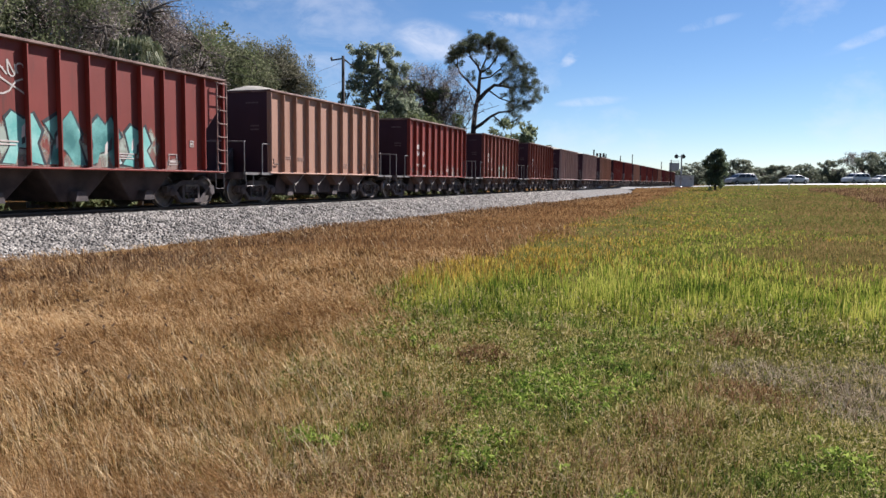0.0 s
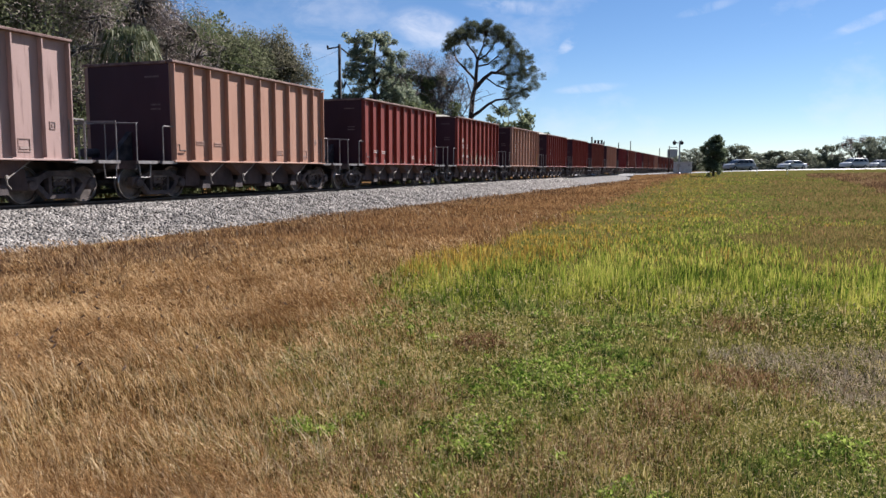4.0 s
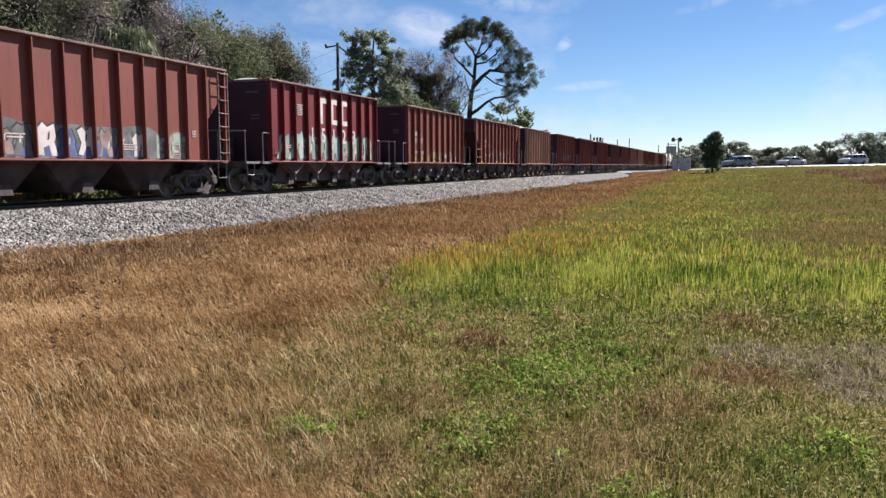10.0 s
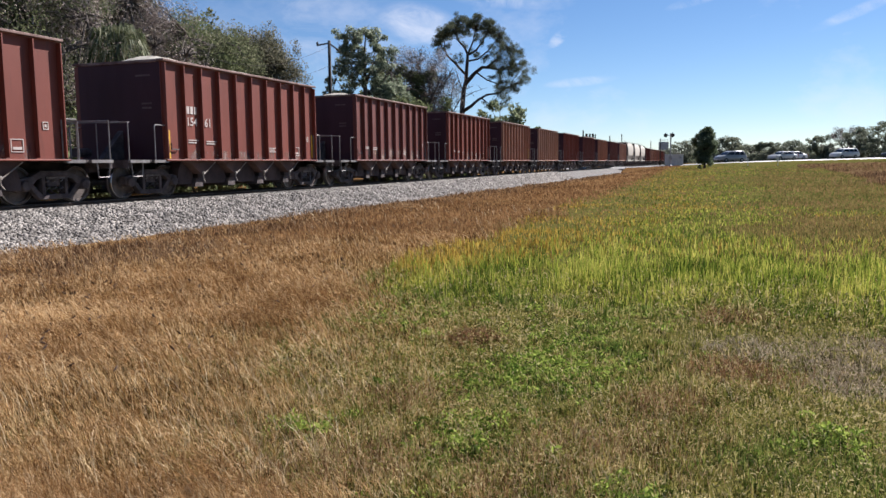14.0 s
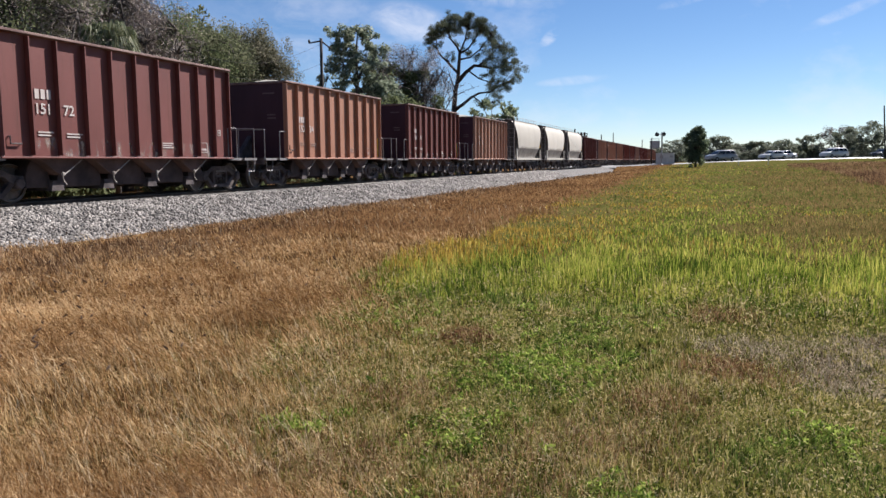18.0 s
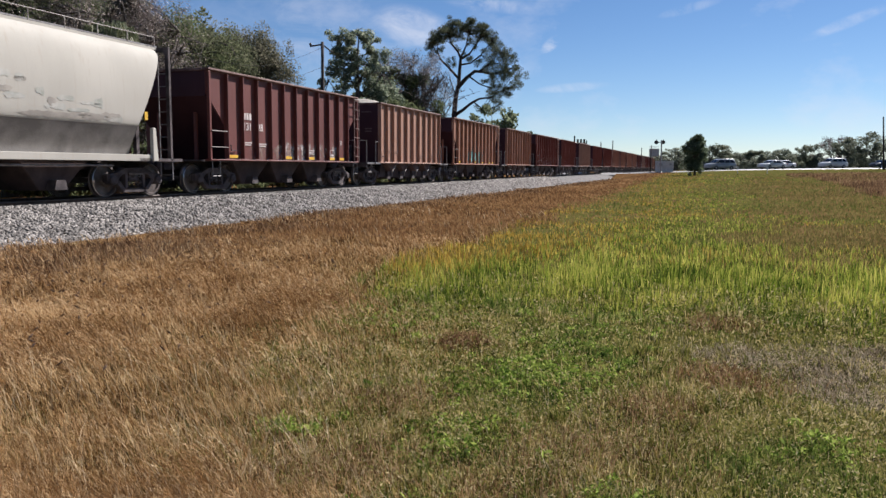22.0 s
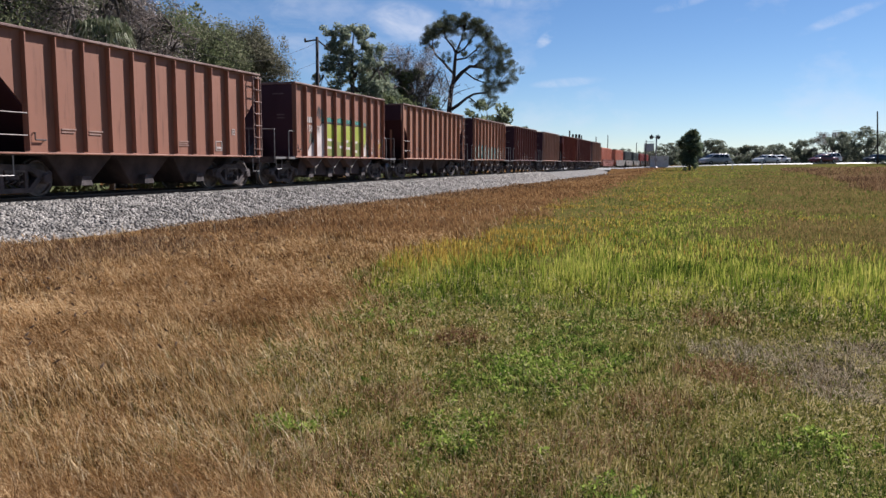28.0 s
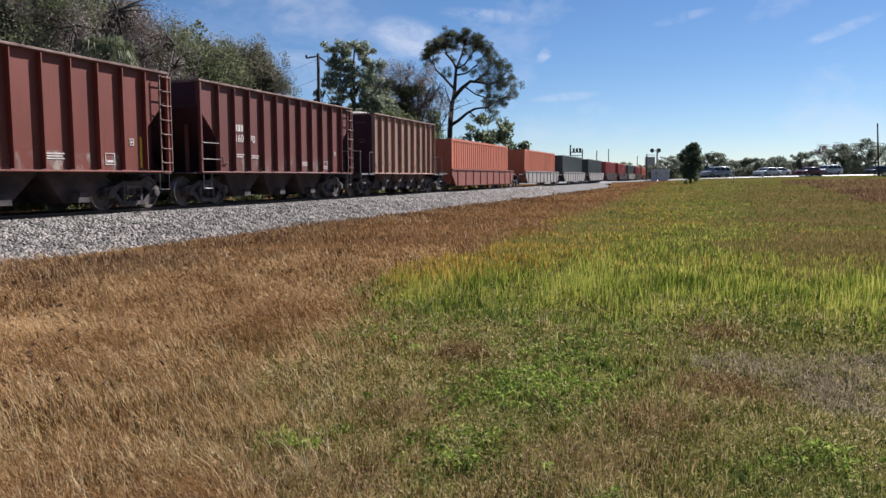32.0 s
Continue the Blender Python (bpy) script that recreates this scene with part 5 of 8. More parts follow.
for k, (kind, colour, load, mark) in enumerate(TRAIN):
    if kind == "C":
        continue
    w, h, g = MOVERS[k][0], 4.3, random.Random(100 + k)
    P0, PW = (-4.25, 0.85) if kind == "A" else (-4.37, 0.874)
    dim = GRAF["faded"] if colour in ("tan", "orange", "pink", "grey") else GRAF["pale"]
    if kind == "B" and colour in ("oxide", "plum", "crimson"):
        dim = GRAF["white"]
    for word in mark.split():
        if word.startswith("num"):
            n = word[3:]
            m = GRAF["white"] if k in (2, 4, 28, 41, 44, 51, 52, 15) else dim
            if colour in ("tan", "orange", "pink"):
                m = GRAF["pale"]
            xa = P0 + PW * 1.12
            for j in range(3):
                plate(w, "mark_block", xa + 0.04 + 0.17 * j, xa + 0.16 + 0.17 * j, 2.40, 2.62, m, "plain white reporting mark")
            lettering(w, n[:3], xa, 2.06, 0.34, m)
            lettering(w, n[3:], P0 + PW * 2.12, 2.06, 0.34, m)
        if word.startswith("big"):
            n = word[3:]
            for j, col in enumerate((4, 5, 6)):
                x = P0 + PW * col + 0.2
                plate(w, "mark_block", x, x + 0.18, 2.52, 3.5, GRAF["white"], "plain white lettering shape")
                plate(w, "mark_block", x + 0.18, x + 0.52, 3.31, 3.5, GRAF["white"], "plain white lettering shape")
                if j:
                    plate(w, "mark_block", x + 0.18, x + 0.52, 2.52, 2.71, GRAF["white"], "plain white lettering shape")
            for j, ch in enumerate(n):
                lettering(w, ch, P0 + PW * (3 + j) + 0.2, 1.82, 0.76, GRAF["white"])
            bars(w, P0 + PW * 2.2, 3.1, 6, 0.42, dim)
        if word == "yellow":
            plate(w, "reflector", P0 + 0.13, P0 + 0.21, 1.1, 1.9, M_YELLOW, "yellow reflector strip")
            plate(w, "reflector", P0 + PW * 9.8, P0 + PW * 9.8 + 0.08, 1.15, 2.0, M_YELLOW, "yellow reflector strip")
        if word == "gold":
            for j in (0, 4, 6, 8, 9):
                plate(w, "reflector", P0 + PW * (j + 0.2), P0 + PW * (j + 0.75), 1.12, 1.22, M_YELLOW, "yellow reflector strip")
        if word == "teal":
            smear(w, P0 + 0.1, P0 + PW * 8.4, 1.10, 2.5, "mint", "pale overspray")
            burner(w, P0 - 0.5, P0 + PW * 7.7, 1.12, 2.42, ("teal", "teal", "aqua"), k, 6)
            strokes(w, P0 + PW * 2.0, P0 + PW * 3.0, 3.0, 3.4, dim, k + 2, 4, 0.035, 0.005)
            strokes(w, P0 - 0.1, P0 + PW * 3.2, 2.55, 3.0, dim, k + 3, 3, 0.04, 0.005)
        if word == "tealrow":
            smear(w, P0 + 0.1, P0 + PW * 9.9, 1.10, 2.3, "mint", "pale overspray")
            burner(w, P0 + 0.1, P0 + PW * 9.8, 1.11, 2.12, ("green", "mint", "teal", "green", "white"), k, 11)
        if word == "tealtag":
            smear(w, P0 + PW * 2.2, P0 + PW * 7.0, 1.15, 2.2, "teal", "teal overspray")
            burner(w, P0 + PW * 2.6, P0 + PW * 6.6, 1.25, 1.95, ("teal",), k, 5)
        if word == "beige":
            smear(w, P0 + PW * 0.8, P0 + PW * 5.2, 1.1, 2.5, "beige", "beige sprayed haze")
            smear(w, P0 + PW * 4.0, P0 + PW * 9.6, 1.1, 2.2, "beige", "beige sprayed haze")
            smear(w, P0 + PW * 0.3, P0 + PW * 9.8, 1.1, 2.0, "pale", "worn paint along the sill")
        if word == "blue":
            smear(w, P0 + PW * 0.4, P0 + PW * 9.9, 1.1, 2.3, "white", "bleached lower panels")
            spray(w, P0 + PW * 1.6, P0 + PW * 7.6, 1.12, 2.0, GRAF["slate"], k, 0.25)
            spray(w, P0 + PW * 2.2, P0 + PW * 6.9, 1.12, 1.5, GRAF["blue"], k + 2, 0.4)
            burner(w, P0 + PW * 1.0, P0 + PW * 7.2, 1.14, 1.92, ("white", "faded", "slate", "white", "blue"), k, 9)
            smear(w, P0 + PW * 6.8, P0 + PW * 9.4, 1.12, 2.2, "mint", "pale overspray")
        if word == "green":
            smear(w, P0 + PW * 0.1, P0 + PW * 9.9, 1.1, 2.7, "white", "bleached lower panels")
            burner(w, P0 + PW * 0.4, P0 + PW * 9.6, 1.12, 2.2, ("green", "mint", "green"), k, 8)
        if word == "mint":
            spray(w, P0 + PW * 3.2, P0 + PW * 7.8, 1.12, 2.1, GRAF["mint"], k, 0.22)
            smear(w, P0 + PW * 2.8, P0 + PW * 9.2, 1.1, 2.6, "mint", "pale overspray")
        if word == "lime":
            yl, yr = P0 + PW * 2.99, P0 + PW * 7.75
            fields = [("white", 0.001, "white sprayed wedge", [(P0 + PW * 1.0, 1.1), (yl, 1.1), (yl, 2.42), (yl - 0.25, 2.42)]),
                      ("lime", 0.001, "lime green sprayed block", [(yl + 0.01, 1.12), (yr, 1.12), (yr, 2.42), (yl + 0.01, 2.42)]),
                      ("olive", 0.002, "olive lower half of the sprayed block", [(yl + 0.012, 1.125), (yr - 0.01, 1.125), (yr - 0.01, 1.66), (yr - 1.2, 1.78), (yr - 2.6, 1.7), (yl + 0.012, 1.82)]),
                      ("white", 0.003, "white sprayed corner", [(yr - 0.4, 1.13), (yr - 0.012, 1.13), (yr - 0.012, 1.75)]),
                      ("deep", 0.001, "teal sprayed band", [(yl - 0.3, 2.5), (yr + 0.1, 2.5), (yr + 0.05, 2.62), (yl + 2.2, 2.68), (yl + 0.9, 2.62), (yl - 0.1, 2.7)]),
                      ("ink", 0.004, "thin black outline", [(P0 + PW * 0.95, 1.1), (P0 + PW * 1.0, 1.1), (yl - 0.25, 2.42), (yr, 2.44), (yr + 0.01, 1.1), (yr + 0.04, 1.1), (yr + 0.04, 2.48), (yl - 0.26, 2.48)])]
            for q, z, lq in ((3.1, 1.42, 0.46), (3.25, 1.74, 0.5), (4.55, 1.46, 0.3), (5.05, 1.42, 0.6), (5.1, 1.72, 0.4), (6.2, 1.3, 0.36), (6.3, 1.7, 0.3), (7.1, 1.45, 0.4)):
                x0 = P0 + PW * q
                fields.append(("white", 0.003, "white sprayed gleam", [(x0, z), (x0 + lq, z - 0.02), (x0 + lq + 0.03, z + 0.08), (x0 + 0.02, z + 0.1)]))
            for name, d, words, pts in fields:
                part("graffiti", Shape().prism(pts, Y_MARK - d, Y_MARK + 0.003), GRAF[name], w, words)
            for _ in range(2):
                smear(w, P0 + PW * 1.9, P0 + PW * 7.9, 2.5, 2.82, "teal", "teal overspray over the block")
            smear(w, P0 + PW * 1.35, P0 + PW * 2.0, 1.6, 2.2, "teal", "teal overspray beside the wedge")
            smear(w, yr + 0.1, yr + 0.42, 1.1, 2.3, "teal", "teal overspray beside the block")
            smear(w, P0 + PW * 8.1, P0 + PW * 8.9, 1.1, 2.3, "pale", "greyish haze")
            strokes(w, P0 + PW * 2.05, P0 + PW * 2.75, 2.55, 3.05, GRAF["ink"], k, 5, 0.04, 0.005)
            strokes(w, P0 + PW * 8.2, P0 + PW * 8.6, 1.9, 2.25, GRAF["ink"], k + 1, 5, 0.025, 0.005)
            smear(w, P0 + PW * 9.2, P0 + PW * 9.9, 1.1, 2.2, "gold", "yellowed patches")
        if word == "white":
            smear(w, P0 + PW * 3.0, P0 + PW * 9.8, 1.1, 2.1, "white", "white sprayed smears")
            smear(w, P0 + PW * 3.2, P0 + PW * 6.4, 1.1, 2.0, "white", "white sprayed smears")
        if word == "amber":
            smear(w, P0, P0 + PW * 7.0, 1.08, 1.9, "gold", "yellowed patches")
        if word == "scribble":
            smear(w, P0 + PW * 1.5, P0 + PW * 9.0, 1.5, 2.2, "white", "scribbled white line")
        if word == "scratch":
            smear(w, P0 + PW * 3.6, P0 + PW * 9.9, 1.08, 2.1, "pale", "scratched pale paint")
            smear(w, P0 + PW * 0.1, P0 + PW * 5.0, 1.08, 1.8, "faded", "worn primer")
        if word == "faint":
            smear(w, P0 + PW * 3.8, P0 + PW * 7.2, 1.1, 2.4, "mint", "faint grey-green tag")
        if word == "pale":
            smear(w, P0 + PW * 0.4, P0 + PW * 9.9, 1.08, 2.5, "beige", "beige faded lower panels")
            smear(w, P0 + PW * 0.2, P0 + PW * 9.9, 1.08, 2.1, "white", "bleached smears")
        if word == "bikes":
            smear(w, P0 + PW * 3.6, P0 + PW * 9.6, 1.12, 2.1, "ink", "sooty drawn figures")
    # worn paint along the foot of the panels
    if colour in ("crimson", "red", "plum", "brick", "oxide"):
        smear(w, P0 + 0.05, P0 + PW * 10, 1.08, 1.5 + 0.5 * g.random(), "faded" if g.random() < 0.6 else "pale", "worn paint along the sill")
    # what every wagon carries: data panels, grab iron, marks near the sill
    fine = GRAF["ghost"] if colour in ("tan", "orange", "pink", "grey", "rose") else dim
    if "lime" not in mark:
        bars(w, P0 + PW * 1.2, 1.62, 2, 0.46, fine)
        bars(w, P0 + PW * 2.2, 1.60, 2, 0.5, fine)
        bars(w, P0 + PW * 6.1, 1.45, 3, 0.6, fine, 0.03)
    for x0, x1, z0, z1 in ((P0 + PW * 8.3, P0 + PW * 8.3 + 0.34, 1.22, 1.52), (P0 + PW * 9.35, P0 + PW * 9.35 + 0.16, 1.75, 1.93)):
        box_ = Shape()
        for a0, a1, b0, b1 in ((x0, x1, z0, z0 + 0.02), (x0, x1, z1 - 0.02, z1), (x0, x0 + 0.02, z0 + 0.02, z1 - 0.02), (x1 - 0.02, x1, z0 + 0.02, z1 - 0.02), (x0 + 0.05, x1 - 0.05, z0 + 0.06, z0 + 0.12)):
            box_.box(a0, a1, Y_MARK - 0.012, Y_MARK + 0.003, b0, b1)
        part("stencil_box", box_, dim, w, "small stencilled data box")
    part("grab_iron", Shape().tube([(P0 + 0.22, -1.40, 1.52), (P0 + 0.22, -1.52, 1.52), (P0 + 0.22, -1.52, 1.36), (P0 + 0.52, -1.52, 1.36), (P0 + 0.52, -1.40, 1.36)], 0.02, 5), M_DARK, w)

# ---------------------------------------------------------------- grass
def edge_y(x):
    """Where the dry tan grass begins, across the field."""
    return np.interp(x, [2.5, 3.2, 3.6, 5.4, 8.0, 10.9, 16.7, 25, 87, 120], [1.0, 1.9, 2.4, 3.1, 3.7, 4.6, 4.4, 4.9, 5.3, 5.4])


def patch(x, y, s, seed):
    return np.array([noise.noise(Vector((a * s + seed, b * s - seed, seed * 0.37))) for a, b in zip(x, y)])


def scatter(count, r0, r1, a0=-17.0, a1=58.0, power=1.0):
    """Points over the field, thinning with distance."""
    r = r0 * (r1 / r0) ** (rng.random(count) ** power)
    a = np.radians(rng.uniform(a0, a1, count))
    return r * np.cos(a), r * np.sin(a), r


def heights(x, y):
    return np.array([ground_z(a, b) for a, b in zip(x, y)])


def grass_mesh(name, x, y, h, w, lean, way, mat, curl=0.5, lift=0.0):
    """Bent tapering blades: a root, a middle and a tip each."""
    n = len(x)
    z = heights(x, y) - 0.01 + lift
    face = rng.uniform(0, 6.283, n)
    sx, sy = np.cos(face) * w / 2, np.sin(face) * w / 2
    lx, ly = np.cos(way) * lean * h, np.sin(way) * lean * h
    up = np.sqrt(np.maximum(0.05, 1 - lean ** 2)) * h
    v = np.zeros((n, 5, 3))
    v[:, 0] = np.stack([x - sx, y - sy, z], -1)
    v[:, 1] = np.stack([x + sx, y + sy, z], -1)
    mx, my, mz = x + lx * 0.35, y + ly * 0.35, z + up * 0.58
    v[:, 2] = np.stack([mx - sx * 0.8, my - sy * 0.8, mz], -1)
    v[:, 3] = np.stack([mx + sx * 0.8, my + sy * 0.8, mz], -1)
    v[:, 4] = np.stack([x + lx, y + ly, z + up * (1 - curl * lean ** 2)], -1)
    f = np.array([(0, 1, 3), (0, 3, 2), (2, 3, 4)])[None] + (np.arange(n) * 5)[:, None, None]
    return new(name, raw_mesh(name, v.reshape(-1, 3), f.reshape(-1, 3), mat, 3))


def plume_mesh(name, x, y, h, w, lean, way, mat, hairs=6, length=0.09):
    """Thin bowed stems with a feathery head of fine side hairs."""
    n = len(x)
    root = np.stack([x, y, heights(x, y)], -1)
    tip = root + np.stack([np.cos(way) * lean * h, np.sin(way) * lean * h, np.sqrt(np.maximum(0.06, 1 - lean ** 2)) * h], -1)
    bow = root + (tip - root) * 0.5 + np.stack([-np.cos(way) * lean * h * 0.12, -np.sin(way) * lean * h * 0.12, 0.06 * h], -1)
    face = rng.uniform(0, 6.283, n)
    side = np.stack([np.cos(face), np.sin(face), np.zeros(n)], -1) * w[:, None] / 2
    v = np.stack([root - side, root + side, bow + side, bow - side, tip], 1)
    tris = [np.array([(0, 1, 2), (0, 2, 3), (3, 2, 4)])[None] + (np.arange(n) * 5)[:, None, None]]
    v, o = [v.reshape(-1, 3)], 5 * n
    for k in range(hairs):
        q = rng.uniform(0.0, 1.0, n)[:, None]
        a = bow + (tip - bow) * q
        d = (tip - bow) / np.linalg.norm(tip - bow, axis=1)[:, None] + rng.normal(0, 0.55, (n, 3))
        d /= np.linalg.norm(d, axis=1)[:, None]
        e = a + d * length * rng.uniform(0.45, 1.15, n)[:, None]
        g = rng.normal(0, 1, (n, 3))
        g -= d * (g * d).sum(1)[:, None]
        g *= (w / 2)[:, None] / np.linalg.norm(g, axis=1)[:, None]
        v.append(np.stack([a - g, a + g, e], 1).reshape(-1, 3))
        tris.append((np.arange(3 * n).reshape(-1, 1, 3) + o))
        o += 3 * n
    return new(name, raw_mesh(name, np.concatenate(v), np.concatenate([t.reshape(-1, 3) for t in tris]), mat, 3))


def tussocks(cx, cy, per, size, splay=0.6):
    """Blades radiating out of low clumps: places, leans and ways."""
    n = len(cx)
    a = rng.uniform(0, 6.283, (n, per))
    q = rng.random((n, per)) ** 0.7
    x = cx[:, None] + np.cos(a) * q * size[:, None] * 0.5
    y = cy[:, None] + np.sin(a) * q * size[:, None] * 0.5
    lean = np.clip(q * splay + rng.normal(0.1, 0.2, (n, per)), 0, 0.97)
    return x.ravel(), y.ravel(), lean.ravel(), (a + rng.normal(0, 0.6, (n, per))).ravel()


def leaf_cloud(c, size, n, spread, flat=1.0, droop=0.0):
    """Pointed leaves scattered in a cloud: four corners each."""
    c = np.asarray(c, float)
    a = rng.normal(0, 1, (n, 3))
    a /= np.linalg.norm(a, axis=1)[:, None]
    b = rng.normal(0, 1, (n, 3))
    b -= a * (a * b).sum(1)[:, None]
    b /= np.linalg.norm(b, axis=1)[:, None]
    a[:, 2] -= droop
    s = size * rng.uniform(0.6, 1.3, n)[:, None]
    d = rng.normal(0, 1, (n, 3))
    d /= np.linalg.norm(d, axis=1)[:, None]
    p = c + d * np.asarray(spread) * (rng.random(n) ** 0.45)[:, None]
    v = np.stack([p - a * s, p + b * s * 0.45 * flat, p + a * s, p - b * s * 0.45 * flat], 1)
    return v


M_DRY = blades("dry_grass", [(0.045, 0.023, 0.009), (0.2, 0.108, 0.041), (0.41, 0.242, 0.094), (0.76, 0.55, 0.29)], thin=0.3, scale=1.6, mottle=1.6)
M_PLUME = blades("feathery_heads", [(0.13, 0.066, 0.026), (0.3, 0.165, 0.067), (0.49, 0.29, 0.128), (0.84, 0.62, 0.35)], thin=0.4, scale=0.9, mottle=1.9)
M_RUSSET = blades("russet_grass", [(0.06, 0.034, 0.019), (0.15, 0.085, 0.045), (0.245, 0.147, 0.078), (0.42, 0.285, 0.165)], thin=0.3, scale=0.35)
M_FOX = blades("far_fox_grass", [(0.11, 0.058, 0.026), (0.21, 0.113, 0.05), (0.31, 0.172, 0.078), (0.45, 0.28, 0.135)], thin=0.35, scale=0.16)
M_SEDGE = blades("ditch_sedge", [(0.08, 0.045, 0.028), (0.17, 0.095, 0.055), (0.28, 0.165, 0.09), (0.42, 0.28, 0.15)], thin=0.35, scale=0.12)
M_GREEN = blades("green_grass", [(0.04, 0.072, 0.012), (0.165, 0.225, 0.03), (0.33, 0.38, 0.055), (0.52, 0.48, 0.115)], thin=0.45, scale=0.9, mottle=2.2)
M_TURF = blades("mixed_turf", [(0.05, 0.06, 0.013), (0.19, 0.195, 0.04), (0.37, 0.315, 0.092), (0.68, 0.55, 0.28)], thin=0.35, scale=3.2, mottle=2.2)
M_LUSH = blades("lush_turf", [(0.03, 0.058, 0.012), (0.095, 0.15, 0.028), (0.21, 0.27, 0.055), (0.45, 0.43, 0.15)], thin=0.35, scale=2.4, mottle=2.0)
M_SWARD = blades("olive_sward", [(0.085, 0.12, 0.026), (0.165, 0.182, 0.045), (0.26, 0.205, 0.074), (0.33, 0.19, 0.097)], thin=0.4, scale=0.14, mottle=2.4)
M_GOLD = blades("golden_grass", [(0.17, 0.105, 0.024), (0.36, 0.225, 0.042), (0.5, 0.32, 0.06), (0.55, 0.41, 0.1)], thin=0.45, scale=0.5)
M_THATCH = blades("grey_thatch", [(0.09, 0.066, 0.042), (0.33, 0.255, 0.17), (0.66, 0.55, 0.4)], thin=0.2, scale=5.0)
M_REDTUFT = blades("reddish_tufts", [(0.08, 0.042, 0.02), (0.22, 0.118, 0.058), (0.36, 0.21, 0.105), (0.54, 0.37, 0.21)], thin=0.3, scale=1.5)
M_STRAW = blades("bleached_straw", [(0.42, 0.28, 0.13), (0.58, 0.43, 0.24), (0.76, 0.63, 0.42)], thin=0.2, scale=1.3)
M_WEED = blades("broad_leaves", [(0.06, 0.11, 0.018), (0.22, 0.31, 0.052), (0.46, 0.55, 0.13)], thin=0.45, rough=0.6, scale=2.5)
M_LITTER = blades("leaf_litter", [(0.06, 0.085, 0.016), (0.18, 0.2, 0.038), (0.36, 0.31, 0.1), (0.62, 0.52, 0.28)], thin=0.35, scale=3.4)
M_DRIFT = blades("brown_drift", [(0.12, 0.098, 0.034), (0.19, 0.15, 0.052), (0.26, 0.19, 0.072), (0.33, 0.24, 0.1)], thin=0.4, scale=0.2, mottle=1.2)
M_SEED = surface("seed_heads", (0.05, 0.026, 0.014), (0.1, 0.055, 0.03), rough=0.9, scale=9)
WIND = 1.95        # the way in which the tan grass leans

# the dry tan stand between the lawn and the ballast: a matted floor of blades ...
x, y, r = scatter(235000, 2.3, 17, 14, 58)
wob = patch(x, y, 0.35, 2.0) * np.clip(r / 14, 0.25, 1.0) * 1.1
keep = (y + wob + rng.normal(0, 1, len(x)) * np.where(x < 9, 0.75, 0.2) > edge_y(x) - np.where(x < 8, 0.3, 0.0)) & (y < 12.8 + 0.25 * wob - np.abs(rng.normal(0, 0.45, len(x))))
x, y, r, wob = x[keep], y[keep], r[keep], wob[keep]
n = len(x)
tall = np.clip(0.5 + 0.8 * patch(x, y, 0.8, 5.0) + 0.5 * patch(x, y, 2.6, 6.0), 0.05, 1.2)
rise = np.clip((y - edge_y(x)) / 2.0, 0.25, 1)
h = rng.uniform(0.07, 0.27, n) * (0.35 + 0.85 * tall) * (0.55 + 0.45 * rise)
lean = np.clip(rng.normal(0.62, 0.24, n), 0.02, 0.97)
way = np.where(rng.random(n) < 0.7, rng.normal(WIND, 0.8, n), rng.uniform(0, 6.283, n))
browner = y + 1.5 * wob + rng.normal(0, 0.9, n) > 8.2
for pick, mat in ((~browner, M_DRY), (browner, M_RUSSET)):
    ob = grass_mesh("dry_grass", x[pick], y[pick], h[pick], (0.0032 * np.maximum(1, r / 4.3))[pick], lean[pick], way[pick], mat)
    tagged(ob, "matted dry tan and russet grass", "grass", kind="stuff")

# ... and feathery heads over it, leaning in drifts
x, y, r = scatter(66000, 2.4, 17, 14, 58)
wob = patch(x, y, 0.35, 2.0) * np.clip(r / 14, 0.25, 1.0) * 1.1
drift = patch(x, y, 0.45, 71.0) + 0.7 * patch(x, y, 1.3, 73.0) - np.clip((y - 7) / 6, 0, 0.7)
keep = (y + wob + rng.normal(0, 1, len(x)) * 0.3 > edge_y(x) + 0.25) & (y < 12.5 + 0.25 * wob) & (drift + rng.normal(0, 0.3, len(x)) > -0.05)
x, y, r = x[keep], y[keep], r[keep]
n = len(x)
swing = patch(x, y, 0.3, 81.0)
h = rng.uniform(0.16, 0.36, n) * (0.7 + 0.75 * np.clip(drift[keep], -0.4, 0.9))
ob = plume_mesh("feather_grass", x, y, h, 0.0024 * np.maximum(1, r / 3.8), np.clip(rng.normal(0.55, 0.18, n) + 0.25 * swing, 0.05, 0.95), WIND + 1.2 * swing + rng.normal(0, 0.5, n), M_PLUME)
tagged(ob, "feathery peach-tan seed heads leaning in the wind", "grass", kind="stuff")

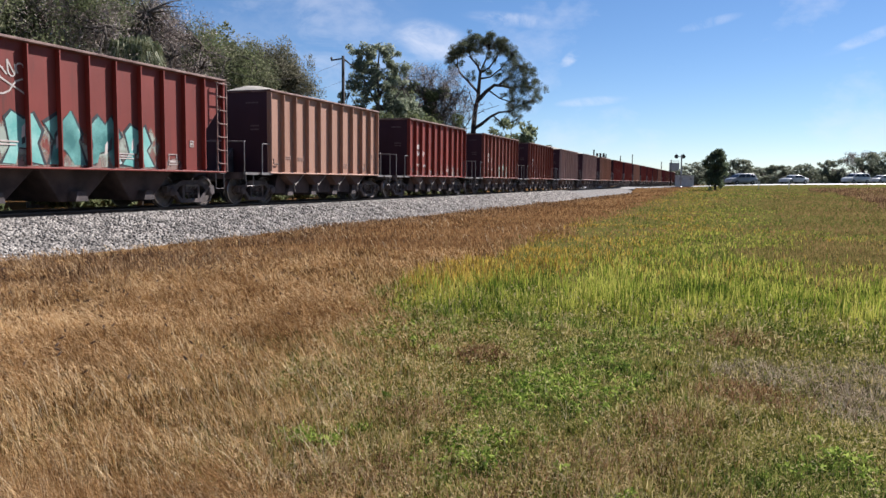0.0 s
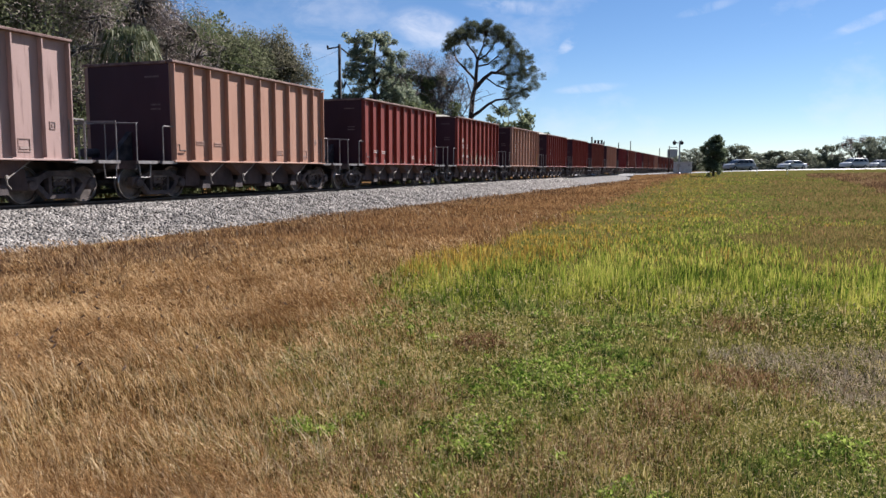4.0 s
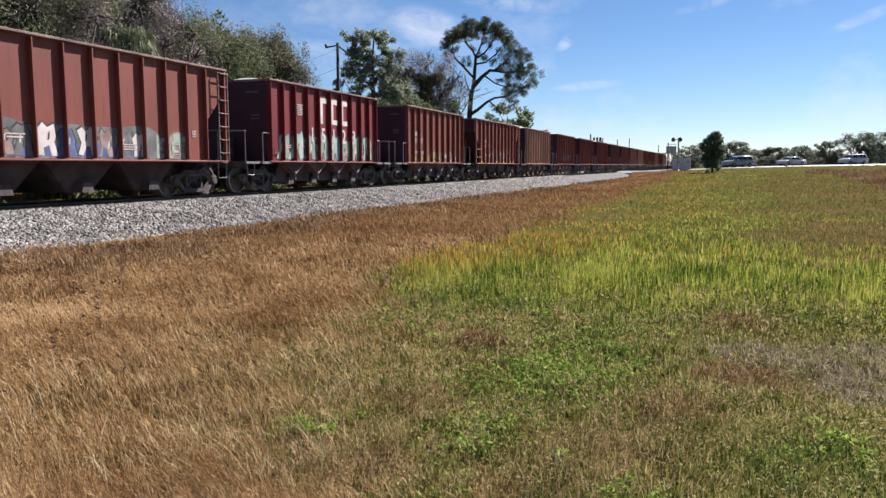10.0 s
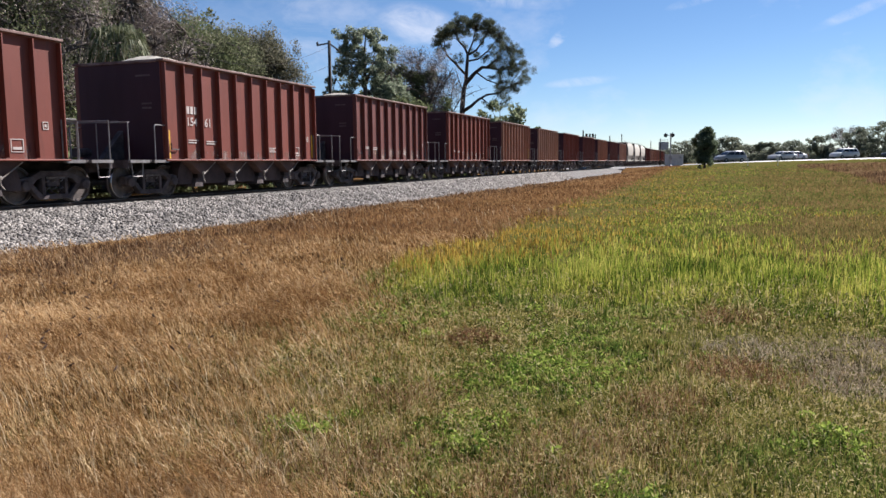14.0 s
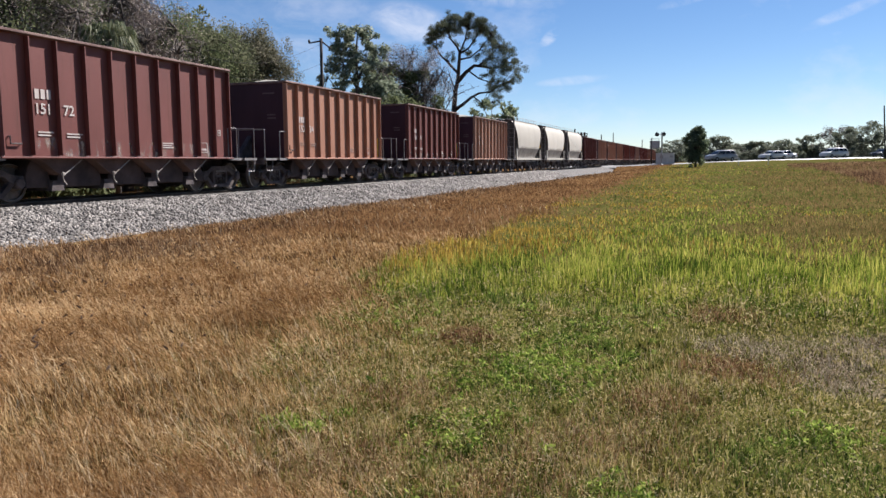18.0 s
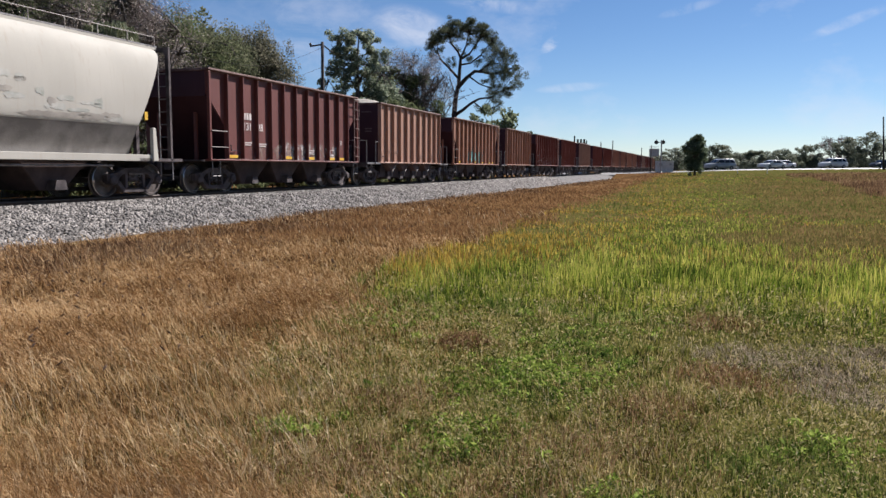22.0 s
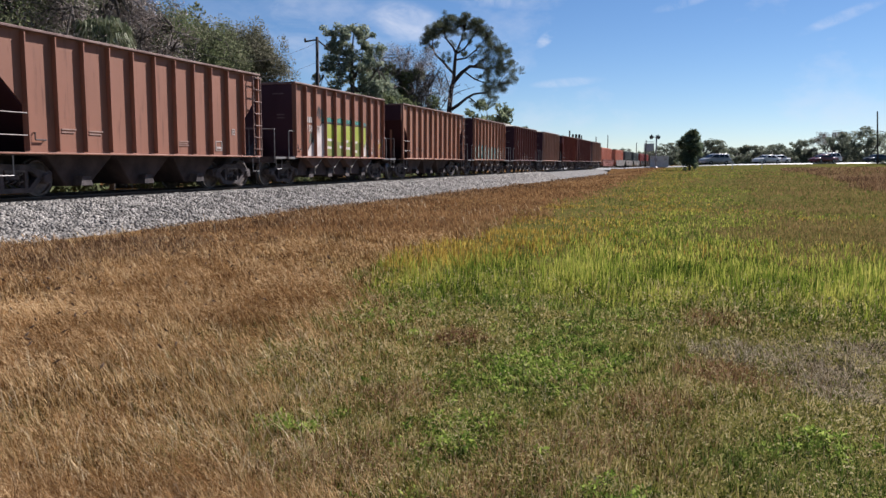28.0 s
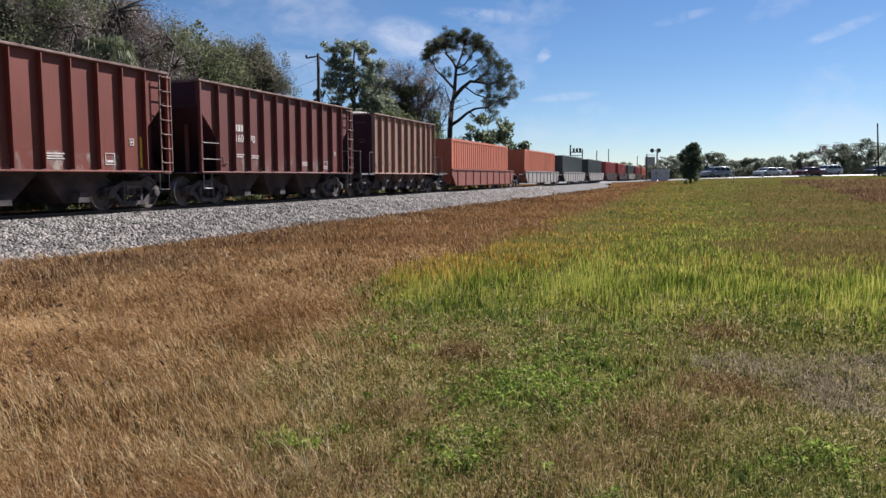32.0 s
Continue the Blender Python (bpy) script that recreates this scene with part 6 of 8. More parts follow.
# the same stand drawn out along the bank to the crossing
x, y, r = scatter(150000, 16, 125, 2, 40)
wob = patch(x, y, 0.2, 2.0)
keep = (y + 0.9 * wob + rng.normal(0, 0.25, len(x)) > edge_y(x)) & (y < 12.75 + 0.25 * wob)
x, y, r, wob = x[keep], y[keep], r[keep], wob[keep]
n = len(x)
h = rng.uniform(0.05, 0.2, n) * (0.55 + 0.8 * np.clip(0.4 + patch(x, y, 0.3, 15.0), 0, 1))
bank = (y + 1.2 * wob + rng.normal(0, 0.7, n) > 10.2)
for pick, mat in ((bank, M_RUSSET), (~bank, M_FOX)):
    ob = grass_mesh("fox_brown_grass", x[pick], y[pick], h[pick], (0.0009 * r)[pick], np.clip(rng.normal(0.5, 0.25, n), 0.02, 0.95)[pick], rng.normal(WIND, 1.3, n)[pick], mat)
    tagged(ob, "fox-brown dry grass drawn out along the bank", "grass", kind="stuff")

# bright green stand on the strip
x, y, r = scatter(190000, 6.8, 112, -17, 27)
wob = patch(x, y, 0.5, 11.0)
FRONT_Y, FRONT_X = [-30, -2.2, -1.1, 0.0, 1.0, 2.2, 3.5, 5], [8.4, 8.1, 8.6, 9.0, 8.7, 8.2, 8.0, 9.2]
front = np.interp(y, FRONT_Y, FRONT_X)
thin = np.interp(x, [9, 13, 18, 26, 60], [-0.9, -0.65, -0.25, 0.1, 0.15]) + np.clip((-y - 0.6 - (x - 13) * 0.08) / 3, 0, 0.55) * np.clip((x - 12.5) / 4, 0, 1) - 0.75 * np.exp(-((y - 0.6 - 0.02 * x) / (0.9 + 0.02 * x)) ** 2) * np.clip((x - 14) / 10, 0, 1)
keep = (y < edge_y(x) + 0.25 + 0.6 * wob) & (x > front + 0.75 * wob + 0.6 * patch(x, y, 1.7, 12.0) + rng.normal(0, 0.3, len(x))) & (patch(x, y, 0.16, 21.0) + 0.5 * patch(x, y, 0.6, 22.0) + rng.normal(0, 0.22, len(x)) > thin) & (x < road_x(0) - 8)
x, y, r = x[keep], y[keep], r[keep]
n = len(x)
clump = np.clip(0.45 + 0.8 * patch(x, y, 1.1, 41.0) + 1.0 * patch(x, y, 3.4, 43.0), 0.02, 1.3)
keep = rng.random(n) < 0.35 + clump
x, y, r, clump = x[keep], y[keep], r[keep], clump[keep]
n = len(x)
inside = x - np.interp(y, FRONT_Y, FRONT_X)
h = rng.uniform(0.10, 0.33, n) * np.clip(0.42 + 0.42 * inside, 0.3, 1) * (0.5 + 0.6 * clump) * np.interp(r, [8, 10, 14, 20, 40], [1.25, 1.1, 0.72, 0.5, 0.38])
lean = np.abs(rng.normal(0.0, 0.42, n)).clip(0, 0.95)
way = rng.uniform(0, 6.283, n)
rim = np.clip(1 - (edge_y(x) - y) / np.interp(x, [8, 14, 30, 90], [0.7, 3.0, 5.5, 5.5]), 0, 0.75) * 1.33 * np.clip((x - 8.5) / 4, 0, 1)
drift = np.clip((x - 12) / 10, 0, 1) * np.clip(0.15 + 1.4 * patch(x, y, 0.17, 77.0), 0, 0.75)
golden = rng.random(n) < np.maximum(rim * 0.95, drift)
for pick, mat, words in ((~golden, M_GREEN, "upright yellow-green grass on the strip"), (golden, M_GOLD, "ripening golden grass along the tan stand")):
    ob = grass_mesh("green_grass" if mat is M_GREEN else "golden_grass", x[pick], y[pick], h[pick], (rng.uniform(0.006, 0.0135, n) * np.maximum(1, r / 9.5) ** 0.82)[pick], lean[pick], way[pick], mat)
    tagged(ob, words, "grass", kind="stuff")

# darker tufts breaking up the stand's near edge
cx, cy = rng.uniform(7.0, 10.6, 900), rng.uniform(-5.5, 4.6, 900)
keep = rng.random(900) < np.exp(-((cx - 0.3 - np.interp(cy, FRONT_Y, FRONT_X)) / 0.9) ** 2) * np.clip(0.55 + 1.6 * patch(cx, cy, 0.8, 91.0), 0.05, 1)
cx, cy = cx[keep], cy[keep]
x, y, lean, way = tussocks(cx, cy, 34, rng.uniform(0.1, 0.26, len(cx)))
n = len(x)
h = np.repeat(rng.uniform(0.09, 0.2, len(cx)), 34) * rng.uniform(0.5, 1.2, n)
dark = np.repeat(rng.random(len(cx)) < 0.62, 34)
for pick, mat, words in ((dark, M_LUSH, "dark green tufts at the edge of the bright grass"), (~dark, M_TURF, "olive and withered tufts at the edge of the bright grass")):
    ob = grass_mesh("edge_tufts", x[pick], y[pick], h[pick], rng.uniform(0.005, 0.012, n)[pick], lean[pick], way[pick], mat)
    tagged(ob, words, "grass", kind="stuff")

# brown drifts across the far strip
x, y, r = scatter(90000, 13, 100, -17, 4)
keep = (patch(x, y, 0.11, 101.0) + 0.5 * patch(x, y, 0.4, 103.0) + rng.normal(0, 0.16, len(x)) > 0.18 + np.clip((y + 0.05 * x) / 2.0, -0.35, 0.6)) & (x < road_x(0) - 8)
x, y, r = x[keep], y[keep], r[keep]
n = len(x)
ob = grass_mesh("brown_drift", x, y, rng.uniform(0.06, 0.16, n), 0.0007 * r, np.clip(rng.normal(0.45, 0.25, n), 0, 0.95), rng.uniform(0, 6.283, n), M_DRIFT)
tagged(ob, "olive-brown drifts of withered grass on the strip", "grass", kind="stuff")

# the turf before it, in low tussocks: olive and brown, lusher in places
BARE = [(6.9, -0.36, 0.55, 0.55), (6.35, -0.95, 0.5, 0.45), (5.9, -0.95, 0.45, 0.3), (7.3, -1.3, 0.5, 0.6)]
LUSH = [(7.1, 1.05, 0.75, 0.42), (6.3, 0.95, 0.5, 0.4), (7.6, 3.5, 0.45, 0.6), (8.1, 2.3, 0.35, 0.9), (8.4, 0.9, 0.4, 1.0), (5.5, 1.3, 0.6, 0.55), (3.95, 1.2, 0.35, 0.3), (3.35, 0.35, 0.35, 0.5), (4.3, -0.6, 0.5, 0.5), (3.0, 1.3, 0.25, 0.3)]


def bed(x, y, beds):
    """How deep a place lies in soft-edged beds."""
    return np.max([np.exp(-((x - a) / c) ** 2 - ((y - b) / d) ** 2) for a, b, c, d in beds], axis=0)


cx, cy, r = scatter(8600, 2.2, 11, -17, 48)
keep = (cy < edge_y(cx) - 0.1 + 1.1 * patch(cx, cy, 0.6, 7.0) + rng.normal(0, 0.35, len(cx))) & (rng.random(len(cx)) > 0.85 * bed(cx, cy, BARE))
cx, cy, r = cx[keep], cy[keep], r[keep]
size = rng.uniform(0.05, 0.17, len(cx)) * np.maximum(1, r / 6)
per = 17
x, y, lean, way = tussocks(cx, cy, per, size)
lush = np.repeat(bed(cx, cy, LUSH) + 0.35 * patch(cx, cy, 1.1, 27.0) + rng.normal(0, 0.1, len(cx)) > 0.38, per)
h = np.repeat(rng.uniform(0.04, 0.1, len(cx)) * (0.7 + 0.6 * np.clip(patch(cx, cy, 1.3, 3.0) + 0.3, 0, 1)), per) * rng.uniform(0.6, 1.25, len(x))
r = np.hypot(x, y)
for pick, mat, words in ((~lush, M_TURF, "low tussocks of olive and withered brown grass"), (lush, M_LUSH, "fresh dark green tussocks in the turf")):
    ob = grass_mesh("mixed_turf" if mat is M_TURF else "lush_turf", x[pick], y[pick], h[pick], (rng.uniform(0.003, 0.0075, len(x)) * np.maximum(1, r / 4.5))[pick], lean[pick], way[pick], mat)
    tagged(ob, words, "grass", kind="stuff")

# fine blades between the tussocks, and olive sward further out
xa, ya, ra = scatter(62000, 2.2, 11.5, -17, 48)
xb, yb, rb = scatter(80000, 11, 122, -17, 25)
x, y, r = np.concatenate([xa, xb]), np.concatenate([ya, yb]), np.concatenate([ra, rb])
wob = patch(x, y, 0.6, 7.0)
keep = (y < edge_y(x) + np.where(x < 9, -0.05, 0.5) + wob) & (x < road_x(0) - 5) & (rng.random(len(x)) > bed(x, y, BARE) * 0.8)
x, y, r = x[keep], y[keep], r[keep]
n = len(x)
h = rng.uniform(0.03, 0.11, n) * (0.5 + 0.8 * np.clip(patch(x, y, 1.5, 3.0) + 0.35, 0, 1)) * (1 + np.clip((r - 12) / 30, 0, 0.7))
lean = np.clip(rng.normal(0.55, 0.26, n), 0, 0.97)
wide, way = rng.uniform(0.003, 0.007, n) * np.maximum(1, r / 4.5), rng.uniform(0, 6.283, n)
for near, mat in ((r < 11, M_TURF), (r >= 11, M_SWARD)):
    ob = grass_mesh("short_turf", x[near], y[near], h[near], wide[near], lean[near], way[near], mat)
    tagged(ob, "short matted turf of olive and straw-coloured grass", "grass", kind="stuff")

# small leaves matted in the turf
x, y, r = scatter(150000, 2.2, 11, -17, 48)
wob = patch(x, y, 0.8, 17.0) + 0.5 * patch(x, y, 3.0, 19.0)
keep = (y < edge_y(x) - 0.1 + 1.0 * wob) & (wob + rng.normal(0, 0.3, len(x)) > -0.25) & (rng.random(len(x)) > bed(x, y, BARE) * 0.9)
x, y, r = x[keep], y[keep], r[keep]
n = len(x)
z = heights(x, y) + rng.random(n) ** 1.6 * 0.09 * (1 + np.clip(r / 20, 0, 1.5))
v = leaf_cloud(np.stack([x, y, z], -1), 0.0105, n, (0.002, 0.002, 0.002), flat=0.75)
mid = v.mean(1, keepdims=True)
v = mid + (v - mid) * np.maximum(1, r / 4.5)[:, None, None]
ob = new("turf_leaves", raw_mesh("turf_leaves", v.reshape(-1, 3), np.arange(4 * n).reshape(-1, 4), M_LITTER))
tagged(ob, "tiny green and withered leaves matted in the turf", "leaves", kind="stuff")

# bleached stems lying about
x, y, r = scatter(17000, 2.2, 30, -17, 58)
keep = (y < 12.3) & ((y > edge_y(x)) | (x < 8.2)) & (patch(x, y, 0.9, 31.0) + rng.normal(0, 0.25, len(x)) > -0.02)
x, y, r = x[keep], y[keep], r[keep]
n = len(x)
tall = y > edge_y(x)
h = rng.uniform(0.08, 0.26, n) * np.where(tall, 1.35, 0.75)
ob = grass_mesh("straw_stems", x, y, h, 0.0031 * np.maximum(1, r / 4.5), np.clip(rng.normal(0.66, 0.22, n), 0, 0.98), rng.normal(WIND, 0.9, n), M_STRAW)
tagged(ob, "bleached straw stems among the grass", "grass", kind="stuff")

# long pale culms bowed over in the near stand
x, y, r = scatter(3000, 2.2, 7, 8, 56)
keep = (y > edge_y(x) - 0.5) & (patch(x, y, 0.8, 91.0) + rng.normal(0, 0.25, len(x)) > 0.0)
x, y, r = x[keep], y[keep], r[keep]
n = len(x)
ob = plume_mesh("pale_culms", x, y, rng.uniform(0.15, 0.36, n), 0.003 * np.maximum(1, r / 4.5), np.clip(rng.normal(0.7, 0.18, n), 0.1, 0.97), rng.normal(WIND, 1.0, n), M_STRAW, hairs=2, length=0.05)
tagged(ob, "long pale culms bowed over in the dry grass", "grass", kind="stuff")

# the same turf and tan grass going on behind and beside the camera
xa, ya, ra = scatter(30000, 0.35, 14, 57, 344)
xb, yb, rb = scatter(20000, 14, 90, 57, 344)
xc, yc, rc = scatter(9000, 0.35, 2.4, -17, 58)
x, y, r = np.concatenate([xa, xb, xc]), np.concatenate([ya, yb, yc]), np.concatenate([ra, rb, rc])
keep = (y < 12.3) & (np.hypot(x, y) > 0.3)
x, y, r = x[keep], y[keep], r[keep]
dry = y + 1.2 * patch(x, y, 0.3, 2.0) + rng.normal(0, 0.4, len(x)) > 1.4
for pick, mat, low, high, name, words in ((~dry, M_TURF, 0.03, 0.13, "short_turf", "short matted turf of olive and straw-coloured grass"),
                                          (dry, M_DRY, 0.1, 0.34, "dry_grass", "matted dry tan and russet grass")):
    n = int(pick.sum())
    ob = grass_mesh(name, x[pick], y[pick], rng.uniform(low, high, n), 0.011 * np.maximum(1, r[pick] / 5), np.clip(rng.normal(0.5, 0.28, n), 0, 0.97), rng.uniform(0, 6.283, n), mat)
    tagged(ob, words, "grass", kind="stuff")

# reddish tufts, grey thatch and pale straw in patches of the turf
for name, label, mat, beds, per, tallness, flat in (
        ("reddish_tufts", "withered reddish grass tufts in the turf", M_REDTUFT, [(6.45, 2.0, 0.13), (6.5, 2.05, 0.1), (5.95, -0.3, 0.2), (6.15, -0.15, 0.2), (4.15, 0.7, 0.28), (3.75, 1.6, 0.22), (4.3, 0.35, 0.3), (5.1, 0.25, 0.18), (4.7, 1.9, 0.2), (3.5, 1.95, 0.2), (3.45, 0.85, 0.22), (8.2, -0.2, 0.25)], 900, 0.12, 0.5),
        ("grey_thatch", "flattened bleached thatch over a bare patch", M_THATCH, [(6.9, -0.3, 0.25), (6.75, -0.75, 0.28), (6.35, -1.0, 0.28), (7.1, -1.1, 0.3), (5.9, -0.95, 0.22), (7.4, -1.5, 0.3)], 1500, 0.12, 0.93),
        ("straw_clump", "bleached straw clumps at the edge of the tan stand", M_STRAW, [(2.95, 2.75, 0.3), (3.05, 2.3, 0.22), (3.3, 2.15, 0.2), (3.7, 2.1, 0.2), (2.85, 2.0, 0.25), (2.8, 2.6, 0.3), (2.65, 3.0, 0.3), (2.75, 2.3, 0.3), (3.3, 1.6, 0.2), (4.4, 2.6, 0.25), (4.9, 2.3, 0.25), (4.5, 0.45, 0.22), (3.9, 0.75, 0.2), (5.6, 2.9, 0.3)], 300, 0.13, 0.72)):
    xs = np.concatenate([rng.normal(a, s, per) for a, b, s in beds])
    ys_ = np.concatenate([rng.normal(b, s, per) for a, b, s in beds])
    n = len(xs)
    ob = grass_mesh(name, xs, ys_, rng.uniform(0.4, 1.4, n) * tallness, 0.0036 * np.maximum(1, np.hypot(xs, ys_) / 4.5), np.clip(rng.normal(flat, 0.2, n), 0, 0.985), rng.uniform(0, 6.283, n), mat)
    tagged(ob, label, "grass", kind="stuff")

# dark reddish sedge along the ditch, before the road
n = 60000
r, a = rng.uniform(44, 121, n), np.radians(-rng.uniform(5.2, 17.0, n))
x, y = r * np.cos(a), r * np.sin(a)
keep = (patch(x, y, 0.09, 51.0) + rng.normal(0, 0.2, n) + np.clip((-np.degrees(a) - 6.2) / 2.0, -0.6, 0.5) + np.clip((r - np.interp(-np.degrees(a), [6, 7.5, 9, 11.4, 16], [108, 88, 68, 55, 48])) / 12, -1.2, 0.5) > 0.0) & (x < np.array([road_x(b) for b in y]) - 7)
x, y = x[keep], y[keep]
n = len(x)
ob = grass_mesh("ditch_sedge", x, y, rng.uniform(0.15, 0.5, n) * (0.6 + 0.9 * np.clip(patch(x, y, 0.25, 61.0) + 0.3, 0, 1)), 0.0005 * np.hypot(x, y), np.abs(rng.normal(0, 0.4, n)).clip(0, 0.9), rng.uniform(0, 6.283, n), M_SEDGE)
tagged(ob, "tall reddish brown sedge along the ditch", "grass", kind="stuff")

# leafy weeds: bright rosettes gathered in a few beds
spots = [(5.35, 1.45, 0.16, 14), (5.6, 1.2, 0.16, 12), (5.9, 1.35, 0.13, 9), (5.75, 0.85, 0.18, 12), (6.05, 1.05, 0.15, 8), (4.35, 1.3, 0.13, 8), (3.98, 1.26, 0.12, 9), (4.72, -0.74, 0.12, 8), (4.5, -0.5, 0.1, 3), (3.99, 2.32, 0.1, 8),
         (7.45, 2.95, 0.22, 14), (7.8, 3.3, 0.25, 8), (7.2, 1.1, 0.35, 12), (6.6, 1.0, 0.25, 8), (8.3, 2.2, 0.3, 6), (8.5, 0.7, 0.4, 8), (3.1, 1.15, 0.12, 4), (3.5, 0.3, 0.15, 5), (6.6, 2.4, 0.2, 4), (5.0, 2.0, 0.2, 3)]
clouds = []
for sx_, sy_, sp, cnt in spots:
    for i in range(int(cnt * 4.2)):
        px, py = sx_ + rng.normal(0, sp * 1.25), sy_ + rng.normal(0, sp * 1.25)
        hh = rng.uniform(0.012, 0.07) * (0.6 + 0.8 * abs(noise.noise(Vector((px * 3, py * 3, 4.0)))))
        clouds.append(leaf_cloud((px, py, ground_z(px, py) + hh), rng.uniform(0.012, 0.024), 22, (0.055, 0.055, hh * 0.8), flat=0.8))
v = np.concatenate(clouds).reshape(-1, 3)
ob = new("broadleaf_weeds", raw_mesh("broadleaf_weeds", v, np.arange(len(v)).reshape(-1, 4), M_WEED))
tagged(ob, "low fresh green broadleaf weeds in the turf", "weeds", kind="stuff")

heads = Shape()
x, y, r = scatter(1500, 5.0, 30, 14, 56, 0.55)
keep = y > edge_y(x) + 0.4
for a, b in list(zip(x[keep], y[keep]))[:620]:
    if b < 12:
        z = ground_z(a, b) + rng.uniform(0.24, 0.42)
        t = rng.uniform(0, 6.28)
        k = rng.uniform(0.007, 0.013)
        heads.put([(a - 0.03 * math.cos(t), b - 0.03 * math.sin(t), z - 0.015), (a, b, z + k), (a + 0.03 * math.cos(t), b + 0.03 * math.sin(t), z + 0.015), (a, b, z - k), (a, b + k, z), (a, b - k, z)],
                  [(0, 1, 4), (1, 2, 4), (2, 3, 4), (3, 0, 4), (1, 0, 5), (2, 1, 5), (3, 2, 5), (0, 3, 5)])
ob = new("seed_heads", heads.mesh("seed_heads", M_SEED))
tagged(ob, "dark withered seed heads above the dry grass", "seed heads", kind="stuff")

# ---------------------------------------------------------------- trees and shrubs
M_OAK = blades("oak_leaves", [(0.085, 0.1, 0.056), (0.14, 0.158, 0.084), (0.2, 0.215, 0.12), (0.29, 0.29, 0.185)], thin=0.5, rough=0.8, gloss=0.03, scale=0.35, mottle=1.2)
M_BROAD = blades("broad_tree_leaves", [(0.1, 0.13, 0.09), (0.19, 0.235, 0.155), (0.3, 0.345, 0.235), (0.44, 0.47, 0.35)], thin=0.5, rough=0.7, gloss=0.08, scale=0.4)
M_PINE = blades("pine_needles", [(0.05, 0.065, 0.042), (0.11, 0.13, 0.078), (0.19, 0.205, 0.13)], thin=0.3, rough=0.7, gloss=0.06, scale=0.3)
M_ROUND = blades("round_oak_leaves", [(0.08, 0.085, 0.056), (0.135, 0.136, 0.086), (0.195, 0.184, 0.124), (0.28, 0.26, 0.19)], thin=0.5, rough=0.8, gloss=0.03, scale=0.35, mottle=1.2)
M_TWIG = blades("twigs_and_vines", [(0.1, 0.082, 0.075), (0.25, 0.205, 0.185), (0.42, 0.345, 0.31), (0.5, 0.43, 0.36)], thin=0.1, rough=0.6, gloss=0.12, scale=0.3)
M_FROND = blades("palm_fronds", [(0.058, 0.077, 0.035), (0.134, 0.154, 0.077), (0.243, 0.25, 0.154)], thin=0.3, rough=0.6, gloss=0.12, scale=0.4)
M_SCRUB = blades("scrub_leaves", [(0.07, 0.09, 0.044), (0.14, 0.165, 0.08), (0.225, 0.25, 0.13)], thin=0.5, rough=0.8, gloss=0.03, scale=0.5, mottle=1.2)


def spot(az, r, z=None):
    x, y = r * math.cos(radians(az)), r * math.sin(radians(az))
    return pose(x, y, ground_z(x, y) - 0.05 if z is None else z, 0, 0, az - 90)


# distant crowns: the air's haze is mixed into these leaf greens
M_FAR = blades("far_hazed_leaves", [(0.1, 0.118, 0.09), (0.195, 0.215, 0.155), (0.3, 0.315, 0.24)], thin=0.5, scale=0.2)
M_BUSH = blades("bush_leaves", [(0.07, 0.095, 0.062), (0.155, 0.195, 0.12), (0.26, 0.3, 0.19)], thin=0.45, scale=0.4)
M_PALE = blades("pale_tree_leaves", [(0.1, 0.125, 0.075), (0.21, 0.25, 0.145), (0.32, 0.355, 0.225)], thin=0.5, scale=0.4)
M_PINEBARK = surface("pine_bark", (0.018, 0.014, 0.012), (0.045, 0.035, 0.03), rough=0.95, scale=3, bump=0.8, stretch=(3, 3, 0.6))


def tree(name, label, at, limbs, clusters, leaf_mat, size, density=1.0, droop=0.0, flat=1.0, twig=2, category="tree", spread=1.0):
    """limbs: runs of (across, depth, up) with a start and an end radius; clusters: (across, depth, up, width, height, leaves)."""
    t = thing(name, label, category, at=at)
    s = Shape()
    for pts, r0, r1 in limbs:
        s.tube(pts, r0, 7, r1)
    tips = [Vector(p) for pts, r0, r1 in limbs for p in pts[1:]]
    out = []
    for u, d, z, w, hh, cnt in clusters:
        w, hh = w * spread, hh * spread
        c = Vector((u, d, z))
        near = sorted(tips, key=lambda q: (q - c).length)[:1]
        for q in near:
            for k in range(twig):
                e = c + Vector((rng.normal(0, w * 0.45), rng.normal(0, w * 0.45), rng.normal(0, hh * 0.4)))
                m = q.lerp(e, 0.5) + Vector((rng.normal(0, 0.15 * w), rng.normal(0, 0.15 * w), 0.1 * w))
                s.tube([q, m, e], 0.05 + 0.015 * w, 4, 0.012)
        for k in range(max(3, int(cnt / 55))):
            cc = c + Vector(np.array(rng.normal(0, 0.5, 3)) * (w, w, hh))
            out.append(leaf_cloud(cc, size, int(90 * density), (w * 0.62, w * 0.62, hh * 0.66), flat, droop))
    part("trunk", s, M_PINEBARK if leaf_mat is M_PINE else M_BARK, t, "rough dark bark" if leaf_mat is M_PINE else "rough grey-brown bark", smooth=True)
    v = np.concatenate(out).reshape(-1, 3)
    part("crown", raw_mesh("crown", v, np.arange(len(v)).reshape(-1, 4), leaf_mat), None, t)
    return t


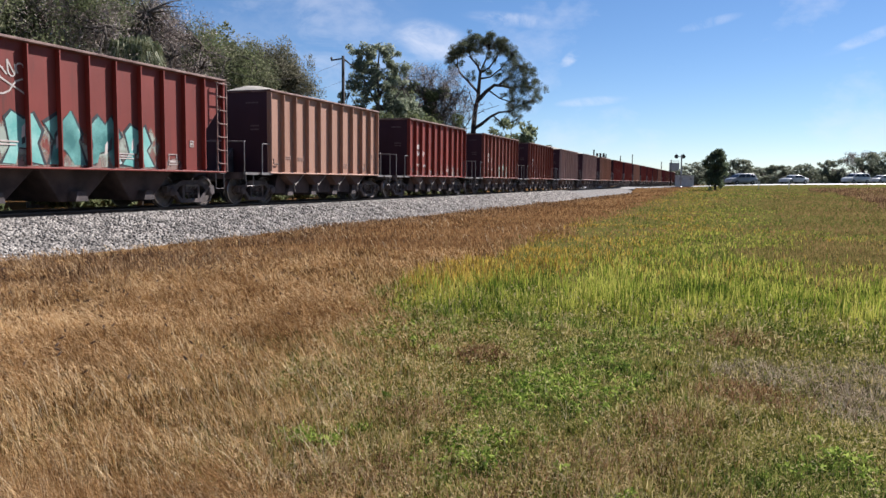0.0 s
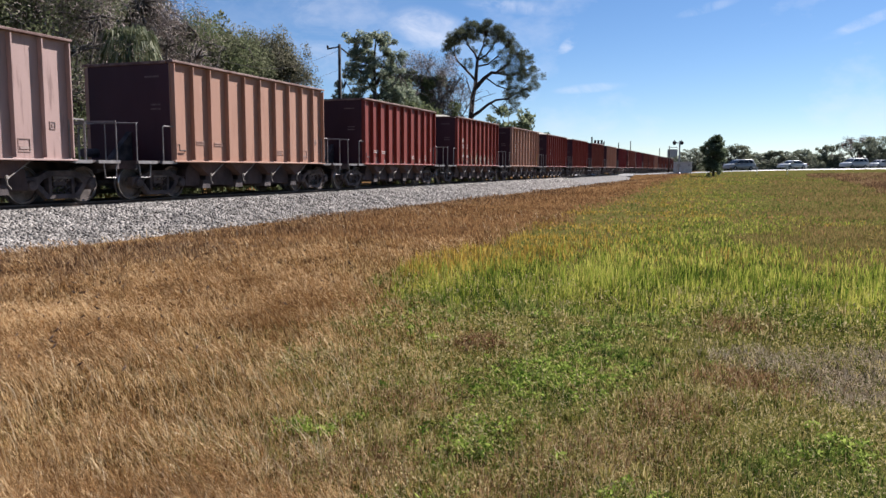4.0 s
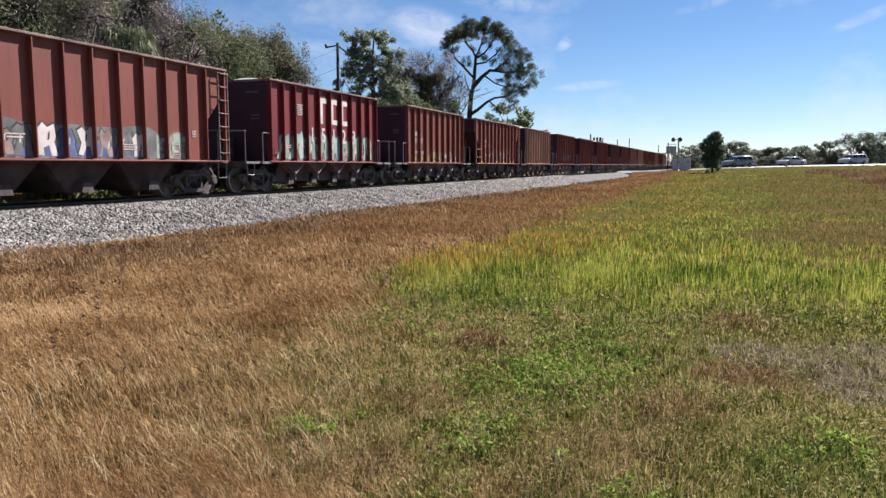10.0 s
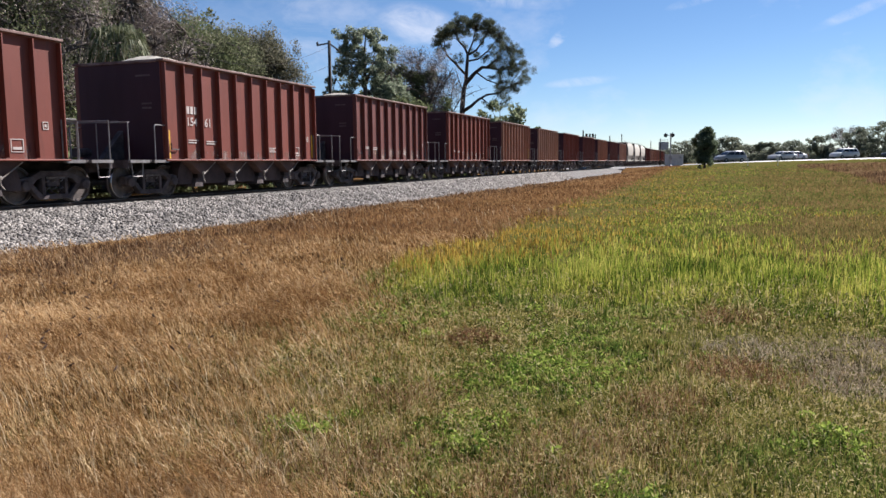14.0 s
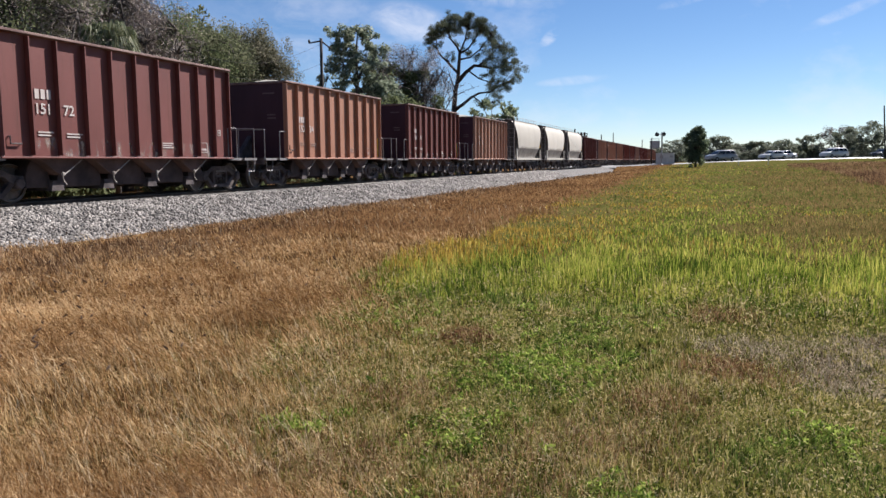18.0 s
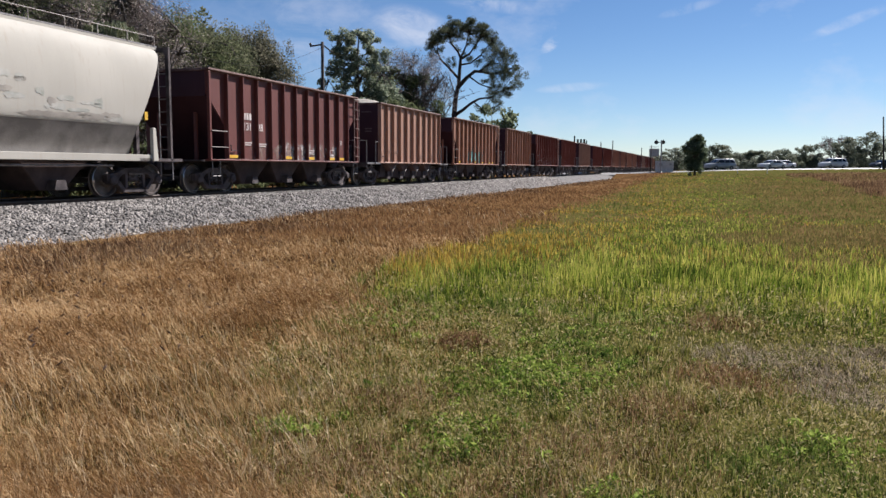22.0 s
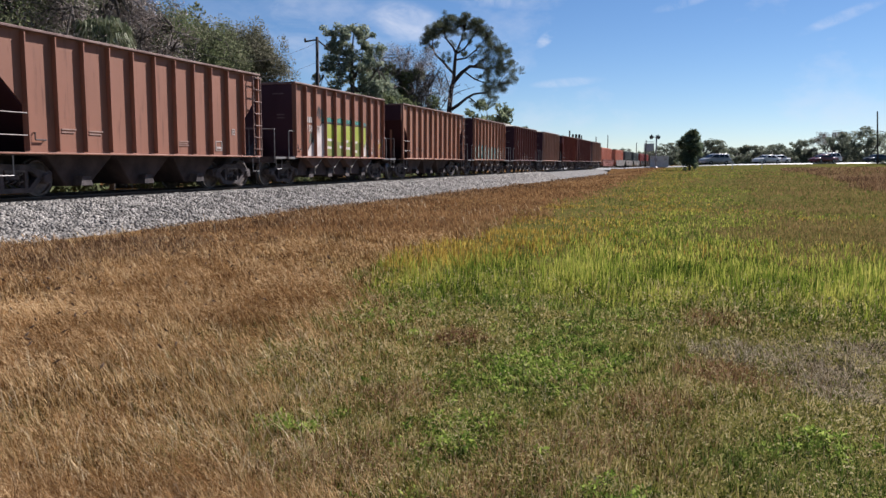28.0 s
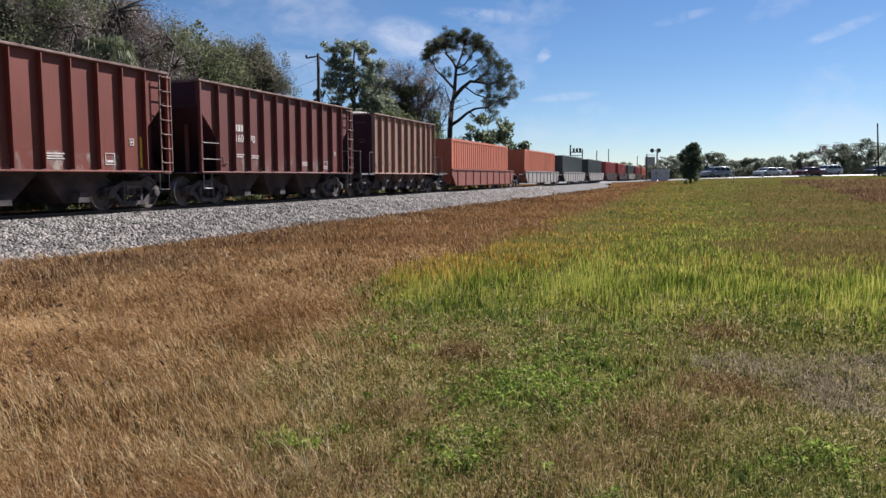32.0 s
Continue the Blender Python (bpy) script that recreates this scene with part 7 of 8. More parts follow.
def bushy(h, w, d, n, leaves, low=0.25):
    """Clumps filling a rounded crown with an uneven outline."""
    out = []
    for i in range(n):
        a, q = rng.uniform(0, 6.283), rng.random() ** 0.5
        z = rng.uniform(low, 1.0)
        wide = math.sqrt(max(0.05, 1 - ((z - 0.55) / 0.55) ** 2))
        out.append((w / 2 * q * wide * math.cos(a), d / 2 * q * wide * math.sin(a), h * z * rng.uniform(0.88, 1.0), w * rng.uniform(0.13, 0.22), h * rng.uniform(0.10, 0.15), leaves))
    return out


def oak_limbs(h, w):
    runs = [([(0, 0, 0), (0.1, 0, h * 0.2), (0, 0.1, h * 0.42)], h * 0.035, h * 0.025)]
    for i in range(7):
        a = i * 0.9 + rng.uniform(0, 0.5)
        e = (w * 0.36 * math.cos(a), w * 0.36 * math.sin(a), h * rng.uniform(0.6, 0.92))
        runs.append(([(0, 0, h * 0.3), (e[0] * 0.5, e[1] * 0.5, h * 0.52), e], h * 0.016, 0.03))
    return runs


# the wood behind the track: live oaks and undergrowth
for az, r, h, w, n, mat, name, label in [
        (53.5, 40, 11.4, 9.5, 44, M_OAK, "oak_tree", "dense dark green oak in the wood behind the track"),
        (48.2, 43, 11.6, 9.0, 44, M_SCRUB, "oak_tree", "olive green oak in the wood behind the track"),
        (44.8, 48, 12.4, 8.5, 42, M_OAK, "oak_tree", "dense dark green oak in the wood behind the track"),
        (39.6, 47, 11.6, 5.0, 40, M_TWIG, "bare_tree", "leafless grey-brown tree tangled with vines"),
        (45.6, 41, 10.6, 5.0, 36, M_TWIG, "bare_tree", "leafless grey-brown tree tangled with vines"),
        (41.2, 50, 11.8, 7.5, 44, M_TWIG, "bare_tree", "leafless grey-brown tree tangled with vines"),
        (37.9, 52, 11.0, 6.4, 44, M_SCRUB, "oak_tree", "olive green oak in the wood behind the track"),
        (35.6, 54, 10.4, 6.4, 46, M_OAK, "oak_tree", "dense dark green oak in the wood behind the track"),
        (32.9, 57, 10.8, 5.0, 96, M_ROUND, "oak_tree", "round-crowned dark green oak at the wood's edge")]:
    tree(name, label, spot(az, r), oak_limbs(h, w), bushy(h, w * 1.15, w * 0.8, n + 14, 330 if mat is not M_TWIG else 260, 0.2), mat, 0.078 if mat is not M_TWIG else 0.1, density=2.1 if mat is not M_TWIG else 1.7,
         flat=1.0 if mat is not M_TWIG else 0.35, twig=1 if mat is not M_TWIG else 5)

for az, r, h, w in ((50.5, 56, 13.5, 11), (43.0, 62, 14.0, 11), (37.2, 66, 13.0, 8), (34.6, 68, 11.2, 6.0)):
    tree("oak_tree", "dense dark green oak deeper in the wood", spot(az, r), oak_limbs(h, w), bushy(h, w, w * 0.6, 50, 170, 0.15), M_OAK, 0.2, twig=1)
for az, r, h in ((25.0, 66, 6.8), (23.2, 70, 7.2), (21.6, 76, 7.6), (20.3, 82, 7.0)):
    tree("scrub_tree", "leafy scrub overgrown with vines beyond the track", spot(az, r), oak_limbs(h, 5), bushy(h, 6.0, 4, 26, 200, 0.2), M_SCRUB, 0.14, twig=2)

# fan palm before the oaks
palm = thing("palm_tree", "fan palm with drooping grey-green fronds and a dead skirt", "palm", at=spot(41.9, 33.5))
part("trunk", Shape().tube([(0, 0, 0), (0.1, 0, 2.5), (0.05, 0, 6.5)], 0.2, 9, 0.16), M_BARK, palm, smooth=True)
s_fr, s_dead = Shape(), Shape()
for i in range(44):
    a, el = i * 2.4, radians(70 - i * 3.0)
    dirv = Vector((math.cos(a) * math.cos(el), math.sin(a) * math.cos(el), math.sin(el)))
    o = Vector((0.05, 0, 6.4))
    tip = o + dirv * rng.uniform(0.5, 0.8) + Vector((0, 0, -0.12))
    target = s_fr if i < 37 else s_dead
    target.tube([o, o.lerp(tip, 0.5) + Vector((0, 0, 0.08)), tip], 0.022, 4, 0.012)
    side = dirv.cross(Vector((0, 0, 1))).normalized()
    for k in range(13):
        b = (k - 6) / 6 * 1.25
        d = (dirv * math.cos(b) + side * math.sin(b)).normalized()
        ln = rng.uniform(0.6, 0.95)
        mid = tip + d * ln * 0.55
        end = tip + d * ln * 0.9 + Vector((0, 0, -0.75 * ln))
        wv = side * 0.035 if abs(b) < 0.8 else dirv * 0.035
        target.put([tuple(tip), tuple(mid - wv), tuple(end), tuple(mid + wv)], [(0, 1, 2, 3)])
part("fronds", s_fr, M_FROND, palm, "green fan fronds")
part("dead_fronds", s_dead, M_STRAW, palm, "hanging dead fronds")

# tall broadleaf tree, then the bare tangle beside it
tree("broadleaf_tree", "tall pale green broadleaf tree with an open crown", spot(25.2, 70), [([(0, 0, 0), (0.1, 0, 5), (0.2, 0, 9), (0.1, 0, 11), (0.3, 0, 13.2)], 0.24, 0.05),
     ([(0.1, 0, 5), (-1.2, 0.3, 7.5), (-2.4, 0.2, 9.2)], 0.1, 0.03), ([(0.2, 0, 6), (1.2, 0, 8.2), (2.4, 0, 9.8)], 0.1, 0.03), ([(0.2, 0, 8), (-0.9, 0.3, 10.2), (-1.6, 0.3, 11.8)], 0.08, 0.02),
     ([(0.2, 0, 8.5), (0.9, 0.4, 10.6), (1.2, 0.4, 12.4)], 0.08, 0.02)],
     [(0.1 + q * np.interp(z, [4.5, 7.5, 9, 10, 11.5, 12.6, 13.6], [3.4, 3.3, 3.0, 2.3, 2.0, 1.7, 0.6]) + rng.normal(0, 0.25), rng.normal(0, 0.7), z + rng.normal(0, 0.35), rng.uniform(0.38, 0.62), rng.uniform(0.3, 0.46), 170)
      for z in np.linspace(4.5, 13.2, 16) for q in (-1.0, -0.66, -0.33, 0.0, 0.33, 0.66, 1.0) if rng.random() < 0.88], M_BROAD, 0.12, density=1.0, spread=1.35)
tree("scrub_tree", "leafy scrub tree overgrown with vines", spot(23.4, 74), oak_limbs(9.6, 6), bushy(9.6, 6.4, 5, 40, 190, 0.3), M_SCRUB, 0.12, twig=6)


def bare_limbs(h, w, n, lift):
    """Thin grey limbs fanning out, each with twigs and finer twigs on them."""
    runs = [([(0, 0, 0), (0.1, 0, h * 0.2), (0, 0, h * 0.36)], 0.2, 0.14)]
    for i in range(n):
        u = (i + 0.5) / n * 2 - 1
        e = Vector((u * w / 2 * rng.uniform(0.7, 1.05), rng.normal(0, 1.1), h * rng.uniform(lift, 1.0) * (1 - 0.22 * abs(u))))
        b = Vector((u * 0.6, 0, h * rng.uniform(0.2, 0.36)))
        m = b.lerp(e, 0.55) + Vector((rng.normal(0, 0.4), 0, rng.uniform(-0.2, 0.7)))
        runs.append(([b, m, e], 0.1, 0.035))
        for k in range(9):
            q = rng.uniform(0.35, 1.0)
            p = b.lerp(m, q / 0.55) if q < 0.55 else m.lerp(e, (q - 0.55) / 0.45)
            t = p + Vector((rng.normal(0, 0.9), rng.normal(0, 0.6), rng.uniform(-0.2, 1.3)))
            runs.append(([p, p.lerp(t, 0.5) + Vector((rng.normal(0, 0.12), 0, rng.normal(0, 0.12))), t], 0.042, 0.016))
            for j in range(4):
                p2 = p.lerp(t, rng.uniform(0.3, 1.0))
                t2 = p2 + Vector((rng.normal(0, 0.45), rng.normal(0, 0.3), rng.uniform(-0.3, 0.7)))
                runs.append(([p2, p2.lerp(t2, 0.5) + Vector((0, 0, rng.normal(0, 0.08))), t2], 0.026, 0.013))
    return runs


def twiggy(name, label, at, limbs, clusters, leaf_mat, size, vines):
    """A bare tree with thin slivers of twig on it and green vines on its lower half."""
    t = thing(name, label, "tree", at=at)
    s = Shape()
    for pts, r0, r1 in limbs:
        s.tube(pts, r0, 5 if r0 > 0.05 else 4, r1)
    part("trunk", s, M_GREYBARK, t, "thin grey bare limbs")
    for nm, mat, cl, sz, fl, per in (("twig_tangle", leaf_mat, clusters, size, 0.22, 55), ("vine_tangle", M_SCRUB, vines, 0.12, 1.0, 95)):
        v = np.concatenate([leaf_cloud((u, d, z), sz, per, (w, w, hh), fl) for u, d, z, w, hh in cl for k in range(3)]).reshape(-1, 3)
        part(nm, raw_mesh(nm, v, np.arange(len(v)).reshape(-1, 4), mat), None, t, "brown twig ends" if nm == "twig_tangle" else "dark green vines")
    return t


M_GREYBARK = surface("grey_bark", (0.07, 0.058, 0.052), (0.16, 0.135, 0.122), rough=0.9, scale=3, bump=0.4)
twiggy("bare_tree", "leafless grey tree tangled with vines", spot(21.4, 80), bare_limbs(14.4, 8.8, 26, 0.7),
       [(rng.uniform(-3.8, 3.2), rng.normal(0, 0.8), rng.uniform(9.0, 13.0), 0.8, 0.7) for i in range(110)], M_TWIG, 0.13,
       [(rng.uniform(-4.3, 1.7), rng.normal(0, 0.8), 5 + 6.2 * rng.random() ** 0.8, 0.75, 0.6) for i in range(70)])
twiggy("bare_tree", "leafless brown tree tangled with vines", spot(19.7, 86), bare_limbs(13.4, 6.4, 12, 0.7),
       [(rng.uniform(-2.6, 2.6), rng.normal(0, 0.8), rng.uniform(7.5, 12.2), 0.8, 0.7) for i in range(44)], M_TWIG, 0.12,
       [(rng.uniform(-3.4, 1.6), rng.normal(0, 0.8), 4 + 4.6 * rng.random(), 0.8, 0.6) for i in range(26)])

# the tall pine with its domed crown, and the lower mass on its side
pine_limbs = [
    ([(-0.3, 0, 0), (-0.15, 0, 5), (0, 0, 8.9), (0.22, 0, 11.4), (0.56, 0, 12.8), (0.7, 0, 14.8), (0.84, 0, 16.5)], 0.44, 0.2),
    ([(0.84, 0, 16.4), (0.42, 0, 17.3), (-0.56, 0, 18.4), (-0.75, 0.2, 19.6)], 0.18, 0.06),
    ([(0.84, 0, 16.4), (1.6, 0.2, 18.2), (1.9, 0.2, 19.8)], 0.16, 0.05),
    ([(0.84, 0, 16.3), (2.0, 0.3, 17.0), (2.9, 0.3, 18.2), (3.6, 0.3, 19.4)], 0.16, 0.05),
    ([(0.78, 0, 15.5), (2.2, -0.3, 15.7), (3.6, -0.4, 16.8), (5.0, -0.4, 18.6)], 0.14, 0.05),
    ([(0.45, 0, 12.4), (1.68, 0.2, 13.8), (2.8, 0.3, 14.7), (3.9, 0.4, 14.6), (5.3, 0.5, 14.3), (6.9, 0.5, 14.8)], 0.32, 0.08),
    ([(3.4, 0.3, 14.7), (4.6, 0.2, 15.6), (6.2, 0.2, 17.2)], 0.14, 0.05),
    ([(0.6, 0, 13.6), (-0.84, 0.2, 15.2), (-1.96, 0.3, 16.3), (-2.4, 0.3, 17.4), (-2.2, 0.3, 18.8)], 0.19, 0.06),
    ([(-2.3, 0.3, 17.0), (-3.0, 0.3, 18.0), (-3.4, 0.3, 18.9)], 0.09, 0.04),
    ([(0.1, 0, 11.6), (-0.5, 0, 13.2), (-0.75, 0, 14.2)], 0.1, 0.03),
    ([(0.1, 0, 8.7), (1.2, -0.3, 9.4), (2.3, -0.5, 10.3), (3.4, -0.5, 10.9), (5.0, -0.4, 11.1), (6.6, -0.3, 12.1)], 0.26, 0.07),
    ([(2.0, 0.2, 14.0), (3.5, 0, 12.9), (5.0, 0, 12.4), (6.2, 0, 12.6)], 0.12, 0.04),
    ([(2.6, -0.5, 10.5), (3.8, -0.5, 9.6), (5.2, -0.4, 9.6)], 0.1, 0.04)]
dome = [(-3.5 + 8.9 * q + rng.normal(0, 0.12), rng.normal(0, 1.2), np.interp(q, [0, 0.12, 0.3, 0.5, 0.75, 0.92, 1], [18.7, 20.0, 20.9, 21.1, 20.8, 20.2, 19.2]) - drop + rng.normal(0, 0.12), 0.5, 0.36, 170)
        for drop in (0.0, 0.5, 1.05, 1.6) for q in np.linspace(0, 1, 24) if drop < 1.2 or rng.random() < 0.6]
dome += [(u, rng.normal(0, 0.5), z, 0.42, 0.4, 120) for u, z in ((-3.5, 18.0), (-3.1, 17.6), (-2.5, 18.6), (-2.9, 18.9), (-2.2, 19.3), (-2.0, 17.6), (-0.6, 16.0), (-0.2, 15.7), (0.3, 17.9), (2.0, 18.9), (2.8, 17.9), (4.2, 18.6), (5.0, 18.6), (1.6, 16.6), (2.2, 16.3), (-0.8, 18.9))]
side_mass = [(u + rng.normal(0, 0.25), rng.normal(0, 1.0), z + rng.normal(0, 0.2), 0.55, 0.42, 170)
             for z in np.linspace(10.4, 18.1, 13) for u in np.arange(np.interp(z, [10.4, 11.5, 13, 14.5, 16, 18.1], [4.6, 5.0, 5.4, 4.6, 3.6, 5.2]), np.interp(z, [10.4, 12, 13.5, 15, 16.5, 18.1], [7.0, 8.4, 9.2, 9.0, 8.6, 6.6]), 0.68) if rng.random() < 0.88]
side_mass += [(u, rng.normal(0, 0.5), z, 0.45, 0.35, 120) for u, z in ((3.6, 15.9), (4.0, 13.1), (3.4, 9.6), (4.6, 9.4), (5.6, 9.3), (4.2, 15.2), (5.2, 12.6))]
tree("pine_tree", "tall old pine with a forked trunk and domed crown", spot(18.0, 107), pine_limbs, dome + side_mass, M_PINE, 0.12, density=1.6, flat=0.35, twig=2, spread=1.5)
tree("papaya_tree", "small pale green tree under the pine", spot(14.6, 100), oak_limbs(7.2, 4), bushy(8.7, 7.0, 5, 13, 110, 0.5), M_PALE, 0.36, density=0.5, twig=3)
tree("scrub_tree", "low dark scrub under the pine", spot(16.6, 98), oak_limbs(6, 5), bushy(7.2, 7.5, 5, 22, 150, 0.3), M_SCRUB, 0.2, twig=2)

# undergrowth along the far side of the track
scrub = [tree("shrub", "leafy green shrub beyond the track", pose(12, 24.5, 0), [([(0, 0, 0), (0.2, 0, 0.8), (0.3, 0.1, 1.6)], 0.05, 0.02), ([(0, 0, 0), (-0.4, 0.2, 0.9), (-0.6, 0.2, 1.4)], 0.04, 0.02)],
              bushy(2.3 + 0.5 * i, 4.2, 2.6, 20, 100, 0.12), M_SCRUB, 0.13, density=0.6, twig=1, category="shrub") for i in range(2)]
for i in range(22):
    m = pose(8 + i * 3.6 + rng.uniform(-1, 1), 24.2 + rng.uniform(-1.0, 3.0), 0, 0, 0, rng.uniform(0, 360))
    if i < 2:
        scrub[i].matrix_basis = m
    else:
        copy_thing(scrub[i % 2], m)

# dark bush in the field before the road, and the wood line beyond it
tree("bush_tree", "dense dark evergreen bush standing alone in the field", spot(0.75, 99), [([(0, 0, 0), (0.1, 0, 1.0), (0, 0, 2.5)], 0.16, 0.08)],
     [(rng.uniform(-1, 1) * np.interp(z, [0.6, 1.5, 3.0, 4.2, 4.8], [0.4, 0.95, 1.2, 0.9, 0.25]), rng.normal(0, 0.6), z, 0.5, 0.45, 300) for z in np.linspace(0.7, 4.7, 44)], M_BUSH, 0.10, category="bush")
far = []
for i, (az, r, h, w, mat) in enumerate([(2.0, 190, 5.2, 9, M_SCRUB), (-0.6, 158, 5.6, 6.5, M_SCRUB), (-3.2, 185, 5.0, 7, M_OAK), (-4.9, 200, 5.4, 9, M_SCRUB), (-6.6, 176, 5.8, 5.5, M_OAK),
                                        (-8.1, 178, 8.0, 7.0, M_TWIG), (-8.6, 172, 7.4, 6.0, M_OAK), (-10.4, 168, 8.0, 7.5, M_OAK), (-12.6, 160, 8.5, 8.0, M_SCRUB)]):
    # leafy ones take the greens paled for haze
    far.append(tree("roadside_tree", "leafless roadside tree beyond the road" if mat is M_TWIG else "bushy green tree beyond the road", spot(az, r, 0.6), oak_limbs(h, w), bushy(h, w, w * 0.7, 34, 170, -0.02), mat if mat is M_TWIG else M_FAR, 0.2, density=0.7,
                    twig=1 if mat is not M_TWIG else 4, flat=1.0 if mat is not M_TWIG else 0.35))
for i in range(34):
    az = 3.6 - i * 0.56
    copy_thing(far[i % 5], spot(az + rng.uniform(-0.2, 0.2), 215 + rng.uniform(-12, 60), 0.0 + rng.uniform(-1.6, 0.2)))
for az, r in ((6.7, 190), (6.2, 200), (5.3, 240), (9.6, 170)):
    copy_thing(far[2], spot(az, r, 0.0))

# ---------------------------------------------------------------- road, crossing and what stands there
M_CAB = surface("cabinet_white", (0.5, 0.5, 0.48), (0.66, 0.66, 0.64), rough=0.5, scale=2, bump=0.05)
M_ALU = surface("galvanised_mast", (0.3, 0.3, 0.3), (0.45, 0.45, 0.44), rough=0.45, metal=0.5, scale=5, bump=0.05)
M_BLACK = surface("signal_black", (0.012, 0.012, 0.012), (0.03, 0.03, 0.03), rough=0.6, scale=4, bump=0.05)
M_LINE = surface("road_line_white", (0.55, 0.55, 0.53), (0.75, 0.75, 0.72), rough=0.7, scale=3, bump=0.05)
ys = list(np.arange(-140, 34, 2.0))
v, fcs = [], []
for y in ys:
    for o, dz in ((-4.6, -0.25), (-4.0, 0.0), (0.0, 0.06), (4.0, 0.0), (4.6, -0.25)):
        v.append((road_x(y) + o, y, road_z(y) + dz + 0.02))
for i in range(len(ys) - 1):
    for j in range(4):
        fcs.append((i * 5 + j, i * 5 + j + 1, (i + 1) * 5 + j + 1, (i + 1) * 5 + j))
road = tagged(new("road", raw_mesh("road", v, fcs, M_ROAD)), "sunlit grey asphalt road rising from the crossing", "road", kind="structure")
for o in (-3.6, 3.6):
    v, fcs = [], []
    for y in ys:
        for q in (-0.09, 0.09):
            v.append((road_x(y) + o + q, y, road_z(y) + 0.032 + 0.06 * (1 - abs(o) / 4)))
    for i in range(len(ys) - 1):
        fcs.append((i * 2, i * 2 + 1, i * 2 + 3, i * 2 + 2))
    tagged(new("road_line", raw_mesh("road_line", v, fcs, M_LINE)), "white road edge line", "road line", kind="structure")

# crossing signal mast with crossed lights
mast = thing("crossing_signal", "galvanised crossing signal mast with twin black lamp hoods", "signal", at=spot(3.05, 121, 0.75))
part("pole", Shape().tube([(0, 0, 0), (0, 0, 5.0)], 0.11, 10), M_ALU, mast)
part("base", Shape().lathe([(0.0, 0.0), (0.32, 0.0), (0.32, 0.12), (0.16, 0.3), (0.0, 0.3)], n=12, axis="z"), M_ALU, mast)
for z in (4.7,):
    part("cross_arm", Shape().tube([(-0.85, 0, z), (0.35, 0, z)], 0.05, 6), M_ALU, mast)
    for u in (-0.75, 0.25):
        lamp = part("lamp_hood", Shape().lathe([(0.0, 0.0), (0.30, 0.0), (0.30, 0.05), (0.15, 0.06), (0.14, 0.32), (0.0, 0.32)], c=(u, 0.02, z), n=14), M_BLACK, mast)
        part("bracket", Shape().box(u - 0.04, u + 0.04, -0.1, 0.02, z - 0.3, z + 0.42), M_BLACK, mast)
part("arm_box", Shape().box(-0.25, 0.25, -0.2, 0.2, 1.1, 1.6), M_ALU, mast, bevel=0.02)

cab = thing("signal_bungalow", "small white metal signal bungalow by the crossing", "cabinet", at=spot(2.8, 125, 0.9))
part("body", Shape().box(-1.3, 1.3, -0.9, 0.9, 0, 1.65), M_CAB, cab, bevel=0.03)
part("roof", Shape().box(-1.42, 1.42, -1.0, 1.0, 1.65, 1.76), M_LINE, cab, "white overhanging roof", bevel=0.02)
part("door", Shape().box(-0.45, 0.45, -0.94, -0.9, 0.08, 1.55), M_CAB, cab, bevel=0.01)
part("vent", Shape().box(0.7, 1.1, -0.93, -0.9, 1.1, 1.4), M_ALU, cab)
for u in (-1.32, -0.7, 0.7, 1.32):
    part("corner_rib", Shape().box(u - 0.04, u + 0.04, -0.95, -0.9, 0, 1.65), M_LINE, cab)

tower = thing("metal_silo", "tall grey metal bin beyond the track", "silo", at=spot(3.53, 352, 0.4))
part("bin", Shape().box(-2.1, 2.1, -2.1, 2.1, 3.2, 9.6), M_ALU, tower, bevel=0.1)
for a in (-1.9, 1.9):
    for b in (-1.9, 1.9):
        part("leg", Shape().box(a - 0.2, a + 0.2, b - 0.2, b + 0.2, 0, 3.3), M_ALU, tower)
part("rail", Shape().tube([(-2.0, -2.0, 10.4), (2.0, -2.0, 10.4), (2.0, 2.0, 10.4), (-2.0, 2.0, 10.4), (-2.0, -2.0, 10.4)], 0.06, 5), M_ALU, tower)


def utility_pole(az, r, h, arms=1, lean=0.0, z=None):
    p = thing("utility_pole", "dark weathered wooden utility pole", "pole", group="utility poles", at=spot(az, r, z))
    part("pole", Shape().tube([(0, 0, 0), (lean * 0.5, 0, h * 0.5), (lean, 0, h)], 0.15, 9, 0.11), M_POLE, p, smooth=True)
    if arms:
        part("cross_arm", Shape().tube([(lean - 0.9, 0, h - 0.35), (lean, 0, h - 0.18), (lean + 0.75, 0, h - 0.75)], 0.06, 6), M_POLE, p)
        part("insulator", Shape().lathe([(0.0, 0), (0.07, 0.02), (0.09, 0.12), (0.05, 0.2), (0.0, 0.22)], c=(lean - 0.85, 0, h - 0.3), n=8, axis="z"), M_BLACK, p)
    return p


utility_pole(27.6, 58, 10.4, z=0.2)
utility_pole(19.25, 105, 9.0, z=0.2)
for az, r, h in ((7.28, 190, 7.8), (6.44, 215, 9.0), (4.41, 260, 8.2), (3.75, 200, 7.2)):
    utility_pole(az, r, h, 0, z=0.0)
utility_pole(-10.95, 150, 9.6, 0, -0.6, z=0.8)

# signal gantry over the track in the distance
gan = thing("signal_gantry", "steel signal bridge with lamps, far along the track", "gantry", at=spot(8.75, 150, 0.0))
part("post", Shape().box(-1.25, -1.0, -0.12, 0.12, 0, 7.6), M_POLE, gan)
part("post", Shape().box(1.05, 1.25, -0.12, 0.12, 0, 6.8), M_POLE, gan)
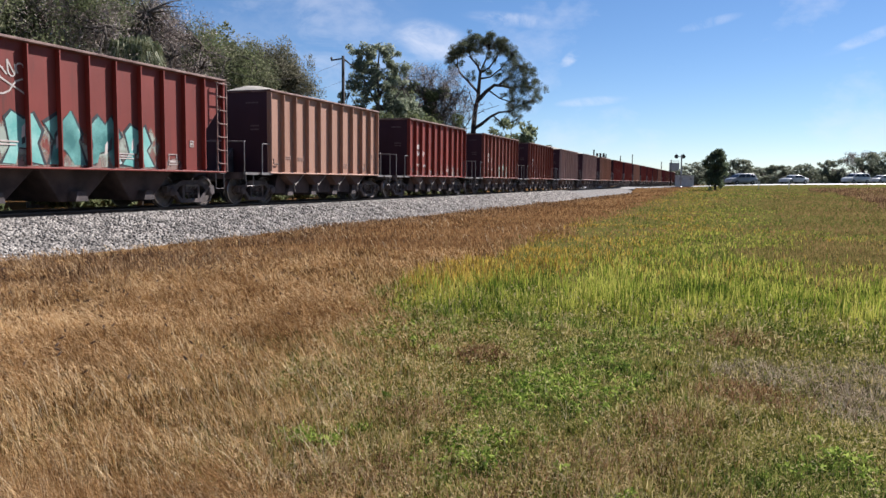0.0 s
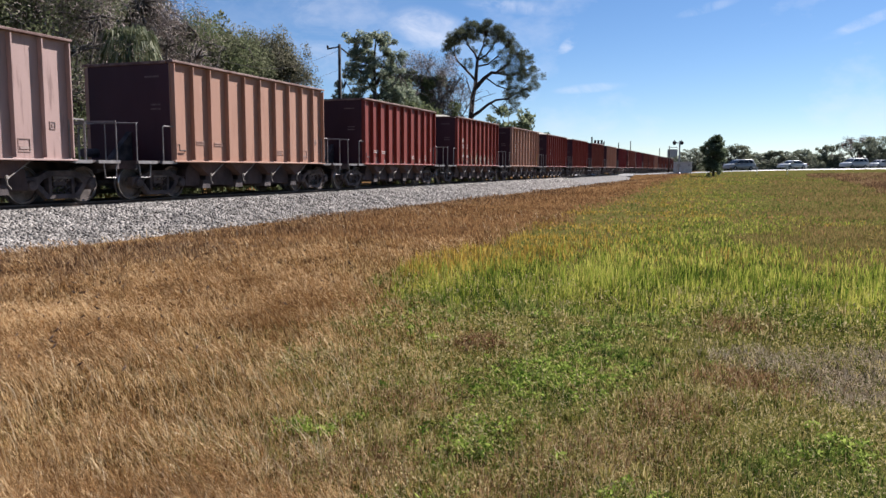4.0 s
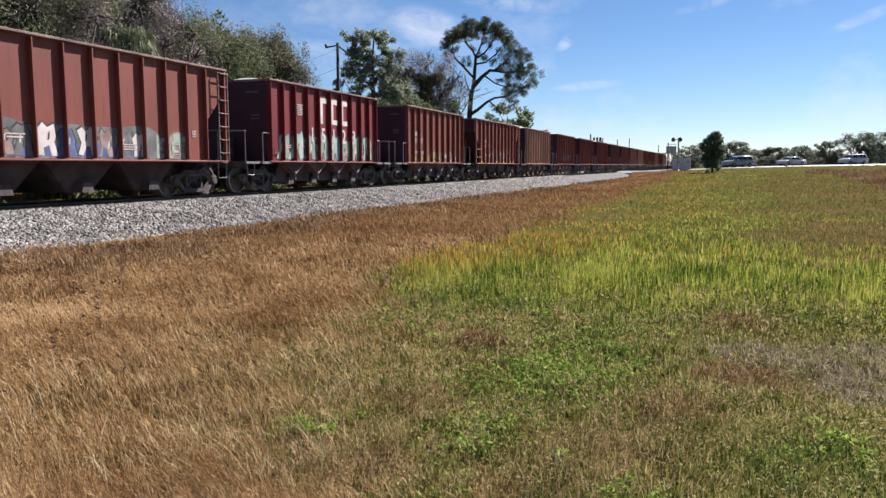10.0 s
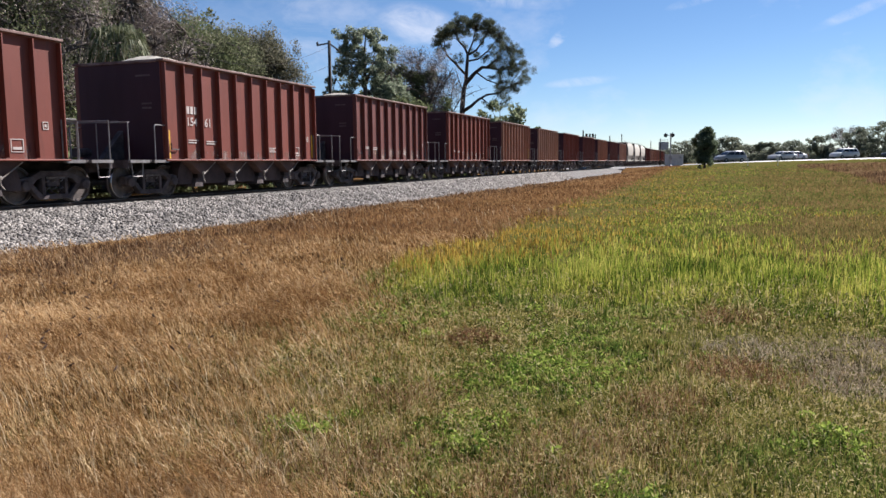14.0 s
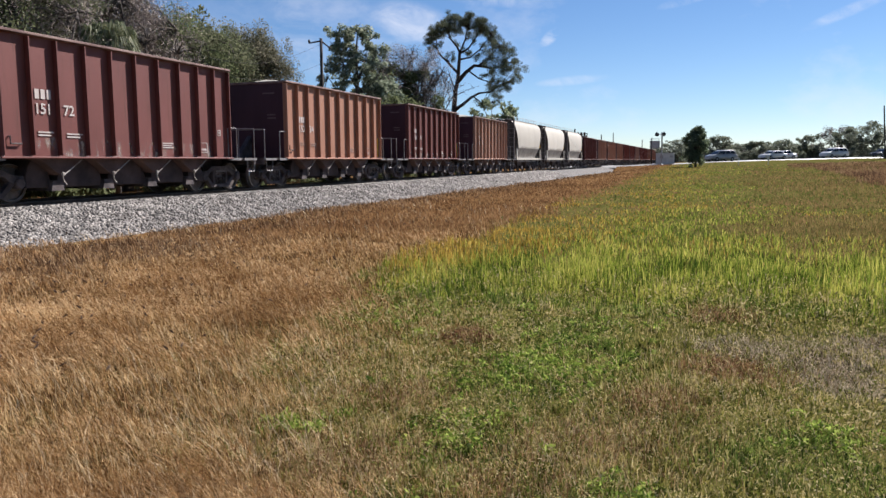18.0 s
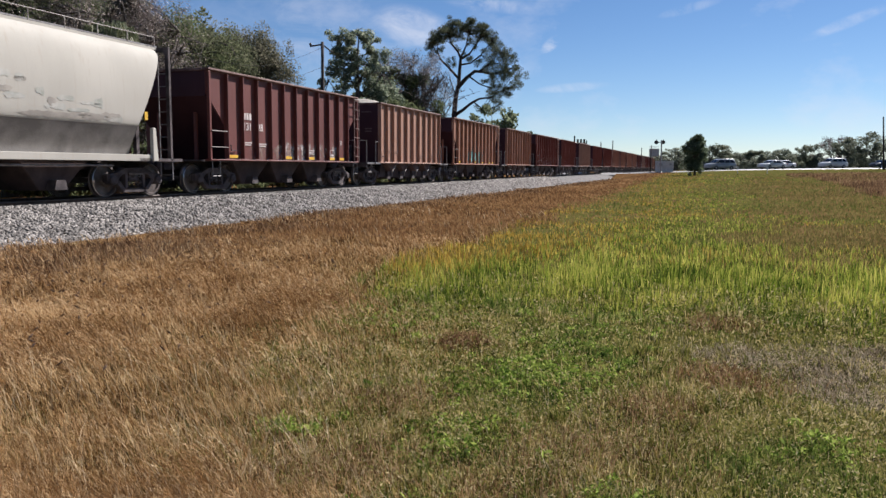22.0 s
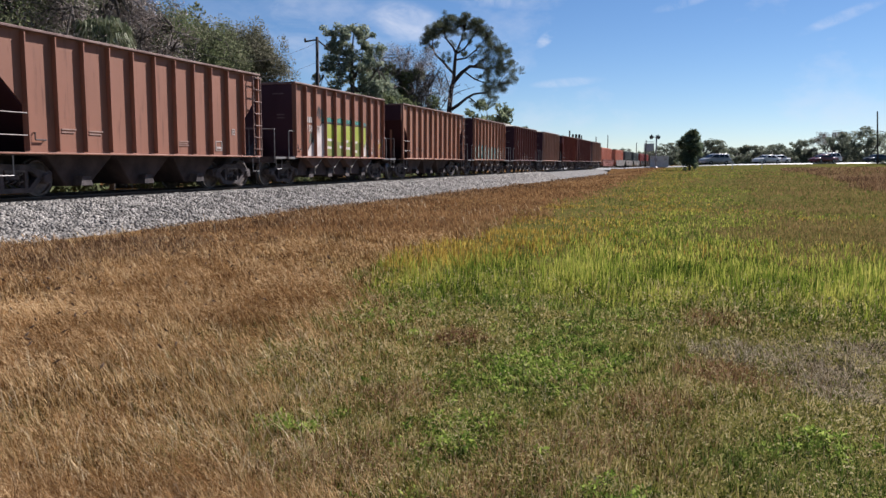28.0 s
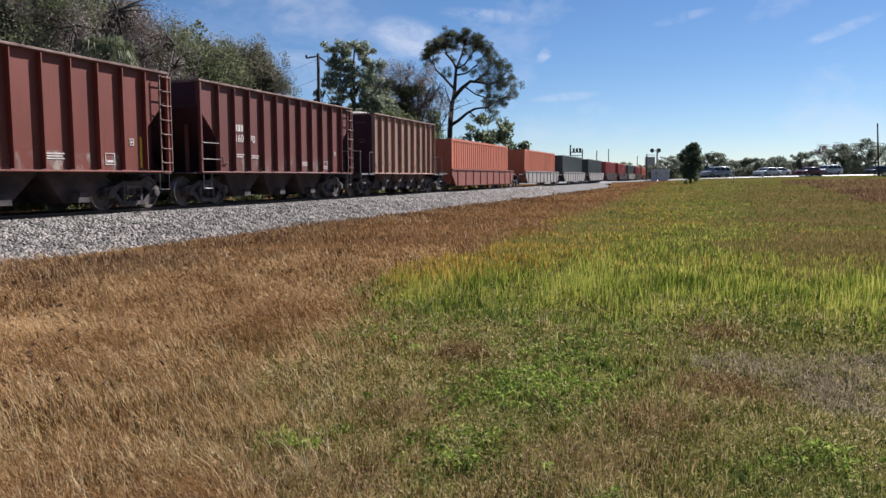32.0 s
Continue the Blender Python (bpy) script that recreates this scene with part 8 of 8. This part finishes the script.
part("beam", Shape().box(-1.0, 1.05, -0.1, 0.1, 6.1, 6.3).box(-1.0, 1.05, -0.1, 0.1, 5.5, 5.62), M_ALU, gan)
for u in (-0.5, 0.1, 0.7):
    part("lamp", Shape().box(u - 0.2, u + 0.2, -0.2, 0.15, 6.3, 6.95), M_POLE, gan)

wire = Shape()
pa, pb = spot(27.6, 58, 10.2).translation, Vector((38, 29, 8.2))
for dz in (0, -1.4):
    pts = [pa.lerp(pb, k / 8) + Vector((0, 0, dz * (1 - k / 16) - 1.1 * math.sin(math.pi * k / 8))) for k in range(9)]
    wire.tube(pts, 0.011, 4)
tagged(new("overhead_wire", wire.mesh("overhead_wire", M_POLE)), "thin sagging overhead wires from the pole", "wire")

# ---------------------------------------------------------------- vehicles on the road
M_GLASS = surface("tinted_glass", (0.01, 0.012, 0.014), (0.018, 0.02, 0.022), rough=0.08, scale=2, bump=0.0)
M_TYRE = surface("tyre_rubber", (0.012, 0.012, 0.012), (0.025, 0.025, 0.025), rough=0.85, scale=8, bump=0.2)
M_LAMP = surface("lamp_glass", (0.5, 0.5, 0.5), (0.7, 0.7, 0.7), rough=0.15, scale=3, bump=0.0)
M_TAIL = surface("tail_lamp", (0.25, 0.01, 0.01), (0.35, 0.02, 0.02), rough=0.2, scale=3, bump=0.0)
CARS = {c: surface("car_" + c, a, b, rough=0.28, scale=1.5, bump=0.0) for c, a, b in (
    ("silver", (0.27, 0.28, 0.29), (0.33, 0.34, 0.35)), ("white", (0.5, 0.5, 0.5), (0.58, 0.58, 0.58)), ("maroon", (0.13, 0.02, 0.026), (0.17, 0.028, 0.034)), ("dark", (0.02, 0.022, 0.026), (0.03, 0.032, 0.038)))}
SEDAN = dict(hull=[(-2.35, 0.30), (-2.38, 0.62), (-2.25, 0.80), (-1.35, 0.92), (1.55, 0.98), (2.25, 0.95), (2.38, 0.72), (2.35, 0.30)],
             cabin=[(-1.35, 0.92), (-0.62, 1.36), (-0.1, 1.44), (0.75, 1.42), (1.65, 0.98)], glass=[(-1.12, 0.97), (-0.56, 1.31), (0.72, 1.36), (1.40, 1.0)], pillar=0.12)
VAN = dict(hull=[(-2.45, 0.32), (-2.48, 0.68), (-2.3, 0.90), (-1.55, 1.06), (2.2, 1.10), (2.46, 0.95), (2.46, 0.34)],
           cabin=[(-1.55, 1.06), (-0.75, 1.62), (-0.1, 1.74), (1.7, 1.74), (2.05, 1.62), (2.3, 1.08)], glass=[(-1.3, 1.10), (-0.68, 1.56), (1.72, 1.64), (2.08, 1.14)], pillar=0.35)


def vehicle(name, label, plan, colour, at):
    """A car with its nose at -x."""
    c = thing(name, label, "car", group="vehicles waiting at the crossing", at=at)
    part("body", Shape().prism(plan["hull"], -0.9, 0.9), CARS[colour], c, bevel=0.09, smooth=True)
    cab_ = Shape()
    n = len(plan["cabin"])
    vs = [(u, -0.86 + 0.22 * (w - 0.95), w) for u, w in plan["cabin"]] + [(u, 0.86 - 0.22 * (w - 0.95), w) for u, w in plan["cabin"]]
    cab_.put(vs, [tuple(range(n)), tuple(reversed(range(n, 2 * n)))] + [(i, i + n, (i + 1) % n + n, (i + 1) % n) for i in range(n)])
    part("cabin", cab_, CARS[colour], c, bevel=0.05, smooth=True)
    for side in (-1, 1):
        g = plan["glass"]
        a, b, d, e = g
        mids = [0.0, 0.42, 0.74, 1.0] if plan is VAN else [0.0, 0.5, 1.0]
        for k in range(len(mids) - 1):
            s0, s1 = mids[k] + (0.015 if k else 0), mids[k + 1] - (0.015 if k < len(mids) - 2 else 0)
            lo0, lo1 = [a[j] + (e[j] - a[j]) * s0 for j in (0, 1)], [a[j] + (e[j] - a[j]) * s1 for j in (0, 1)]
            hi0, hi1 = [b[j] + (d[j] - b[j]) * s0 for j in (0, 1)], [b[j] + (d[j] - b[j]) * s1 for j in (0, 1)]
            pts = [lo0, lo1, hi1, hi0]
            q = Shape().put([(u, side * (0.872 - 0.22 * (w - 0.95)), w) for u, w in pts] + [(u, side * (0.84 - 0.22 * (w - 0.95)), w) for u, w in pts],
                            [(0, 1, 2, 3), (7, 6, 5, 4), (0, 4, 5, 1), (1, 5, 6, 2), (2, 6, 7, 3), (3, 7, 4, 0)])
            part("side_window", q, M_GLASS, c)
        part("door_mirror", Shape().box(-1.02, -0.86, min(side * 0.9, side * 1.06), max(side * 0.9, side * 1.06), 0.98, 1.12), CARS[colour], c, bevel=0.02)
        part("headlamp", Shape().box(-2.40, -2.2, min(side * 0.5, side * 0.86), max(side * 0.5, side * 0.86), 0.62, 0.76), M_LAMP, c, bevel=0.02)
        part("tail_lamp", Shape().box(2.32, 2.47, min(side * 0.55, side * 0.88), max(side * 0.55, side * 0.88), 0.7, 0.92), M_TAIL, c, bevel=0.02)
        for x in (-1.42, 1.45):
            w = part("wheel", Shape().lathe([(0.2, -0.1), (0.32, -0.1), (0.335, -0.06), (0.335, 0.06), (0.32, 0.1), (0.2, 0.1)], n=20), M_TYRE, c, at=(x, side * 0.82, 0.335))
            part("rim", Shape().lathe([(0.0, -0.105), (0.08, -0.11), (0.2, -0.09), (0.2, 0.09), (0.08, 0.11), (0.0, 0.105)], n=14), M_ALU, w)
    f, r = plan["cabin"][0], plan["cabin"][1]
    part("windscreen", Shape().put([(f[0] + 0.03, -0.74, f[1] + 0.05), (f[0] + 0.03, 0.74, f[1] + 0.05), (r[0] - 0.06, 0.66, r[1] - 0.03), (r[0] - 0.06, -0.66, r[1] - 0.03),
                                    (f[0] + 0.1, -0.74, f[1] + 0.03), (f[0] + 0.1, 0.74, f[1] + 0.03), (r[0], 0.66, r[1] - 0.06), (r[0], -0.66, r[1] - 0.06)],
                                   [(0, 1, 2, 3), (7, 6, 5, 4), (0, 4, 5, 1), (1, 5, 6, 2), (2, 6, 7, 3), (3, 7, 4, 0)]), M_GLASS, c)
    part("bumper", Shape().box(-2.46, -2.3, -0.86, 0.86, 0.3, 0.5), CARS[colour], c, bevel=0.04)
    return c


def on_road(az, lane=0.0):
    """A place on the road in that direction from the camera, nose to the crossing."""
    y = 0.0
    for _ in range(30):
        y = (road_x(y) + lane) * math.tan(radians(az))
    a = math.degrees(math.atan2(road_x(y + 1) - road_x(y - 1), 2.0))
    return pose(road_x(y) + lane, y, road_z(y) + 0.022 + 0.06 * (1 - abs(lane) / 4), 0, 0, -90 - a)


vehicle("minivan", "silver minivan waiting on the road", VAN, "silver", on_road(-0.95, -1.9))
vehicle("sedan_car", "white sedan waiting on the road", SEDAN, "white", on_road(-4.3, -1.9))
vehicle("minivan", "white minivan waiting on the road", VAN, "white", on_road(-8.0, -1.9))
vehicle("sedan_car", "dark sedan on the road", SEDAN, "dark", on_road(-10.9, -1.9))
CAR_IN = vehicle("sedan_car", "white sedan rolling up behind the queue", SEDAN, "white", on_road(-9.4, 1.8))
CAR_LATE = vehicle("sedan_car", "dark maroon sedan rolling up to the queue", SEDAN, "maroon", on_road(-13.5, -3.0))
for az, r in ((-4.0, 122), (-2.1, 122)):
    p = thing("marker_post", "thin white roadside marker post", "post", group="marker posts", at=spot(az, r))
    part("post", Shape().tube([(0, 0, 0), (0, 0, 1.1)], 0.05, 6), M_LINE, p)
    part("plate", Shape().box(-0.16, 0.16, -0.05, -0.03, 0.75, 1.15), M_CAB, p)

motions()
